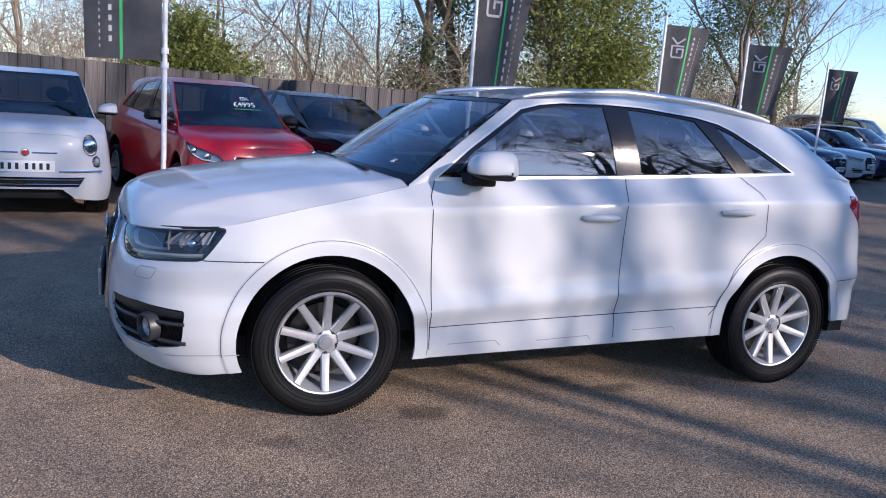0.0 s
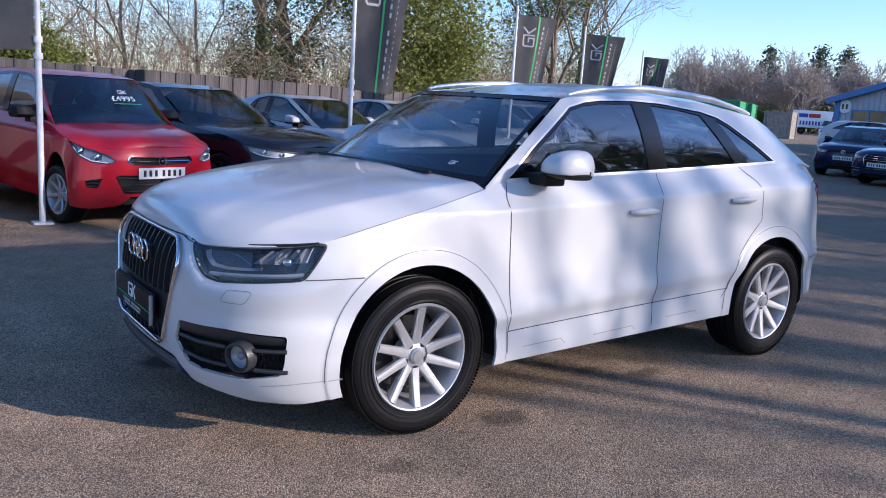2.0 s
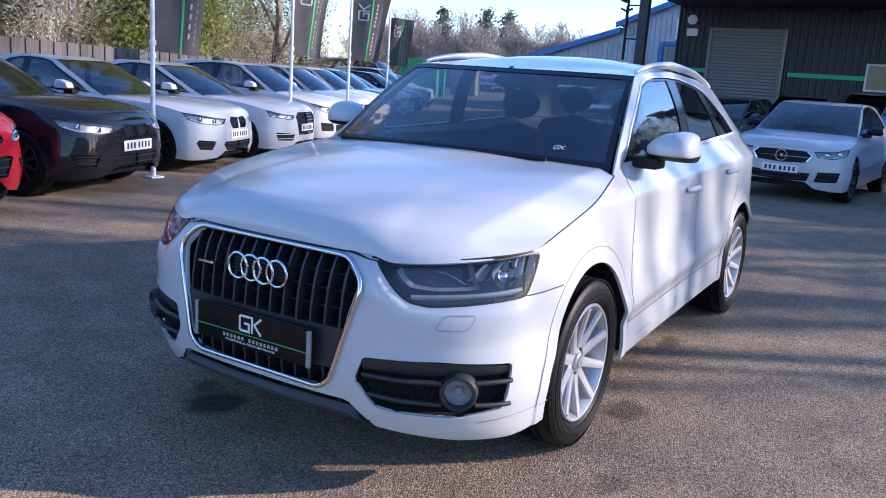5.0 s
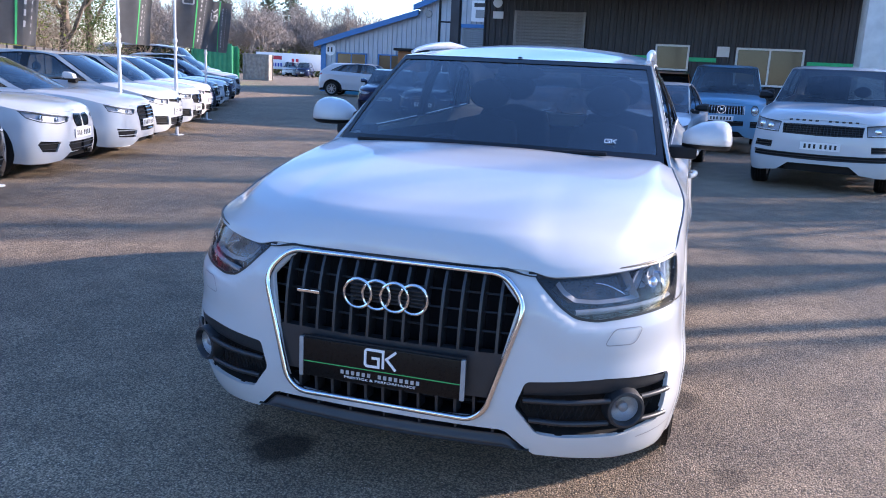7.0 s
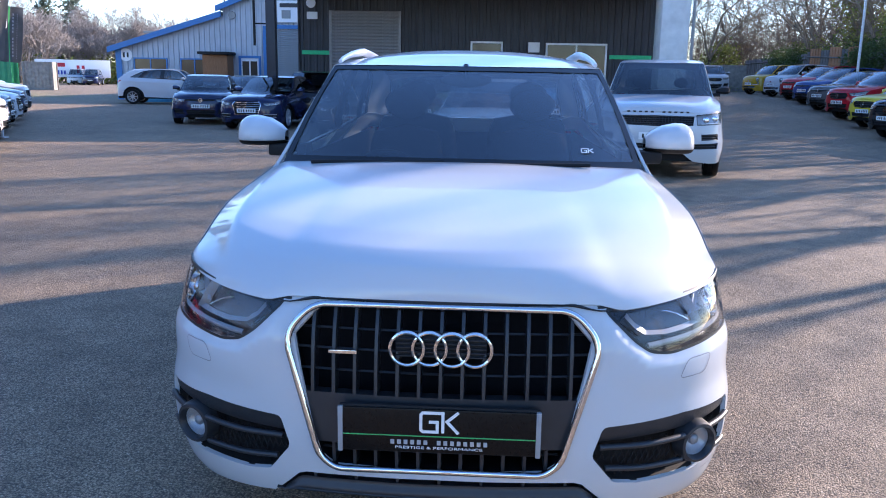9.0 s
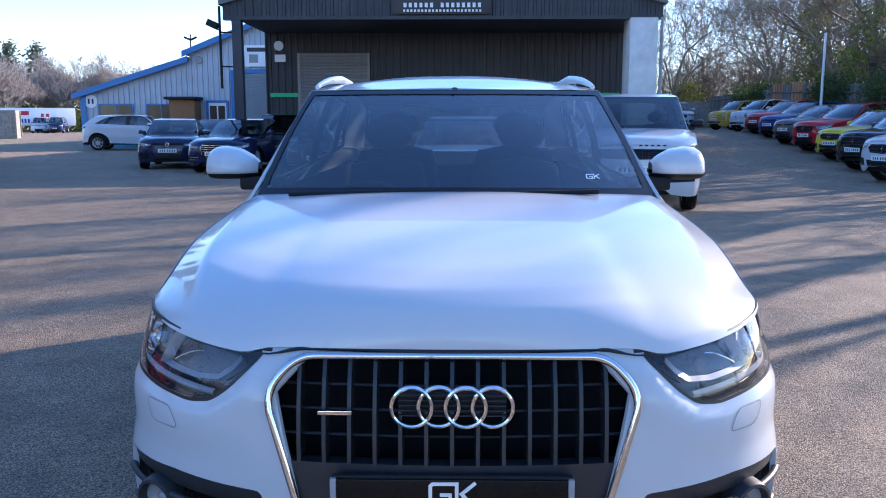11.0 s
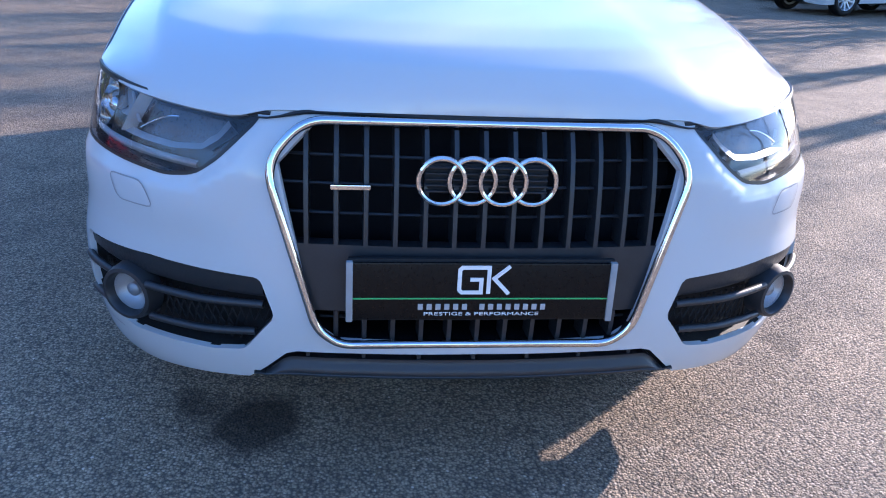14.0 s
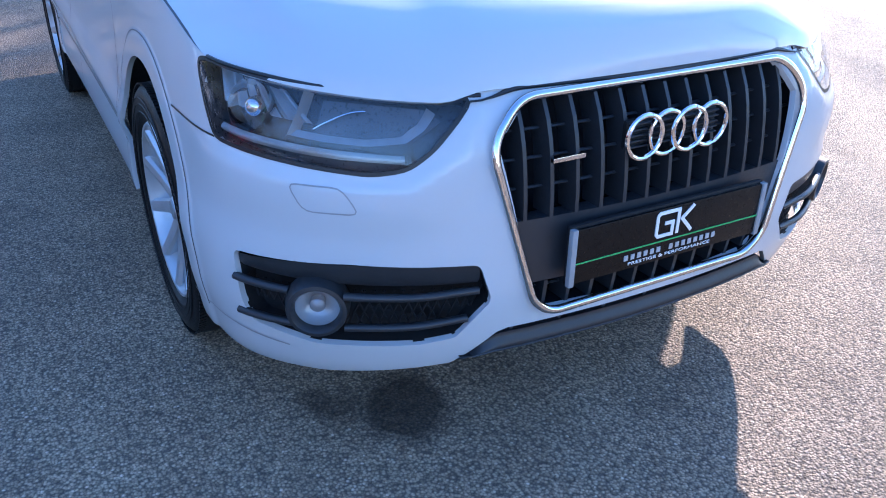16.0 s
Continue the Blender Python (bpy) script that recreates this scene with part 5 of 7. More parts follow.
part("bonnet_gap", tube(bmesh.new(), [nose(y, min(top_at(abs(y)) - 0.003, 0.8365 - 0.016 * sm(abs(y), 0.34, 0.44)), 0.001) for y in np.linspace(-0.45, 0.45, 41)], [0.0052 - 0.003 * sm(abs(y), 0.36, 0.42) for y in np.linspace(-0.45, 0.45, 41)], 6), INK, suv, "dark shut gap")
rings = empty("ring_badge")
rings.parent = grille
first = None
for k in range(4):
    cy = (k - 1.5) * 0.0608
    bm = bmesh.new()
    tube(bm, [(-2.236 - 0.003 * (k % 2), 0.0455 * math.cos(a), 0.724 + 0.0455 * math.sin(a)) for a in (2 * math.pi * q / 40 for q in range(40))], 0.0054, 8, True)
    o = part("badge_ring", bm, CHROME, rings, "chrome ring")
    o.matrix_basis = Matrix.Translation((0, cy, 0))
part("badge_backing", boxed((-2.220, -0.125, 0.692), (-2.205, 0.125, 0.756), 0.01), PLASTIC, rings)
for z in (0.700, 0.712, 0.724, 0.736, 0.748):
    part("badge_fin", boxed((-2.229, -0.122, z - 0.0018), (-2.219, 0.122, z + 0.0018), 0.001, 1), GREY_PLASTIC, rings, smooth=None)
bm = boxed((-2.228, 0.228, 0.700), (-2.218, 0.306, 0.710), 0.002)
part("script_badge", bm, CHROME, grille, "small chrome badge")


MARK = [[(0.2, -0.55), (0.2, 0.5), (-0.80, 0.5), (-0.90, 0.40), (-0.90, -0.40), (-0.80, -0.5), (-0.08, -0.5), (-0.08, 0.02), (-0.5, 0.02)], [(0.98, 0.56), (0.40, 0.06), (0.98, -0.56)]]


def mark_quads(w=0.15):
    """The mark's strokes as mitred four-cornered pieces, end to end."""
    out = []
    for path in MARK:
        p = [Vector(q) for q in path]
        rows = []
        for i, q in enumerate(p):
            a, b = (q - p[i - 1]).normalized() if i else None, (p[i + 1] - q).normalized() if i < len(p) - 1 else None
            d = (a + b).normalized() if a and b else (a or b)
            n = Vector((-d.y, d.x)) * (w / 2) / max(0.4, Vector((-d.y, d.x)).dot(Vector((-(a or b).y, (a or b).x))))
            rows.append((q + n, q - n))
        out += [(r[0], r[1], t[1], t[0]) for r, t in zip(rows, rows[1:])]
    return out


def maker_mark(parent, m, s, mat, depth=0.002):
    """A linked square and chevron, drawn as plain strokes about 2 s wide and s high."""
    bm = bmesh.new()
    for quad in mark_quads():
        prism(bm, [(c.x * s, c.y * s) for c in quad], lambda x, y: Vector((x, y, 0)), lambda x, y: Vector((x, y, depth)))
    bmesh.ops.recalc_face_normals(bm, faces=bm.faces[:])
    ob = tagged(part("maker_mark", bm, mat, parent, smooth=None), kind="stuff")
    ob.matrix_basis = m
    return ob


def bars_row(parent, m, length, height, count, mat, depth=0.0015, gap_after=None):
    bm = bmesh.new()
    step = length / count
    for k in range(count):
        if k == gap_after:
            continue
        x = -length / 2 + step * (k + 0.5)
        box(bm, (x - step * 0.26, -height / 2, 0), (x + step * 0.31, height / 2, depth))
    ob = tagged(part("lettering", bm, mat, parent, smooth=None), kind="stuff")
    ob.matrix_basis = m
    return ob


FACING = pose(0, 0, 0, 90, 0, -90)  # flat artwork in x, y turned to face -x
plate = empty("show_plate")
plate.parent = suv
part("plate_board", boxed((-2.266, -0.266, 0.440), (-2.258, 0.266, 0.564), 0.004), PLATE_BLACK, plate, "gloss black dealer plate")
part("plate_holder", boxed((-2.258, -0.272, 0.434), (-2.245, 0.272, 0.570), 0.005), PLASTIC, plate)
for sg in (-1, 1):
    part("end_clip", boxed((-2.270, sg * 0.268 - 0.007, 0.436), (-2.256, sg * 0.268 + 0.007, 0.566), 0.003), CLEAR_EDGE, plate, "clear acrylic end clip")
part("green_line", boxed((-2.2675, -0.262, 0.4855), (-2.2655, 0.262, 0.4885)), PRINT_GREEN, plate, smooth=None)
maker_mark(plate, Matrix.Translation((-2.2665, 0, 0.528)) @ FACING, 0.054, PRINT)
bars_row(plate, Matrix.Translation((-2.2665, 0, 0.469)) @ FACING, 0.27, 0.0125, 15, PRINT_SOFT, gap_after=6)
letters("plate_lettering", "PRESTIGE & PERFORMANCE", 0.0105, PRINT, plate, Matrix.Translation((-2.267, 0, 0.453)) @ FACING @ Matrix.Diagonal((1.85, 1, 1, 1)), 0.0006)

# lower chin with its thin intake, fog bays, number of small front parts


def chin_top(y):
    return 0.338 - 0.085 * sm(abs(y), 0.385, 0.47)


def chin(u, v, out=0.0):
    y = -0.47 + 0.94 * u
    zt = chin_top(y)
    zl = zt + (0.272 - zt) * 0.30
    z = zl + (0.272 - zl) * v
    p = nose(y, max(z, 0.2), -0.012 + 0.020 * sm(v, 0.0, 0.75) - 0.004 * sm(v, 0.85, 1.0))
    return Vector((p.x, y, z))


def chin_recess(u, v):
    y = -0.47 + 0.94 * u
    zt = chin_top(y)
    p = nose(y, max(zt, 0.2), -0.045 * (1 - sm(abs(y), 0.40, 0.46)) - 0.014)
    return Vector((p.x, y, zt + 0.004 + ((0.272 - zt) * 0.30 - 0.006) * v))


part("chin_intake", grid_bm(chin_recess, 40, 2, flip=True), PLASTIC, suv, "dark slot above the spoiler")
part("chin_spoiler", grid_bm(chin, 60, 12, flip=True), GREY_PLASTIC, suv, "dark grey lower spoiler")
part("chin_shelf", grid_bm(lambda u, v: chin(u, 0) * (1 - v) + chin_recess(u, 1) * v, 60, 1), GREY_PLASTIC, suv, smooth=None)
part("chin_edge", tube(bmesh.new(), [chin(k / 40, 0.80) + Vector((-0.001, 0, 0)) for k in range(1, 40)], 0.0022, 6), GREY_PLASTIC, suv)
part("chin_underside", grid_bm(lambda u, v: Vector((chin(u, 1).x + 0.35 * v, chin(u, 1).y, 0.272 - 0.01 * v)), 40, 2, flip=True), PLASTIC, suv, smooth=None)
for k in range(-3, 4):
    x, y = nose(0.118 * k, 0.32, -0.018).x, 0.118 * k
    part("intake_fin", boxed((x, y - 0.004, 0.312), (x + 0.045, y + 0.004, 0.345)), GREY_PLASTIC, suv, smooth=None)


def fog_bay(sg):
    f = (lambda b: b) if sg > 0 else (lambda b: mirrored(b, False))
    bay = empty("fog_lamp_bay")
    bay.parent = bumper
    poly = FOG_BAY
    bm = bmesh.new()
    c = [bm.verts.new(skin(a, z, -0.05)) for a, z in poly]
    o = [bm.verts.new(skin(a, z, -0.009)) for a, z in poly]
    for i in range(len(poly)):
        j = (i + 1) % len(poly)
        bm.faces.new((c[i], c[j], o[j], o[i]))
    bm.faces.new(c)
    part("bay_lining", f(bm), PLASTIC, bay, smooth=None)
    # smooth upper panel
    bm = bmesh.new()
    rows = []
    for k in range(17):
        t = k / 16
        a = 0.452 + 0.515 * t
        hi = 0.500 + 0.011 * math.sin(math.pi * t)
        lo = 0.455 + 0.012 * t
        rows.append([bm.verts.new(skin(a, z, o)) for z, o in ((hi, -0.006), (lo + 0.012, -0.010), (lo, -0.020), (lo, -0.05))])
    for r, t in zip(rows, rows[1:]):
        for q in range(3):
            bm.faces.new((r[q], t[q], t[q + 1], r[q + 1]))
    part("upper_panel", f(bm), GREY_PLASTIC, bay)
    # two curved blades that run outwards to the lamp
    for z0, z1 in ((0.440, 0.448), (0.372, 0.362)):
        inner = 0.452 if z0 > 0.4 else 0.474
        for a0, a1 in ((inner, 0.728), (0.842, 0.975)):
            line = [a0 + (a1 - a0) * k / 12 for k in range(13)]
            bm = tube(bmesh.new(), [skin(a, z0 + (z1 - z0) * (a - inner) / 0.53, -0.012 + 0.012 * sm(a, 0.45, 0.6)) for a in line], 0.0095, 10, flat=0.9)
            part("blade", f(bm), GREY_PLASTIC, bay)
    # mesh grid behind
    bm = bmesh.new()
    for k in range(26):
        a = 0.44 + 0.021 * k
        for s in (-1, 1):
            pts = [(a + s * 0.045 * t, 0.33 + 0.11 * t) for t in (0, 0.5, 1)]
            pts = [p for p in pts if inside(poly, *p) and math.hypot(p[0] - 0.785, p[1] - 0.413) > 0.07]
            if len(pts) > 1:
                tube(bm, [skin(p[0], p[1], -0.034) for p in pts], 0.0022, 4)
    tagged(part("mesh_insert", f(bm), PLASTIC, bay, smooth=None), kind="stuff")
    lampc, n = skin(0.785, 0.413, -0.007), (skin(0.785, 0.413, 0.01) - skin(0.785, 0.413)).normalized()
    n = (n + Vector((-0.5, 0, 0))).normalized()
    rot = Matrix.Translation(lampc) @ n.to_track_quat("-Y", "Z").to_matrix().to_4x4()
    for nm, prof, mat in (("fog_lamp_ring", [(0.044, 0.02), (0.046, -0.018), (0.052, -0.026), (0.060, -0.024), (0.064, -0.010), (0.066, 0.02)], GREY_PLASTIC), ("fog_lamp_bowl", [(0.045, -0.006), (0.038, 0.012), (0.020, 0.022), (0.0, 0.024)], ALLOY), ("fog_lamp_bulb", [(0.016, 0.018), (0.016, 0.0), (0.010, -0.006), (0.0, -0.007)], LAMP_GREY), ("fog_lamp_lens", [(0.045, -0.010), (0.030, -0.016), (0.0, -0.019)], LENS)):
        bm = lathe(bmesh.new(), prof, 36)
        bmesh.ops.transform(bm, matrix=rot, verts=bm.verts[:])
        part(nm, f(bm), mat, bay)


fog_bay(1), fog_bay(-1)

# roof rails, wipers, mirror, wheel, dash
for sg in (-1, 1):
    pts = []
    for k in range(25):
        t = k / 24
        x = -0.30 + 1.62 * t
        zr, yr = float(np.interp(x, ROOFLINE[:, 0], ROOFLINE[:, 1])), float(np.interp(x, ROOFLINE[:, 0], ROOFLINE[:, 2]))
        pts.append((x, sg * (yr - 0.015), zr + 0.012 + 0.026 * math.sin(math.pi * t) ** 0.5))
    part("roof_rail", tube(bmesh.new(), pts, [0.010 + 0.012 * math.sin(math.pi * k / 24) for k in range(25)], 10), SATIN, suv, "satin aluminium roof rail")
for y0, y1 in ((-0.52, 0.02), (0.06, 0.60)):
    bm = tube(bmesh.new(), [(-1.085 + 0.03 * abs(y0 + (y1 - y0) * t) ** 1.5 + 0.02, y0 + (y1 - y0) * t, 1.108 - 0.01 * t) for t in (k / 8 for k in range(9))], 0.009, 6)
    part("wiper", bm, PLASTIC, suv)
bm = bmesh.new()
bmesh.ops.create_uvsphere(bm, u_segments=16, v_segments=10, radius=1, matrix=pose(-0.40, 0, 1.43) @ Matrix.Diagonal((0.02, 0.12, 0.035, 1)))
tube(bm, [(-0.44, 0, 1.50), (-0.41, 0, 1.44)], 0.012, 8)
part("rear_view_mirror", bm, PLASTIC, suv)


def dash(u, v):
    a = math.pi * v
    return Vector((-1.0 + 0.42 * v, -0.72 + 1.44 * u, 0.93 + 0.09 * math.sin(a) ** 0.6 - 0.25 * max(0, v - 0.75) * 4 + 0.03 * math.exp(-(((u - 0.75) / 0.12) ** 2)) * math.sin(a)))


part("dashboard", grid_bm(dash, 24, 14), CABIN, suv)
bm = bmesh.new()
tube(bm, [(0.185 * math.cos(a), 0.185 * math.sin(a), 0) for a in (2 * math.pi * q / 40 for q in range(40))], 0.015, 8, True)
for a in (0.2, math.pi - 0.2, -math.pi / 2):
    tube(bm, [(0.03 * math.cos(a), 0.03 * math.sin(a), -0.02), (0.18 * math.cos(a), 0.18 * math.sin(a), 0)], 0.014, 6)
lathe(bm, [(0.0, 0.0), (0.055, 0.0), (0.06, 0.03)], 16)
sw = part("steering_wheel", bm, PLASTIC, suv)
sw.matrix_basis = pose(-0.42, 0.37, 0.93, 0, 62, 0)
for sg in (-1, 1):
    bm = grid_bm(lambda u, v: Vector((-0.8 + 2.0 * u, sg * (0.74 - 0.05 * v), 0.45 + 0.65 * v)), 8, 6)
    part("door_card", bm, CABIN, suv, smooth=None)
part("headlining", mirrored(grid_bm(lambda u, v: Vector((-0.34 + 1.66 * u, -0.585 * v, float(np.interp(-0.34 + 1.66 * u, ROOFLINE[:, 0], ROOFLINE[:, 1])) + 0.02 * (1 - v * v) - 0.01)), 12, 6)), TRIM_BEIGE, suv)
mk = maker_mark(suv, Matrix.Translation((-0.925, -0.52, 1.155)) @ pose(0, 0, 0, 0, 0, -90) @ pose(0, 0, 0, 32, 0, 0), 0.026, PRINT, 0.001)
mk.name = "screen_sticker"

# ---- parked cars ----
HX = (-2.245, -1.3, -0.93, -0.36, 0.3, 1.35, 1.88, 2.19)
SMALL = {"x": (-1.80, -1.17, -0.98, -0.40, 0.15, 1.25, 1.60, 1.76), "z": (0, 0.23, 0.80, 1.00, 1.50), "w": 0.80, "tyre": 0.29, "grille": [(0.0, 0.735), (0.40, 0.745), (0.43, 0.70), (0.36, 0.665), (0.0, 0.655)], "bars": 1, "bar_mat": CHROME, "rim_grille": True, "badge": (0.70, 0.045), "spokes": 7,
         "lamp": [(0.56, 0.70), (0.66, 0.672), (0.84, 0.69), (1.02, 0.75), (1.18, 0.85), (1.24, 0.895), (1.05, 0.852), (0.80, 0.80), (0.63, 0.75)], "intakes": [[(0.0, 0.55), (0.50, 0.56), (0.56, 0.545), (0.46, 0.375), (0.0, 0.36)], [(0.70, 0.53), (0.90, 0.50), (0.88, 0.44), (0.76, 0.43)]], "intake_bars": 3, "plate_z": 0.575, "mirror_mat": PLASTIC}
FIAT = {"x": (-1.75, -1.12, -0.98, -0.45, 0.10, 1.10, 1.55, 1.75), "z": (0, 0.22, 0.86, 1.02, 1.48), "w": 0.81, "tyre": 0.29, "grille": [(0.0, 0.45), (0.62, 0.45), (0.55, 0.36), (0.0, 0.36)], "bars": 2, "bar_mat": CHROME, "spokes": 8, "round_lamp": True,
        "lamp": disc_poly(0.72, 0.745, 0.095, 16), "fog": disc_poly(0.79, 0.595, 0.055, 12), "plate_z": 0.55, "whiskers": True}
SIDE_BAY, MID_BAY = [(0.54, 0.50), (0.88, 0.51), (0.84, 0.36), (0.50, 0.35)], [(0.0, 0.47), (0.44, 0.47), (0.40, 0.35), (0.0, 0.34)]
SALOON = {"x": (-2.24, -1.46, -0.80, 0.02, 0.45, 1.05, 1.75, 2.32), "z": (0, 0.22, 0.78, 0.98, 1.43), "w": 0.90, "tyre": 0.335, "grille": [(0.012, 0.79), (0.21, 0.80), (0.25, 0.755), (0.235, 0.70), (0.20, 0.655), (0.03, 0.655)], "bars": 0, "vbars": 6, "rim_grille": True, "rim_grille_mat": GLOSS_BLACK, "plate_z": 0.565,
          "lamp": [(0.36, 0.775), (0.62, 0.80), (0.95, 0.845), (1.10, 0.862), (1.02, 0.775), (0.85, 0.725), (0.60, 0.70), (0.42, 0.72)], "intakes": [[(0.0, 0.47), (0.38, 0.47), (0.42, 0.43), (0.34, 0.345), (0.0, 0.34)], [(0.58, 0.48), (0.86, 0.50), (0.90, 0.46), (0.84, 0.37), (0.64, 0.36)]], "spokes": 10}
COUPE = dict(SALOON, x=(-2.26, -1.48, -0.72, 0.05, 0.50, 1.00, 1.85, 2.32), z=(0, 0.20, 0.76, 0.94, 1.37))
HATCH = {"x": (-2.05, -1.30, -0.95, -0.25, 0.30, 1.35, 1.85, 2.15), "z": (0, 0.22, 0.80, 1.00, 1.46), "w": 0.895, "tyre": 0.32, "grille": [(0.0, 0.785), (0.42, 0.795), (0.45, 0.75), (0.0, 0.725)], "bars": 2, "badge": (0.755, 0.055), "plate_z": 0.58,
         "lamp": [(0.47, 0.785), (0.75, 0.80), (1.02, 0.85), (1.10, 0.86), (1.0, 0.76), (0.75, 0.70), (0.52, 0.715)], "intakes": [MID_BAY, SIDE_BAY], "spokes": 10}
STAR = dict(HATCH, grille=[(0.0, 0.79), (0.36, 0.785), (0.44, 0.72), (0.36, 0.62), (0.0, 0.60)], bars=1, bar_mat=CHROME, rim_grille=True, badge=(0.70, 0.085), plate_z=0.51)
EXEC = dict(SALOON, grille=[(0.0, 0.82), (0.34, 0.82), (0.42, 0.74), (0.32, 0.45), (0.0, 0.44)], bars=7, vbars=0, bar_mat=CHROME, rim_grille_mat=CHROME, lamp=[(0.48, 0.77), (0.75, 0.79), (1.05, 0.845), (1.00, 0.75), (0.60, 0.70), (0.52, 0.715)], intakes=[[(0.46, 0.47), (0.88, 0.50), (0.84, 0.37), (0.50, 0.36)]], intake_mat=SATIN)
ESTATE = dict(EXEC, x=(-2.34, -1.40, -0.80, 0.0, 0.60, 1.70, 2.15, 2.38), z=(0, 0.22, 0.80, 1.00, 1.46))
BIGSUV = {"x": (-2.45, -1.46, -1.15, -0.55, 0.30, 1.75, 2.30, 2.50), "z": (0, 0.30, 1.03, 1.27, 1.83), "w": 0.99, "tyre": 0.385, "grille": [(0.0, 0.795), (0.52, 0.79), (0.50, 0.675), (0.0, 0.665)], "bars": 5, "vbars": 12, "plate_z": 0.545, "bonnet_marks": True,
          "lamp": [(0.55, 0.80), (0.75, 0.815), (1.03, 0.838), (1.07, 0.84), (1.02, 0.70), (0.56, 0.685)], "intakes": [[(0.62, 0.575), (0.92, 0.58), (0.92, 0.51), (0.62, 0.50)], [(0.0, 0.455), (0.55, 0.46), (0.92, 0.47), (0.90, 0.40), (0.0, 0.385)]], "intake_bars": 3, "spokes": 8, "mirror_mat": PLASTIC}
BOXY = {"x": (-2.20, -1.35, -1.02, -0.82, 0.3, 1.95, 2.15, 2.25), "z": (0, 0.40, 1.10, 1.30, 1.93), "w": 0.95, "tyre": 0.39, "grille": [(0.0, 0.80), (0.47, 0.80), (0.47, 0.645), (0.0, 0.645)], "bars": 0, "vbars": 8, "vbar_mat": CHROME, "vrad": 0.011, "badge": (0.722, 0.09), "plate_z": 0.565, "rim_grille": True, "rim_grille_mat": SATIN,
        "lamp": disc_poly(0.70, 0.725, 0.09, 16), "round_lamp": True, "intakes": [[(0.0, 0.53), (0.46, 0.53), (0.46, 0.44), (0.0, 0.43)], [(0.60, 0.53), (0.98, 0.53), (0.98, 0.42), (0.60, 0.42)]], "spokes": 10, "mirror_mat": PLASTIC}
CROSS = {"x": (-2.25, -1.35, -1.0, -0.35, 0.3, 1.45, 1.95, 2.25), "z": (0, 0.26, 0.92, 1.12, 1.62), "w": 0.92, "tyre": 0.355, "plate_z": 0.51, "bars": 3, "grille": STAR["grille"], "lamp": HATCH["lamp"], "intakes": [MID_BAY, SIDE_BAY], "badge": (0.70, 0.06)}
VAN = {"x": (-2.45, -1.55, -1.45, -0.80, 0.6, 2.1, 2.40, 2.50), "z": (0, 0.25, 1.02, 1.25, 1.97), "w": 0.97, "tyre": 0.34, "plate_z": 0.50, "bars": 3, "grille": HATCH["grille"], "lamp": HATCH["lamp"], "intakes": [MID_BAY]}


def park(kind, label, mat, spec, at, heading, rim=ALLOY, group="", **extra):
    """Stands a car with its nose's middle at a point, facing a heading."""
    sp = dict(spec, rim_mat=rim, **extra)
    ob, _, mv = car(kind, label, mat, sp, group=group)
    phi = math.atan2(-heading[1], -heading[0])
    nx = sp["x"][0]
    x, y = at[0] - nx * math.cos(phi), at[1] - nx * math.sin(phi)
    ob.matrix_basis = Matrix.Translation((x, y, ground_z(x, y))) @ Matrix.Rotation(phi, 4, "Z")
    return ob, mv


F1, F2, ROW, ROW2 = (0.25, -0.97), (0.36, -0.93), "cars in the row along the fence", "cars in the far row by the wooden fence"
park("hatchback", "small white retro hatchback with round headlights", WHITE, FIAT, (-3.05, 4.42), (0.10, -0.99), group=ROW)
i10, i10mv = park("hatchback", "bright red small hatchback with a price on the screen", RED, SMALL, (-0.72, 4.62), (0.27, -0.96), group=ROW)
park("saloon_car", "black saloon with black alloy wheels", BLACK_PAINT, SALOON, (1.37, 5.27), (0.36, -0.93), DARK_ALLOY, ROW)
park("coupe", "white coupe with black wheels and kidney grille", WHITE, COUPE, (3.75, 6.22), (0.36, -0.93), DARK_ALLOY, ROW)
park("coupe", "white coupe with chrome-framed grille", WHITE, dict(EXEC, z=COUPE["z"]), (5.85, 6.85), (0.36, -0.93), group=ROW)
park("hatchback", "white hatchback with slim grille", WHITE, HATCH, (8.05, 7.85), F2, group=ROW)
park("hatchback", "white hatchback with broad chrome grille", WHITE, STAR, (10.35, 8.95), F2, group=ROW)
park("hatchback", "pearl grey hatchback parked by the fence", PINKISH, HATCH, (12.6, 10.1), F2, group=ROW)
park("hatchback", "dark navy hatchback parked by the fence", NAVY, STAR, (14.9, 11.35), F2, group=ROW)
park("saloon_car", "white saloon parked by the fence", WHITE, EXEC, (17.4, 12.6), F2, group=ROW)
park("hatchback", "dark blue hatchback parked by the fence", NAVY, HATCH, (19.9, 13.9), F2, group=ROW)
park("suv", "silver crossover parked by the fence", SILVER, CROSS, (22.6, 15.3), F2, group=ROW)
park("van", "silver panel van with grey roof", SILVER, VAN, (24.5, 17.2), F2, group=ROW)
park("hatchback", "white hatchback far down the row", WHITE, HATCH, (28.0, 18.6), F2, group=ROW)
park("saloon_car", "white compact saloon with star-shaped grille badge", WHITE, dict(STAR, mirror_mat=PLASTIC), (8.45, 0.05), (-0.99, 0.10), DARK_ALLOY)
park("suv", "white luxury suv with dark grille and black mirrors", WHITE, BIGSUV, (8.00, -2.62), (-0.975, 0.20))
park("suv", "sky blue boxy off-roader with upright grille", MIDBLUE, BOXY, (14.0, -1.45), (-0.985, 0.05))
park("hatchback", "dark navy hatchback in front of the workshop", NAVY, HATCH, (19.3, 8.30), (-0.965, -0.20))
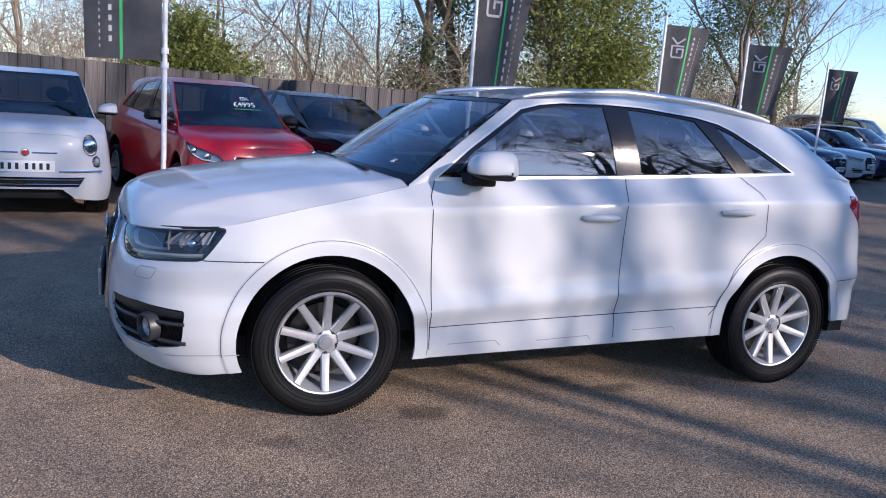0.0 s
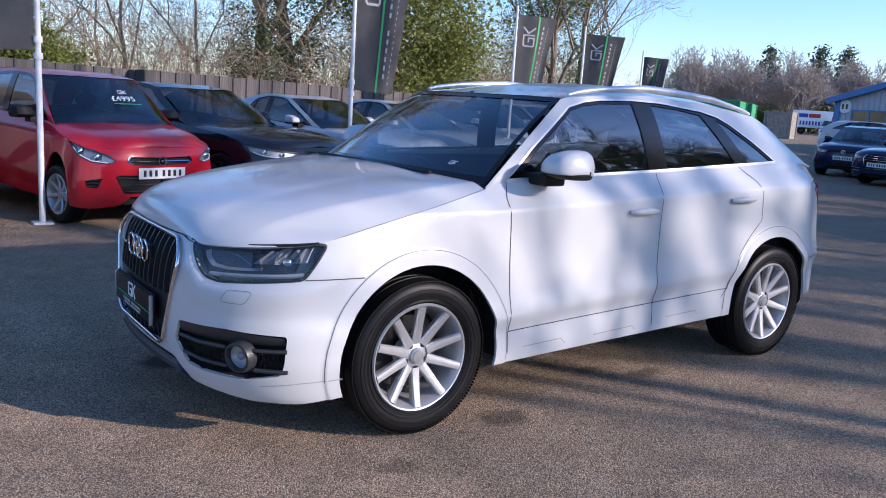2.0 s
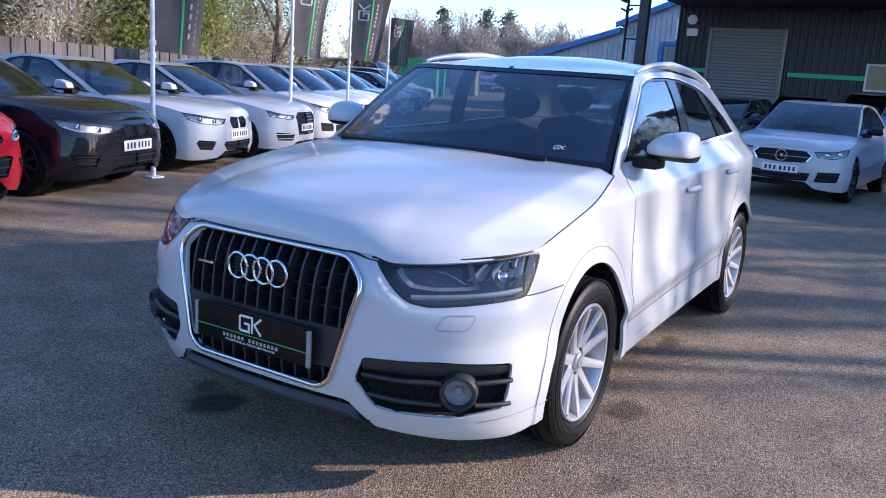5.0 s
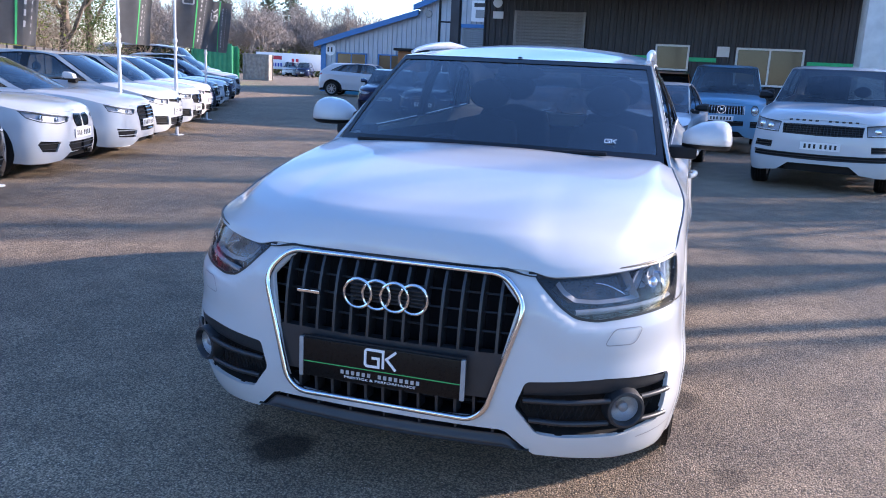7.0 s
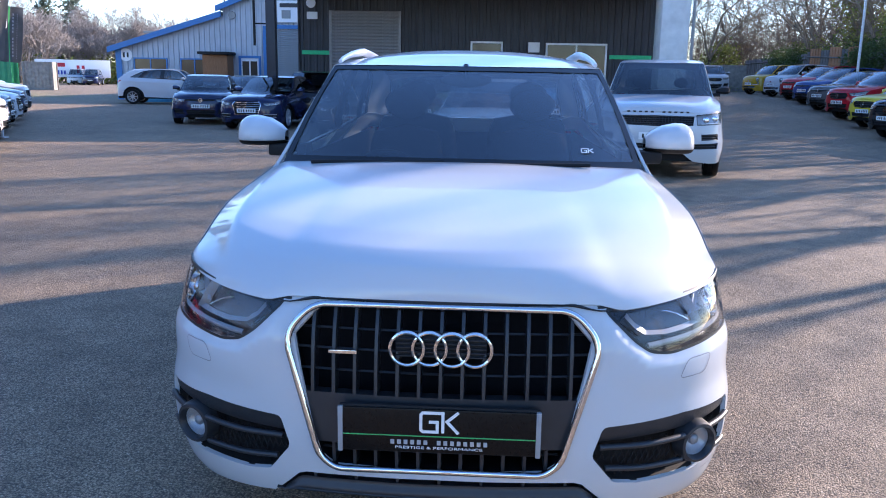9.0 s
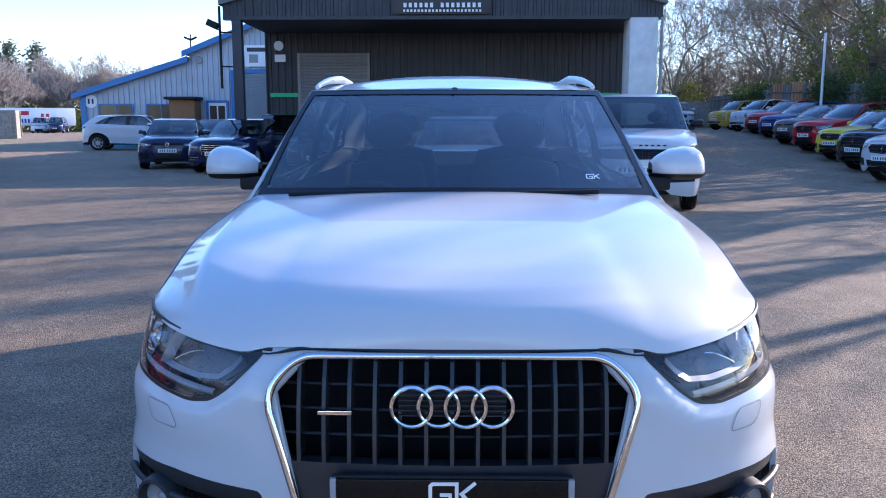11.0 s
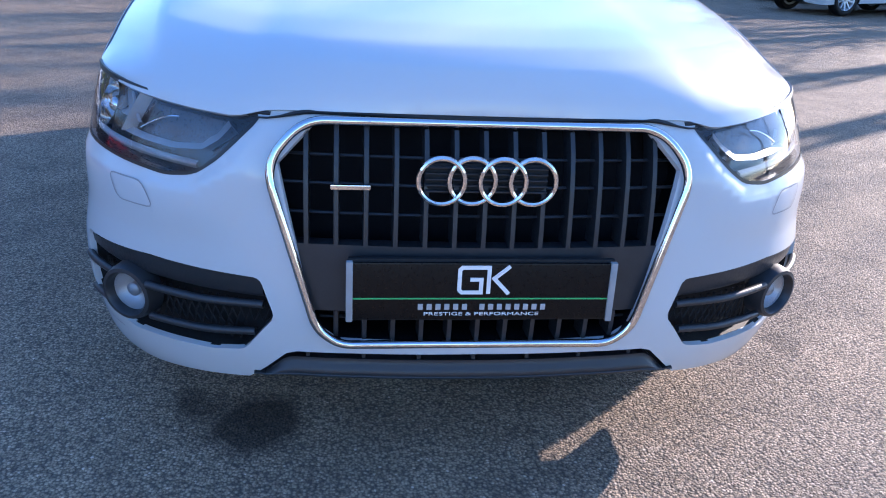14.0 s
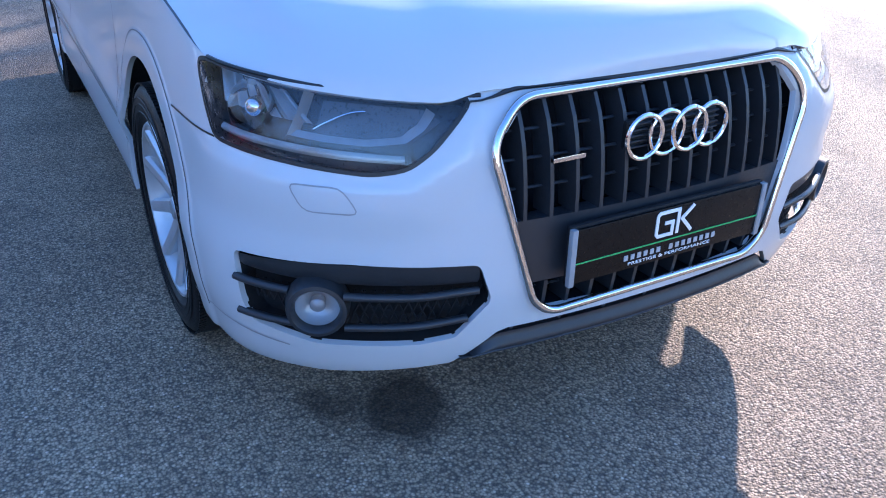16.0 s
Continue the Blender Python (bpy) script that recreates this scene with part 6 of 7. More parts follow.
park("estate_car", "navy estate car with chrome grille bars", NAVY, ESTATE, (17.3, 6.35), (-0.985, 0.06))
park("saloon_car", "grey executive saloon with price on the screen", GREY_PAINT, EXEC, (15.0, 3.25), (-0.99, 0.12))
park("suv", "black crossover by the showroom wall", BLACK_PAINT, CROSS, (20.0, 5.6), (-0.99, 0.05))
park("hatchback", "dark hatchback by the showroom wall", BLACK_PAINT, HATCH, (19.5, 3.6), (-0.99, 0.05))
park("hatchback", "green hatchback by the showroom wall", OLIVE, CROSS, (18.8, 1.75), (-0.99, 0.05))
park("suv", "orange crossover by the showroom wall", ORANGE, dict(CROSS, z=(0, 0.30, 1.04, 1.26, 1.82)), (20.3, 0.1), (-0.99, 0.05))
park("suv", "white seven-seat suv parked side-on", WHITE, dict(BIGSUV, w=0.94, tyre=0.36, mirror_mat=WHITE, z=(0, 0.28, 0.95, 1.18, 1.70)), (36.5, 13.3), (0.16, -0.99))
park("hatchback", "dark estate behind the navy hatchback", BLACK_PAINT, ESTATE, (25.0, 9.6), (-0.97, 0.1))
FR = (-0.30, 0.95)
for lab, mat, sp, at in (("white crossover beside the wooden fence", WHITE, CROSS, (14.1, -9.35)), ("black crossover beside the wooden fence", BLACK_PAINT, CROSS, (17.3, -10.25)), ("bright yellow small crossover", YELLOW, dict(CROSS, z=(0, 0.25, 0.86, 1.04, 1.50)), (20.2, -10.95)), ("dark red crossover beside the wooden fence", RED, CROSS, (23.1, -11.4)),
                         ("bronze-grey hatchback beside the wooden fence", GREY_PAINT, HATCH, (26.2, -11.95)), ("blue hatchback beside the wooden fence", DEEPBLUE, HATCH, (29.2, -12.5)), ("red hatchback beside the wooden fence", RED, HATCH, (31.9, -12.9)), ("white rounded hatchback beside the wooden fence", WHITE, FIAT, (34.4, -13.0)), ("ochre yellow retro hatchback", AMBER, FIAT, (38.0, -13.1))):
    park("hatchback" if sp in (HATCH, FIAT) else "suv", lab, mat, sp, at, FR, group=ROW2)
park("suv", "white coupe-backed suv by the far wall", WHITE, CROSS, (46.0, -13.6), (-0.98, 0.15))

# screen prices on the nearest cars
price = empty("price_sign")
price.parent = i10
letters("price_lettering", "£4995", 0.11, PRINT, price, pose(0, 0, 0))
maker_mark(price, pose(0.03, 0.11, 0), 0.05, PRINT)
part("price_underline", boxed((-0.14, -0.085, 0), (0.18, -0.075, 0.001)), PRINT_GREEN, price, smooth=None)
price.matrix_basis = pose(-0.845, -0.14, 1.235, 0, 0, -90) @ pose(0, 0, 0, 38, 0, 0)

# ---- fence, poles and flags ----
U, N = Vector((0.963, 0.27, 0)), Vector((-0.27, 0.963, 0))


def fence(name, start, end, height, board_w, mat, label, drop=0.0, newer=None, spans=()):
    """Upright boards on rails between two points, each board an object."""
    root = tagged(empty(name), label, "fence", kind="structure")
    a, b = Vector((*start, 0)), Vector((*end, 0))
    d = (b - a).normalized()
    n = Vector((-d.y, d.x, 0))
    count = int((b - a).length / board_w)
    rng = random.Random(count)
    bms = []
    for k in range(3):
        bm = boxed((-board_w * 0.5 - 0.010, -0.011, 0), (board_w * 0.5 + 0.010, 0.011, height + 0.003 * k), 0.004, 1)
        bms.append(link_mesh("board", bm, mat))
    fresh = None
    if newer:
        fresh = link_mesh("board", boxed((-board_w * 0.5 - 0.010, -0.011, 0), (board_w * 0.5 + 0.010, 0.011, height + 0.12), 0.004, 1), newer)
        fresh.parent = root
        q = a + d * (spans[0][0] - a.x + board_w * 0.3) + n * 0.012
        fresh.matrix_basis = Matrix.Translation((q.x, q.y, ground_z(q.x, q.y))) @ Matrix.Rotation(math.atan2(d.y, d.x), 4, "Z")
    for k in range(count):
        p = a + d * board_w * (k + 0.5) + n * (0.0125 if k % 2 else -0.0125)
        o = bms[k] if k < 3 else new("board", (fresh if fresh and any(x0 < p.x < x1 for x0, x1 in spans) else bms[k % 3]).data)
        o.parent = root
        o.matrix_basis = Matrix.Translation((p.x, p.y, ground_z(p.x, p.y) - drop * k / count + rng.uniform(-0.005, 0.005))) @ Matrix.Rotation(math.atan2(d.y, d.x), 4, "Z") @ Matrix.Rotation(rng.uniform(-0.002, 0.002), 4, "Y")
    for z in (0.35, height * 0.55, height - 0.25):
        p0, p1 = a + n * 0.05, b + n * 0.05
        part("rail", tube(bmesh.new(), [p0 + Vector((0, 0, z + ground_z(p0.x, p0.y))), p1 + Vector((0, 0, z - drop + ground_z(p1.x, p1.y)))], 0.035, 4), mat, root, smooth=None)
    return root


O = N * 9.7
pA, pB, pC, pD, pE = (O + U * s for s in (-13.0, 3.2, 3.2, 9.4, 22.0))
B2 = pC - N * 0.45
D2 = Vector((8.8, 11.0, 0))
fence("fence_west", pA.xy, pB.xy, 1.89, 0.15, FENCE_WOOD, "tall dark stained close-board wooden fence", 0.29)
fence("fence_step", pB.xy, B2.xy, 1.605, 0.15, FENCE_WOOD, "short return of the dark stained fence")
fence("fence_middle", B2.xy, D2.xy, 1.61, 0.13, FENCE_WOOD, "tall dark stained close-board wooden fence", 0.11)
fence("fence_east", D2.xy, (34.0, 25.0), 1.50, 0.16, FENCE_WOOD, "tall dark stained close-board wooden fence", 0.05)


def flag(pole_at, way, w, top, bottom, seed, z_pole):
    root = tagged(empty("flag_pole"), "white flagpole with grey dealer banner", "flagpole", "flagpoles along the car row")
    root.matrix_basis = Matrix.Translation((*pole_at, 0))
    part("pole", tube(bmesh.new(), [(0, 0, 0), (0, 0, 1.4), (0, 0, z_pole)], [0.030, 0.028, 0.020], 12), POLE_WHITE, root)
    part("base_plate", boxed((-0.09, -0.09, 0), (0.09, 0.09, 0.02), 0.004), POLE_WHITE, root)
    for z in (bottom - 0.05, bottom + 0.10):
        part("clamp", lathe(bmesh.new(), [(0.03, -0.03), (0.042, -0.03), (0.042, 0.03), (0.03, 0.03)], 14), POLE_WHITE, root).matrix_basis = pose(0, 0, z, 90)
    d = Vector((*way, 0)).normalized()
    n = Vector((-d.y, d.x, 0))
    rng = random.Random(seed)
    ph = rng.random() * 6

    def cloth(u, v, out=0.0):
        z = top + (bottom - top) * v
        f = 0.07 * u * math.sin(5 * u + 3.1 * v + ph) + 0.03 * u * math.sin(9 * u - 2 * v + ph)
        return d * (0.035 + w * u * (1 - (0.28 if seed > 1 else 0.05) * v)) + n * (f + out) + Vector((0, 0, z - 0.03 * u))

    bm = grid_bm(cloth, 18, 22)
    bmesh.ops.solidify(bm, geom=bm.faces[:], thickness=0.002)
    part("banner", bm, FLAG_CLOTH, root, "grey cloth banner with white mark and green stripe")
    for sgn in (-1, 1):
        o = 0.005 * sgn
        part("stripe", grid_bm(lambda u, v: cloth(0.515 + 0.04 * u, v, o), 2, 20), PRINT_GREEN, root, smooth=None)
        bm = bmesh.new()

        def ink(u0, v0, u1, v1):
            grid_bm(lambda u, v: cloth(u0 + (u1 - u0) * u, v0 + (v1 - v0) * v, o * 1.2), 2, 3, bm)

        # mark near the top, read upwards along the banner
        for quad in mark_quads():
            bm.faces.new([bm.verts.new(cloth(0.31 - c.y * 0.27, 0.27 - c.x * 0.125, o * 1.2)) for c in quad])
        for k in range(13):
            if k != 6:
                ink(0.655, 0.12 + 0.062 * k, 0.695, 0.155 + 0.062 * k)
        for k in range(20):
            ink(0.80, 0.12 + 0.042 * k, 0.817, 0.138 + 0.042 * k)
        tagged(part("banner_print", bm, PRINT_SOFT, root, smooth=None), kind="stuff")
    return root


flag((-1.76, 5.02), (-1.0, 0.05), 0.78, 3.35, 1.66, 1, 3.5)
flag((2.27, 6.15), (0.85, -0.35), 0.74, 3.35, 1.50, 2, 3.5)
flag((6.62, 7.93), (0.94, -0.30), 0.76, 3.05, 1.64, 3, 3.2)
flag((9.0, 8.55), (0.75, -0.62), 0.78, 2.95, 1.66, 4, 3.1)
flag((13.25, 10.65), (0.65, -0.70), 0.62, 2.85, 1.66, 5, 3.0)
pole = tagged(empty("lamp_post"), "slim white post beside the far car row", "post")
part("pole", tube(bmesh.new(), [(27.6, -13.9, 0.4), (27.6, -13.9, 4.67)], 0.05, 10), POLE_WHITE, pole)
part("base_plate", boxed((27.45, -14.05, 0.4), (27.75, -13.75, ground_z(27.6, -13.9) + 0.02)), POLE_WHITE, pole)

fence("fence_south", (12.0, -15.6), (40.0, -16.6), 2.2, 0.19, GREY_WOOD, "tall weathered wooden fence with newer orange panels", 0.0, PANEL_WOOD, ((38.1, 39.6), (35.3, 36.8), (33.5, 34.6)))
fence("fence_corner", (40.0, -16.6), (53.0, -17.4), 2.1, 0.22, GREY_WOOD, "weathered grey wooden fence")
tagged(link_mesh("wall_far", boxed((52.5, -19, 0), (52.9, -7, 2.7), 0.02), CONCRETE), "low concrete boundary wall", "wall", kind="structure")

# ---- buildings ----


def clad(bm, x, y0, y1, z0, top_fn, pitch, depth=0.035):
    """Upright ribbed sheeting facing -x."""
    k = 0
    y = y0
    pts = []
    while y < y1 - 1e-6:
        pts += [(y, 0), (min(y1, y + pitch * 0.55), 0), (min(y1, y + pitch * 0.65), -depth), (min(y1, y + pitch * 0.90), -depth)]
        y += pitch
    pts.append((y1, 0))
    prev = None
    for yy, dx in pts:
        pair = (bm.verts.new((x + dx, yy, z0)), bm.verts.new((x + dx, yy, top_fn(yy))))
        if prev:
            bm.faces.new((prev[0], prev[1], pair[1], pair[0]))
        prev = pair
    return bm


def window(parent, x, y0, y1, z0, z1, frame_mat, mullions=1):
    w = empty("window")
    w.parent = parent
    for lo, hi in (((y0, z0), (y1, z0 + 0.07)), ((y0, z1 - 0.07), (y1, z1)), ((y0, z0 + 0.07), (y0 + 0.07, z1 - 0.07)), ((y1 - 0.07, z0 + 0.07), (y1, z1 - 0.07))):
        part("window_frame", boxed((x - 0.09, lo[0], lo[1]), (x - 0.02, hi[0], hi[1]), 0.008, 1), frame_mat, w)
    for k in range(1, mullions + 1):
        y = y0 + (y1 - y0) * k / (mullions + 1)
        part("mullion", boxed((x - 0.085, y - 0.03, z0 + 0.07), (x - 0.03, y + 0.03, z1 - 0.07)), frame_mat, w)
    part("pane", boxed((x - 0.055, y0 + 0.07, z0 + 0.07), (x - 0.047, y1 - 0.07, z1 - 0.07)), DARK_PANE, w, smooth=None)
    part("reveal", boxed((x - 0.040, y0 + 0.02, z0 + 0.02), (x - 0.037, y1 - 0.02, z1 - 0.02)), GLOSS_BLACK, w, smooth=None)
    return w


def shutter(parent, x, y0, y1, z0, z1, mat):
    s = empty("roller_shutter")
    s.parent = parent
    n = int((z1 - z0) / 0.11)
    first = None
    for k in range(n):
        z = z0 + (z1 - z0) * k / n
        if first is None:
            bm = bmesh.new()
            h = (z1 - z0) / n
            grid_bm(lambda u, v: Vector((x - 0.03 - 0.02 * math.sin(math.pi * v), y0 + (y1 - y0) * u, z0 + h * v)), 1, 4, bm)
            first = part("slat", bm, mat, s)
        else:
            shared("slat", first, s, Matrix.Translation((0, 0, z - z0)))
    for y in (y0, y1):
        part("guide_rail", boxed((x - 0.08, y - 0.05, z0), (x, y + 0.05, z1)), mat, s)
    return s


def showroom():
    b = tagged(empty("showroom"), "dark clad showroom with gabled canopy and green band", "building")
    xw, xc, y0, y1 = 25.2, 20.8, -5.85, 6.70
    ym = (y0 + y1) / 2
    part("wall", clad(bmesh.new(), xw, y0, y1, 0.75, lambda y: 5.0, 0.24), CLAD_BLACK, b, smooth=None)
    part("low_wall", boxed((xw - 0.06, y0, 0), (xw + 0.2, y1, 0.75)), WHITE_WALL, b)
    gable = lambda y: 6.45 - abs(y - ym) * 0.255
    part("gable", clad(bmesh.new(), xc, y0 - 0.25, y1 + 0.25, 4.42, gable, 0.24), CLAD_BLACK, b, smooth=None)
    part("fascia_bottom", boxed((xc - 0.06, y0 - 0.25, 4.36), (xc + 0.2, y1 + 0.25, 4.46)), CLAD_BLACK, b)
    for sg in (-1, 1):
        bm = bmesh.new()
        e = y0 - 0.35 if sg < 0 else y1 + 0.35
        for xx0, xx1 in ((xc - 0.15, 48.0),):
            prism(bm, [(e, gable(e) + 0.02), (ym, gable(ym) + 0.02), (ym, gable(ym) + 0.16), (e, gable(e) + 0.16)], lambda y, z: Vector((xx0, y, z)), lambda y, z: Vector((xx1, y, z)))
        part("roof", bm, ROOF_GREY, b)
    part("soffit", boxed((xc + 0.2, y0, 4.44), (xw, y1, 4.50)), CLAD_BLACK, b)
    part("side_wall", boxed((xw, y1 - 0.1, 0), (48, y1 + 0.05, 4.6)), CLAD_BLACK, b)
    part("side_wall", boxed((xw, y0 - 0.05, 0), (48, y0 + 0.1, 4.6)), CLAD_BLACK, b)
    part("column", boxed((xc - 0.05, y1 - 0.28, 0), (xc + 0.22, y1, 4.4), 0.01), CLAD_BLACK, b)
    part("column", boxed((xc - 0.1, y0 - 0.1, 0), (xc + 0.9, y0 + 0.72, 4.4), 0.02), WHITE_WALL, b, "white rendered brick column")
    part("downpipe", tube(bmesh.new(), [(xc - 0.15, y0 - 0.2, 0), (xc - 0.15, y0 - 0.2, 4.4)], 0.05, 10), SHUTTER, b)
    part("green_band", boxed((xw - 0.07, 5.15, 2.23), (xw - 0.04, 6.6, 2.37)), GREEN_BAND, b)
    part("green_band", boxed((xw - 0.07, y0 + 0.1, 2.23), (xw - 0.04, -4.30, 2.37)), GREEN_BAND, b)
    part("green_band", boxed((xw - 0.07, -1.45, 2.23), (xw - 0.04, 2.9, 2.37)), GREEN_BAND, b)
    shutter(b, xw - 0.05, 3.1, 5.55, 0.0, 3.75, SHUTTER_DARK)
    window(b, xw - 0.05, -0.56, 0.58, 1.9, 2.77, PLATE_WHITE, 0)
    window(b, xw - 0.05, -4.20, -2.06, 1.5, 2.75, PLATE_WHITE, 1)
    sign = empty("fascia_sign")
    sign.parent = b
    part("sign_board", boxed((xc - 0.12, ym - 1.45, 4.50), (xc - 0.06, ym + 1.45, 5.35), 0.01), GREY_PLASTIC, sign, "dark sign board with pale bars")
    part("sign_panel", boxed((xc - 0.14, ym - 1.2, 4.95), (xc - 0.12, ym + 1.2, 5.3)), SKIP_BLUE, sign)
    bars_row(sign, Matrix.Translation((xc - 0.125, ym, 4.76)) @ FACING, 2.35, 0.13, 15, PRINT, gap_after=6)
    bars_row(sign, Matrix.Translation((xc - 0.125, ym, 4.60)) @ FACING, 2.35, 0.07, 22, PRINT)
    part("notice", lathe(bmesh.new(), [(0, -0.02), (0.17, -0.02), (0.17, 0.0)], 20), PRINT, b).matrix_basis = pose(xw - 0.06, 6.25, 4.0, 0, 0, -90)
    part("notice", boxed((xw - 0.08, 6.02, 3.45), (xw - 0.06, 6.4, 3.7)), PRINT, b)
    part("notice", boxed((xw - 0.08, -1.85, 2.42), (xw - 0.06, -1.45, 2.76)), PRINT, b)
    post = tagged(empty("floodlight_post"), "dark floodlight mast bracketed to the canopy column", "lamp post")
    part("pole", tube(bmesh.new(), [(20.75, 7.05, 2.35), (20.75, 7.05, 4.75)], 0.04, 8), PLASTIC, post)
    for z in (3.0, 4.0):
        part("bracket", tube(bmesh.new(), [(20.75, 7.05, z), (20.85, 6.66, z)], 0.025, 6), PLASTIC, post)
    bm = boxed((-0.12, -0.17, -0.10), (0.12, 0.17, 0.10), 0.03)
    part("floodlight", bm, PLASTIC, post).matrix_basis = pose(20.68, 7.24, 4.22, 25, 0, 0)
    part("floodlight_arm", tube(bmesh.new(), [(20.75, 7.05, 4.05), (20.70, 7.22, 4.15)], 0.02, 6), PLASTIC, post)


def shed():
    b = tagged(empty("workshop"), "pale ribbed metal workshop with blue trim", "building")
    x, y0, ym, y1 = 42.0, 8.0, 14.9, 21.1
    low, high = lambda y: 2.85 + (y1 - y) * 0.308, lambda y: 5.15 + (ym - y) * 0.40
    for n, (a, c, top) in enumerate(((ym, y1, low), (y0, ym, high))):
        part("wall", clad(bmesh.new(), x, a, c, 0.0, top, 0.30, 0.045), CLAD_BLUE, b, smooth=None)
        over = 0.35 if n == 0 else 0.25
        bm = bmesh.new()
        prism(bm, [(c + over, top(c + over) - 0.02), (a, top(a) - 0.02), (a, top(a) + 0.16), (c + over, top(c + over) + 0.16)], lambda y, z: Vector((x - 0.30, y, z)), lambda y, z: Vector((x + 25, y, z)))
        part("roof", bm, ROOF_GREY, b)
        bm = bmesh.new()
        prism(bm, [(c + over + 0.05, top(c + over) - 0.14), (a, top(a) - 0.12), (a, top(a) + 0.20), (c + over + 0.05, top(c + over) + 0.18)], lambda y, z: Vector((x - 0.40, y, z)), lambda y, z: Vector((x - 0.31, y, z)))
        part("bargeboard", bm, BLUE_TRIM, b, "bright blue verge trim")
    part("side_wall", boxed((x + 0.06, y1 - 0.1, 0), (x + 25, y1, 2.85)), CLAD_BLUE, b)
    part("upper_side_wall", boxed((x + 0.06, ym - 0.1, 4.6), (x + 25, ym, 5.15)), CLAD_BLUE, b)
    part("corner_trim", boxed((x - 0.1, y1 - 0.28, 0), (x + 0.05, y1 + 0.05, 2.85)), BLUE_TRIM, b)
    for a, c in ((18.15, 20.1), (15.75, 17.4)):
        window(b, x - 0.05, a, c, 1.1, 2.36, BLUE_TRIM, 1)
    part("porch", boxed((x - 1.2, 14.35, 0), (x - 0.06, 15.75, 2.55), 0.02), PANEL_WOOD, b, "small brown timber porch")
    part("porch_roof", boxed((x - 1.45, 14.2, 2.57), (x - 0.06, 15.95, 2.72), 0.02), PLASTIC, b)
    d = empty("door")
    d.parent = b
    part("door_panel", boxed((x - 0.1, 12.9, 0), (x - 0.06, 13.9, 2.42)), PRINT, d)
    for lo, hi in (((12.78, 0), (12.9, 2.55)), ((13.9, 0), (14.04, 2.55)), ((12.9, 2.42), (13.9, 2.55))):
        part("door_frame", boxed((x - 0.14, *lo), (x - 0.04, *hi), 0.01, 1), BLUE_TRIM, d)
    for k in range(2):
        part("pane", boxed((x - 0.12, 12.98 + 0.47 * k, 0.95), (x - 0.1, 13.36 + 0.47 * k, 2.25)), DARK_PANE, d, smooth=None)
    part("blue_post", boxed((x - 0.15, 12.40, 0), (x - 0.04, 12.6, 4.2)), BLUE_TRIM, b)
    part("blue_lintel", boxed((x - 0.15, 8.3, 4.05), (x - 0.04, 12.4, 4.25)), BLUE_TRIM, b)
    shutter(b, x - 0.05, 8.9, 12.2, 0, 4.0, SHUTTER)
    part("wall_box", boxed((x - 0.3, 9.9, 2.9), (x - 0.1, 10.5, 3.3), 0.02), PLASTIC, b, "small dark wall box")
    sign = part("sign_panel", boxed((x - 0.2, 8.9, 4.4), (x - 0.15, 11.75, 5.55)), PRINT, b)
    part("sign_bar", boxed((x - 0.22, 9.2, 5.2), (x - 0.2, 11.6, 5.42)), GREY_PLASTIC, sign)
    part("sign_patch", boxed((x - 0.22, 11.0, 4.6), (x - 0.2, 11.5, 5.05)), SHUTTER, sign)
    part("wall_vent", lathe(bmesh.new(), [(0, -0.05), (0.2, -0.05), (0.22, 0.0)], 20), SHUTTER, b).matrix_basis = pose(x - 0.06, 14.35, 4.75, 0, 0, -90)
    disc = part("unit_disc", lathe(bmesh.new(), [(0, -0.03), (0.36, -0.03), (0.36, 0)], 28), PRINT, b, "round white disc")
    disc.matrix_basis = pose(x - 0.06, 20.55, 2.50, 0, 0, -90)
    for k in (-1, 1):
        part("disc_bar", boxed((x - 0.11, 20.55 + 0.11 * k - 0.05, 2.36), (x - 0.09, 20.55 + 0.11 * k + 0.05, 2.64)), INK, b)
    # forked antenna: a mast with two raised arms, no lamps
    bm = tube(bmesh.new(), [(x - 0.1, 14.75, 5.2), (x - 0.1, 14.75, 6.15)], 0.04, 6)
    for sg in (-1, 1):
        tube(bm, [(x - 0.1, 14.75, 5.85), (x - 0.1, 14.75 + 0.35 * sg, 6.0)], 0.06, 6)
    part("roof_floodlights", bm, PLASTIC, b, "small forked antenna on a mast")


showroom()
shed()


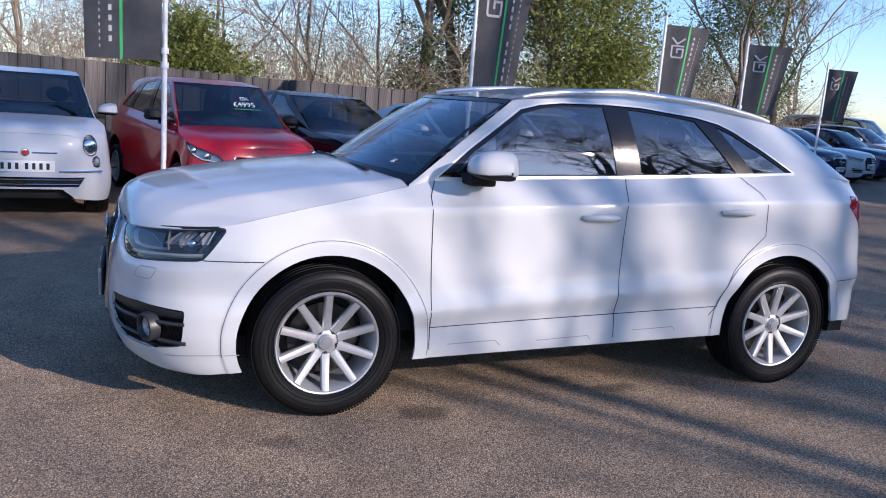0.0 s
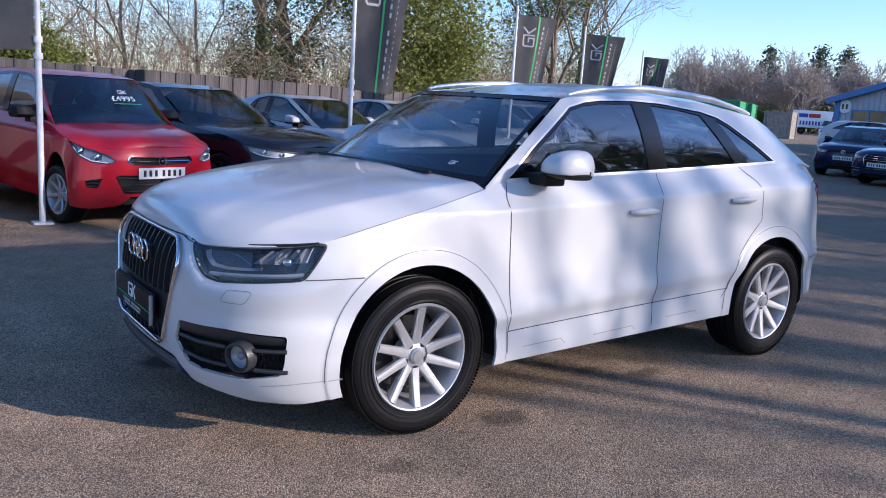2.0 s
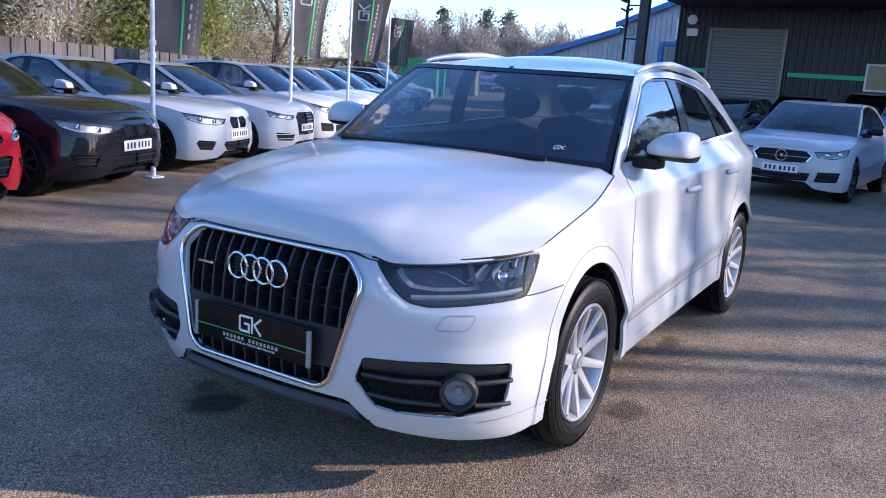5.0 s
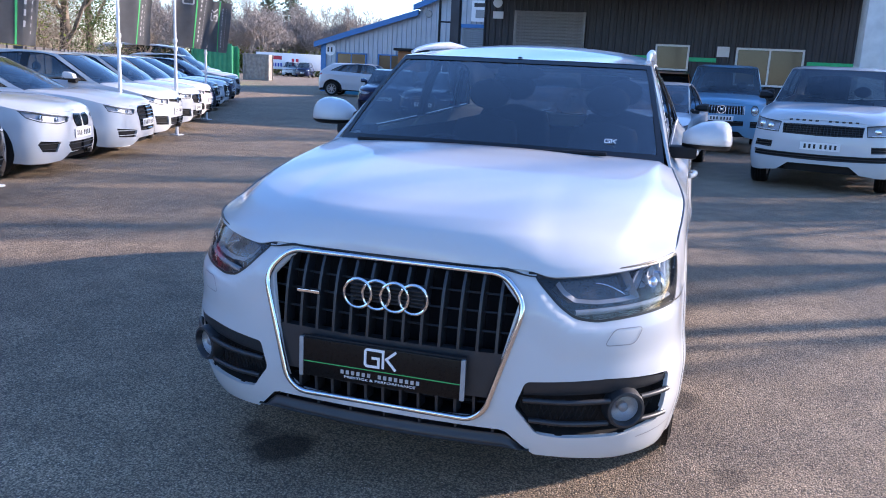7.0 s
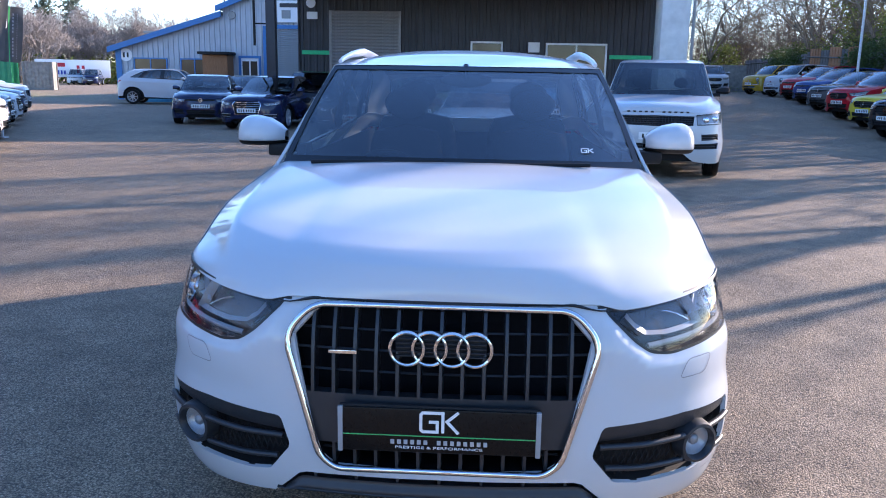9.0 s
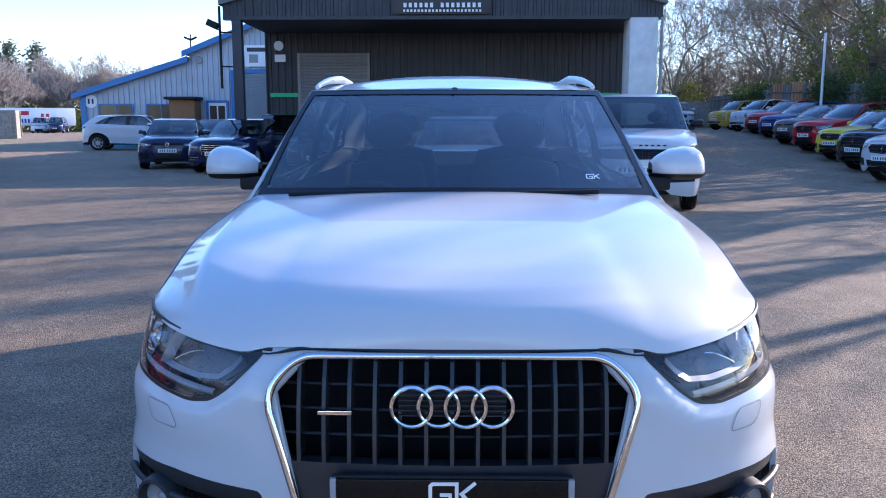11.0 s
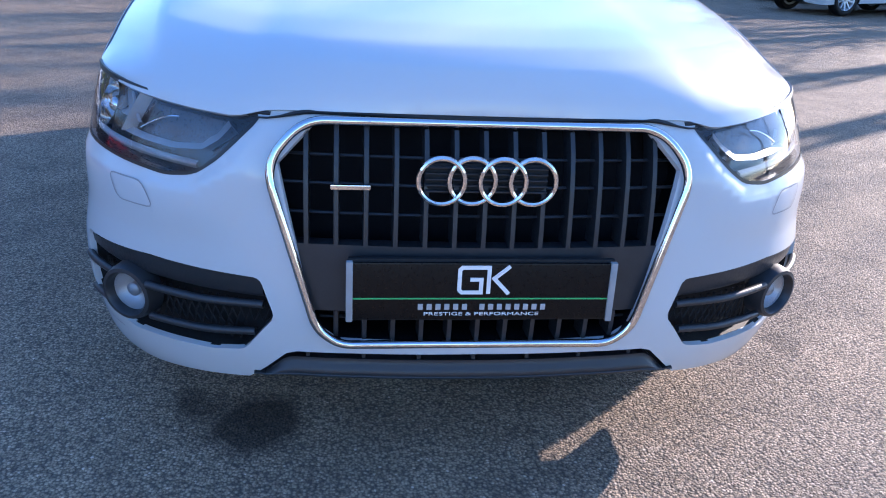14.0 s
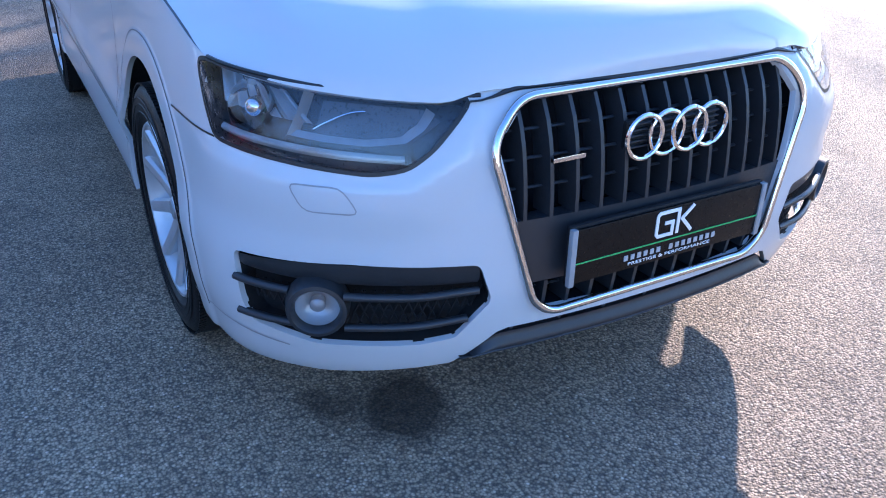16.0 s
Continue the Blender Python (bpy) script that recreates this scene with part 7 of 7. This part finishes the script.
def container(name, label, mat, at, yaw, size):
    c = tagged(empty(name, Matrix.Translation((*at, ground_z(*at))) @ Matrix.Rotation(radians(yaw), 4, "Z")), label, "container")
    l, w, h = size
    bm = bmesh.new()
    n = int(l / 0.28)
    for sg in (-1, 1):
        prev = None
        for k in range(n * 2 + 1):
            x = -l / 2 + l * k / (n * 2)
            yv = sg * (w / 2 - (0.04 if (k // 1) % 2 else 0))
            pair = (bm.verts.new((x, yv, 0.15)), bm.verts.new((x, yv, h - 0.1)))
            if prev:
                bm.faces.new((*prev, pair[1], pair[0]))
            prev = pair
    for sx in (-1, 1):
        prev = None
        for k in range(17):
            y = -w / 2 + w * k / 16
            pair = (bm.verts.new((sx * (l / 2 - (0.04 if k % 2 else 0)), y, 0.15)), bm.verts.new((sx * (l / 2 - (0.04 if k % 2 else 0)), y, h - 0.1)))
            if prev:
                bm.faces.new((*prev, pair[1], pair[0]))
            prev = pair
    part("corrugated_wall", bm, mat, c, smooth=None)
    part("top", boxed((-l / 2, -w / 2, h - 0.12), (l / 2, w / 2, h), 0.02), mat, c)
    part("floor_beam", boxed((-l / 2, -w / 2, 0.0), (l / 2, w / 2, 0.16), 0.02), mat, c)
    for sx in (-1, 1):
        for sy in (-1, 1):
            part("corner_post", boxed((sx * l / 2 - 0.08, sy * w / 2 - 0.08, 0), (sx * l / 2 + 0.03, sy * w / 2 + 0.03, h), 0.01), mat, c)
    return c


container("shipping_container", "green corrugated steel container", CONTAINER, (45.0, 30.6), 30, (6.1, 2.4, 2.6))
container("shipping_container", "green corrugated steel container", CONTAINER, (51.3, 33.9), 30, (6.1, 2.4, 2.6))
container("skip", "blue steel waste skip beside the workshop", SKIP_BLUE, (39.3, 17.9), 5, (1.6, 1.8, 1.3))
container("storage_unit", "pale slatted storage unit", CONCRETE, (63.0, 37.4), 20, (2.6, 2.2, 2.3))


def trailer():
    t = tagged(empty("lorry_trailer", pose(100.0, 54.5, 0, 0, 0, 121)), "white box trailer with red and blue livery", "lorry")
    part("box", boxed((-5.2, -1.25, 0.9), (3.6, 1.25, 3.1), 0.05), PRINT, t)
    part("red_flash", boxed((0.2, 1.25, 2.2), (1.6, 1.27, 2.7)), VAN_RED, t)
    part("blue_flash", boxed((1.7, 1.25, 2.2), (2.9, 1.27, 2.7)), VAN_BLUE, t)
    bars_row(t, pose(1.4, 1.27, 1.5, 90, 0, 180), 2.6, 0.5, 7, VAN_BLUE)
    bars_row(t, pose(-1.6, 1.27, 1.9, 90, 0, 180), 1.2, 1.0, 2, VAN_RED)
    for x in (-2.6, -1.5, 2.3):
        for y in (-1.0, 1.0):
            part("tyre", lathe(bmesh.new(), [(0.25, -0.15), (0.48, -0.15), (0.5, 0), (0.48, 0.15), (0.25, 0.15)], 20, (x, y, 0.5)), RUBBER, t)


trailer()
for lab, mat, at in (("white van far across the yard", WHITE, (96.0, 51.5)), ("dark van far across the yard", NAVY, (95.0, 49.0))):
    park("van", lab, mat, VAN, at, (-0.95, -0.3))
park("van", "white motorhome far across the yard", WHITE, VAN, (110.0, 55.0), (-0.95, -0.3))
far_post = tagged(empty("lamp_post"), "distant grey steel street lamp", "lamp post")
part("pole", tube(bmesh.new(), [(60, 26.5, 0), (60, 26.5, 4.6)], 0.07, 8), SHUTTER, far_post)
part("head", boxed((59.7, 26.0, 4.6), (60.1, 27.0, 4.75), 0.02), SHUTTER, far_post)

# ---- trees ----


def grow(rng, bm, tips, p, d, length, r, depth, spread, up, rmin=0.0045):
    n = 3
    pts, rads = [p.copy()], [r]
    for k in range(n):
        d = (d + Vector((rng.uniform(-1, 1), rng.uniform(-1, 1), rng.uniform(-0.6, 1) * up)) * 0.16).normalized()
        p = p + d * length / n
        pts.append(p.copy())
        rads.append(r * (1 - 0.38 * (k + 1) / n))
    tube(bm, pts, rads, 7 if r > 0.08 else (4 if r > 0.025 else 3))
    if depth == 0:
        tips.append(p)
        return
    kids = rng.choice((2, 3, 3)) if depth > 1 else 3
    for k in range(kids):
        ax = Vector((rng.uniform(-1, 1), rng.uniform(-1, 1), rng.uniform(-0.5, 0.9) * up + 0.1)).normalized()
        nd = (d * (1 - spread) + ax * spread * 1.25).normalized()
        start = pts[-1] if k < 2 else pts[2]
        grow(rng, bm, tips, start, nd, length * rng.uniform(0.66, 0.86), max(rmin, r * rng.uniform(0.5, 0.66)), depth - 1, spread, up, rmin)


def leaves_bm(rng, centres, count, radius, size, bm=None):
    bm = bm or bmesh.new()
    for _ in range(count):
        c = rng.choice(centres)
        v = Vector((rng.gauss(0, 1), rng.gauss(0, 1), rng.gauss(0, 0.8))) * radius * 0.5
        s = size * rng.uniform(0.6, 1.3)
        q = Euler((rng.uniform(0, 6.3), rng.uniform(-0.9, 0.9), rng.uniform(0, 6.3))).to_matrix()
        o = c + v
        bm.faces.new([bm.verts.new(o + q @ Vector(k)) for k in ((-s * 0.5, 0, 0), (0, -s * 0.33, 0.1 * s), (s * 0.6, 0, 0), (0, s * 0.33, 0.1 * s))])
    return bm


def tree(seed, height, label, twig=TWIG, depth=6, spread=0.42, girth=0.16, ivy=0, ivy_mat=None, ivy_r=0.5, leaf=0.10, at=(0, 0), up=1.0, low=0.28, lean=(0, 0), rmin=0.0045):
    rng = random.Random(seed)
    root = tagged(empty("tree"), label, "tree", "trees round the car park")
    trunk, fine, tips = bmesh.new(), bmesh.new(), []
    h0 = height * low
    pts = [Vector((lean[0] * t + 0.08 * math.sin(3 * t + seed), lean[1] * t, h0 * t)) for t in (0, 0.33, 0.66, 1)]
    tube(trunk, pts, [girth * 1.35, girth * 1.1, girth, girth * 0.92], 10)
    kids = []
    for k in range(4):
        a = 2 * math.pi * (k + rng.random() * 0.6) / 4
        d = Vector((math.cos(a) * 0.55, math.sin(a) * 0.55, 0.85)).normalized() if k else Vector((0.05, 0.05, 1))
        grow(rng, fine, tips, pts[-1] if k < 3 else pts[2], d, height * (0.22 if k else 0.26), girth * (0.55 if k else 0.8), depth - 1, spread, up, rmin)
    part("trunk", trunk, BARK, root)
    part("crown", fine, twig, root, smooth=None)
    if ivy:
        cs = []
        for k in range(60):
            t = rng.random()
            r = ivy_r * (0.35 + 0.9 * math.sin(math.pi * min(1, 0.15 + 0.8 * t)))
            a = rng.uniform(0, 6.3)
            cs.append(Vector((r * math.cos(a), r * math.sin(a), height * 0.78 * t + 0.2)))
        part("ivy", leaves_bm(rng, cs, ivy, ivy_r * 0.75, leaf), ivy_mat or IVY, root, "dense climbing ivy", smooth=None)
    root.matrix_basis = Matrix.Translation((*at, ground_z(*at)))
    return root


def at_pose(x, y, turn, k):
    return Matrix.Translation((x, y, ground_z(x, y))) @ Matrix.Rotation(turn, 4, "Z")


def bush(seed, label, at, size, count, mat, leaf=0.09, name="bush"):
    rng = random.Random(seed)
    root = tagged(empty(name), label, "bush", "bushes behind the fence")
    cs = []
    stems = bmesh.new()
    for k in range(46):
        a, t = rng.uniform(0, 6.3), rng.random() ** 0.6
        c = Vector((size[0] * t * math.cos(a), size[1] * t * math.sin(a), size[2] * (0.12 + 0.88 * (1 - t * t) ** 0.5 * rng.uniform(0.55, 1))))
        cs.append(c)
        tube(stems, [Vector((c.x * 0.15, c.y * 0.15, 0)), c * 0.6, c], [0.03, 0.018, 0.006], 4)
    part("stem", stems, TWIG, root, smooth=None)
    part("foliage", leaves_bm(rng, cs, count, min(size) * 0.42, leaf), mat, root, smooth=None)
    root.matrix_basis = Matrix.Translation((*at, 0))
    return root


def scrub(seed, label, at, size, count, mat, fat=1.0):
    """Bare upright thicket: many thin whips from the ground."""
    rng = random.Random(seed)
    bm = bmesh.new()
    for _ in range(count):
        x, y = rng.uniform(-1, 1) * size[0], rng.uniform(-1, 1) * size[1]
        h = size[2] * rng.uniform(0.5, 1.0)
        p = [Vector((x, y, 0))]
        for k in range(4):
            p.append(p[-1] + Vector((rng.uniform(-0.42, 0.42), rng.uniform(-0.42, 0.42), h / 4 * rng.uniform(0.7, 1.2))))
        tube(bm, p, [fat * r for r in (0.011, 0.009, 0.007, 0.0045, 0.002)], 3)
        for k in (1, 2, 3, 4):
            for _ in range(5):
                e = p[k] + Vector((rng.uniform(-0.85, 0.85) * fat, rng.uniform(-0.85, 0.85) * fat, rng.uniform(-0.1, 0.7) * fat))
                tube(bm, [p[k], (p[k] + e) / 2 + Vector((0, 0, 0.05)), e], [fat * r for r in (0.005, 0.0035, 0.0018)], 3)
    root = tagged(link_mesh("thicket", bm, mat), label, "bush", kind="stuff")
    root.matrix_basis = Matrix.Translation((*at, 0))
    return root


def conifer(seed, at, height):
    rng = random.Random(seed)
    root = tagged(empty("conifer"), "dark distant cedar with layered boughs", "tree", "distant conifers")
    tr, nd = bmesh.new(), bmesh.new()
    tube(tr, [(0, 0, 0), (0, 0, height)], [height * 0.02, 0.04], 6)
    for k in range(34):
        t = 0.22 + 0.78 * k / 34
        for q in range(5):
            a = rng.uniform(0, 6.3)
            r = height * 0.34 * (1 - t) ** 0.8 * rng.uniform(0.5, 1.1) + 0.3
            e = Vector((r * math.cos(a), r * math.sin(a), height * t - 0.12 * r))
            tube(tr, [(0, 0, height * t), e], [0.06, 0.02], 3)
            leaves_bm(rng, [e * 0.5 + Vector((0, 0, height * t * 0.5)), e, e * 0.8 + Vector((0, 0, height * t * 0.2))], 8, 0.9, 0.55, nd)
    part("trunk", tr, BARK, root, smooth=None)
    part("foliage", nd, NEEDLES, root, smooth=None)
    root.matrix_basis = Matrix.Translation((*at, 0))
    return root


# behind the fence
bush(1, "rounded sunlit evergreen bush behind the fence", (-0.9, 12.8), (1.3, 1.0, 2.75), 26000, SHRUB, 0.08)
ivy_a = tree(11, 11, "tall bare tree with ivy-clad trunk", ivy=9000, ivy_r=0.5, leaf=0.075, at=(4.7, 15.0), girth=0.14)
tree(12, 12, "leaning bare tree with ivy-clad trunk", ivy=11000, ivy_r=0.6, leaf=0.075, at=(6.0, 15.4), girth=0.15, lean=(-0.6, 0))
tree(13, 10, "tree smothered in dense ivy", ivy=62000, ivy_r=1.35, at=(7.9, 14.2), girth=0.17, ivy_mat=SHRUB, leaf=0.095, depth=5)
tree(14, 12, "bare winter tree with fine twigs", PALE_TWIG, at=(21.0, 20.5), girth=0.13, ivy=4500, leaf=0.08, ivy_r=0.6)
bare_b = tree(15, 10, "bare winter tree with fine twigs", PALE_TWIG, at=(2.9, 19.5), girth=0.07, rmin=0.005, low=0.2, depth=7)
tree(16, 9, "bush-like tree with ivy", at=(17.6, 18.6), ivy=16000, leaf=0.085, ivy_r=1.1, girth=0.15, depth=5)
for k, (x, y, s) in enumerate([(-4.5, 18.5, 0.9), (0.5, 21.0, 1), (8.5, 22.5, 1), (-1.5, 24.0, 1), (16.0, 25.0, 1), (4.0, 27.0, 1), (5.5, 21.5, 1.1), (-9.0, 17.0, 1.0), (13.0, 22.0, 0.9), (26.5, 25.0, 1.1), (31.0, 30.0, 1.0)]):
    copy_thing(bare_b, at_pose(x, y, k * 1.3, s))
sc = scrub(21, "bare tan thicket behind the fence", (-6.0, 14.0), (3.0, 1.6, 3.2), 70, PALE_TWIG)
for k, (x, y) in enumerate([(-11.5, 12.5), (-9.0, 15.5), (-3.5, 15.5), (1.0, 16.5), (3.6, 15.5), (4.6, 13.6), (10.5, 16.5), (12.5, 17.0), (15.5, 19.5), (20.0, 21.0), (24.0, 23.5)]):
    copy_thing(sc, Matrix.Translation((x, y, 0)) @ Matrix.Rotation(k * 0.9, 4, "Z"))
tall = scrub(22, "tall bare tan thicket behind the fence", (-5.0, 20.0), (3.4, 1.8, 5.4), 170, PALE_TWIG, 0.85)
for k, (x, y) in enumerate([(-12, 16.5), (-8.5, 18), (-2, 18.5), (2.0, 18.2), (5.0, 19.5), (9.5, 18.5), (12.5, 19.5), (16.5, 22.0), (1.0, 24.0), (22.5, 24.0)]):
    copy_thing(tall, Matrix.Translation((x, y, 0)) @ Matrix.Rotation(k * 0.8, 4, "Z"))
house = tagged(empty("house", pose(-14.0, 26.0, 0)), "distant tan rendered house behind the thicket", "house")
part("wall", boxed((-4, -3, 0), (4, 3, 3.2)), BRICK, house)
bm = bmesh.new()
prism(bm, [(-4.4, 3.1), (4.4, 3.1), (0, 5.6)], lambda x, z: Vector((x, -3.3, z)), lambda x, z: Vector((x, 3.3, z)))
part("roof", bm, ROOF_GREY, house, smooth=None)

# far tree line beyond the yard
c1 = conifer(31, (126, 80), 14.0)
copy_thing(c1, pose(128, 72, 0, 0, 0, 70))
copy_thing(c1, pose(131, 69, 0, 0, 0, 140))
# the crowns' pale tone carries the haze of distance
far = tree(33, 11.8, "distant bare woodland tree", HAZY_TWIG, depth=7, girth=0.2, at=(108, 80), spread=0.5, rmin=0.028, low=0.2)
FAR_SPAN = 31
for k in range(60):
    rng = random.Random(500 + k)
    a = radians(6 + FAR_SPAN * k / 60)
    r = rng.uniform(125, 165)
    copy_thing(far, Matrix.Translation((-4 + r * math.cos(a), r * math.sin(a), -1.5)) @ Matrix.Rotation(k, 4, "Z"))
hedge = bmesh.new()
rng = random.Random(77)
leaves_bm(rng, [Vector((rng.uniform(108, 125), 0, 0)).xyz + Vector((0, rng.uniform(30, 90), rng.uniform(0.3, 3.0))) for _ in range(300)], 9000, 2.0, 0.7, hedge)
tagged(link_mesh("far_hedge", hedge, SHRUB), "distant scrubby hedge line", "hedge", kind="stuff")

# south side: the trees that shade the car park, and the wood behind the far row
tree(47, 12, "slender bare roadside tree with spreading limbs", BARK, at=(8.45, -12.9), girth=0.10, spread=0.44, depth=5, low=0.52)
shade = tree(41, 13, "tall bare roadside tree with spreading limbs", BARK, at=(-13.0, -15.0), girth=0.18, spread=0.46, depth=6, low=0.50)
for k, (x, y) in enumerate([(-24.0, -9.0), (-26.0, 1.0), (-23.0, 9.0), (3.6, -13.2), (-1.8, -13.0), (13.2, -17.5), (16.5, -18.5), (22.0, -19.5), (-7.0, -13.5), (28.0, -20.0), (13.8, -18.4), (19.2, -18.0), (25.0, -21.0)]):
    copy_thing(shade, at_pose(x, y, 0.8 + k * 1.1, 1))
tree(46, 7.5, "slim young bare tree at the edge of the yard", BARK, at=(7.95, -12.55), girth=0.055, depth=3, low=0.75)
ivr = tree(43, 11, "ivy-hung tree behind the wooden fence", PALE_TWIG, ivy=6000, ivy_r=0.9, at=(33.0, -18.5), girth=0.2, depth=6, leaf=0.14, ivy_mat=SHRUB)
copy_thing(ivr, at_pose(25.5, -17.6, 2.0, 1))
copy_thing(ivr, at_pose(42.0, -20.0, 4.0, 1))
for k, (x, y) in enumerate([(17.5, -19.0), (21.5, -18.6), (29.0, -18.8)]):
    copy_thing(ivr, at_pose(x, y, 1.0 + 1.3 * k, 1))
for k, (xa, xb) in enumerate(((30.2, 33.3), (24.0, 28.3), (40.5, 45.0), (17.5, 21.5))):
    rng = random.Random(90 + k)
    cs = [Vector((rng.uniform(xa, xb), -15.55 - 0.035 * (0.5 * (xa + xb) - 12) + rng.uniform(-0.25, 0.25), 0.9 + rng.uniform(0.9, 2.35))) for _ in range(60)]
    tagged(link_mesh("fence_ivy", leaves_bm(rng, cs, 5200, 0.5, 0.11), IVY), "dark ivy hanging over the wooden fence", "ivy", kind="stuff")
wood = tree(45, 12, "bare tan woodland tree behind the wall", PALE_TWIG, at=(55.0, -15.5), girth=0.16, depth=7, rmin=0.011, low=0.18, spread=0.5)
for k, (x, y) in enumerate([(58, -10), (60, -19), (48, -20), (38, -19.5), (66, -14), (62, -24), (46, -25), (70, -8), (36, -24), (54, -26), (44, -21.5), (51, -21), (33, -22), (64, -5), (29, -21.5)]):
    copy_thing(wood, at_pose(x, y, k * 1.7, 1))
thick = scrub(51, "bare brown thicket on the bank behind the fence", (22.0, -20.5), (5.0, 2.2, 7.5), 150, TWIG, 2.3)
for k, (x, y) in enumerate([(31, -20.5), (40, -21.5), (48, -22), (56, -20), (57, -11), (58, -4), (62, -16), (66, -22), (27, -25), (37, -26)]):
    copy_thing(thick, at_pose(x, y, k * 0.7, 1) if y > -18 and x > 54 else Matrix.Translation((x, y, 0.5)) @ Matrix.Rotation(0.15 * k, 4, "Z"))
for k, (x, y) in enumerate([(20, -18), (28, -18.2), (36, -18.6), (44, -19), (50, -18.5), (58, -14)]):
    bush(60 + k, "evergreen undergrowth behind the fence", (x, y), (2.6, 1.2, 2.6), 2600, SHRUB, 0.14)
for k, (x, y) in enumerate([(55.5, -8.5), (56.5, -12.5), (56.0, -16.5), (49.0, -20.0), (41.0, -19.2)]):
    bush(70 + k, "green undergrowth rising behind the boundary wall", (x, y), (3.4, 1.6, 4.2), 4200, SHRUB, 0.16)
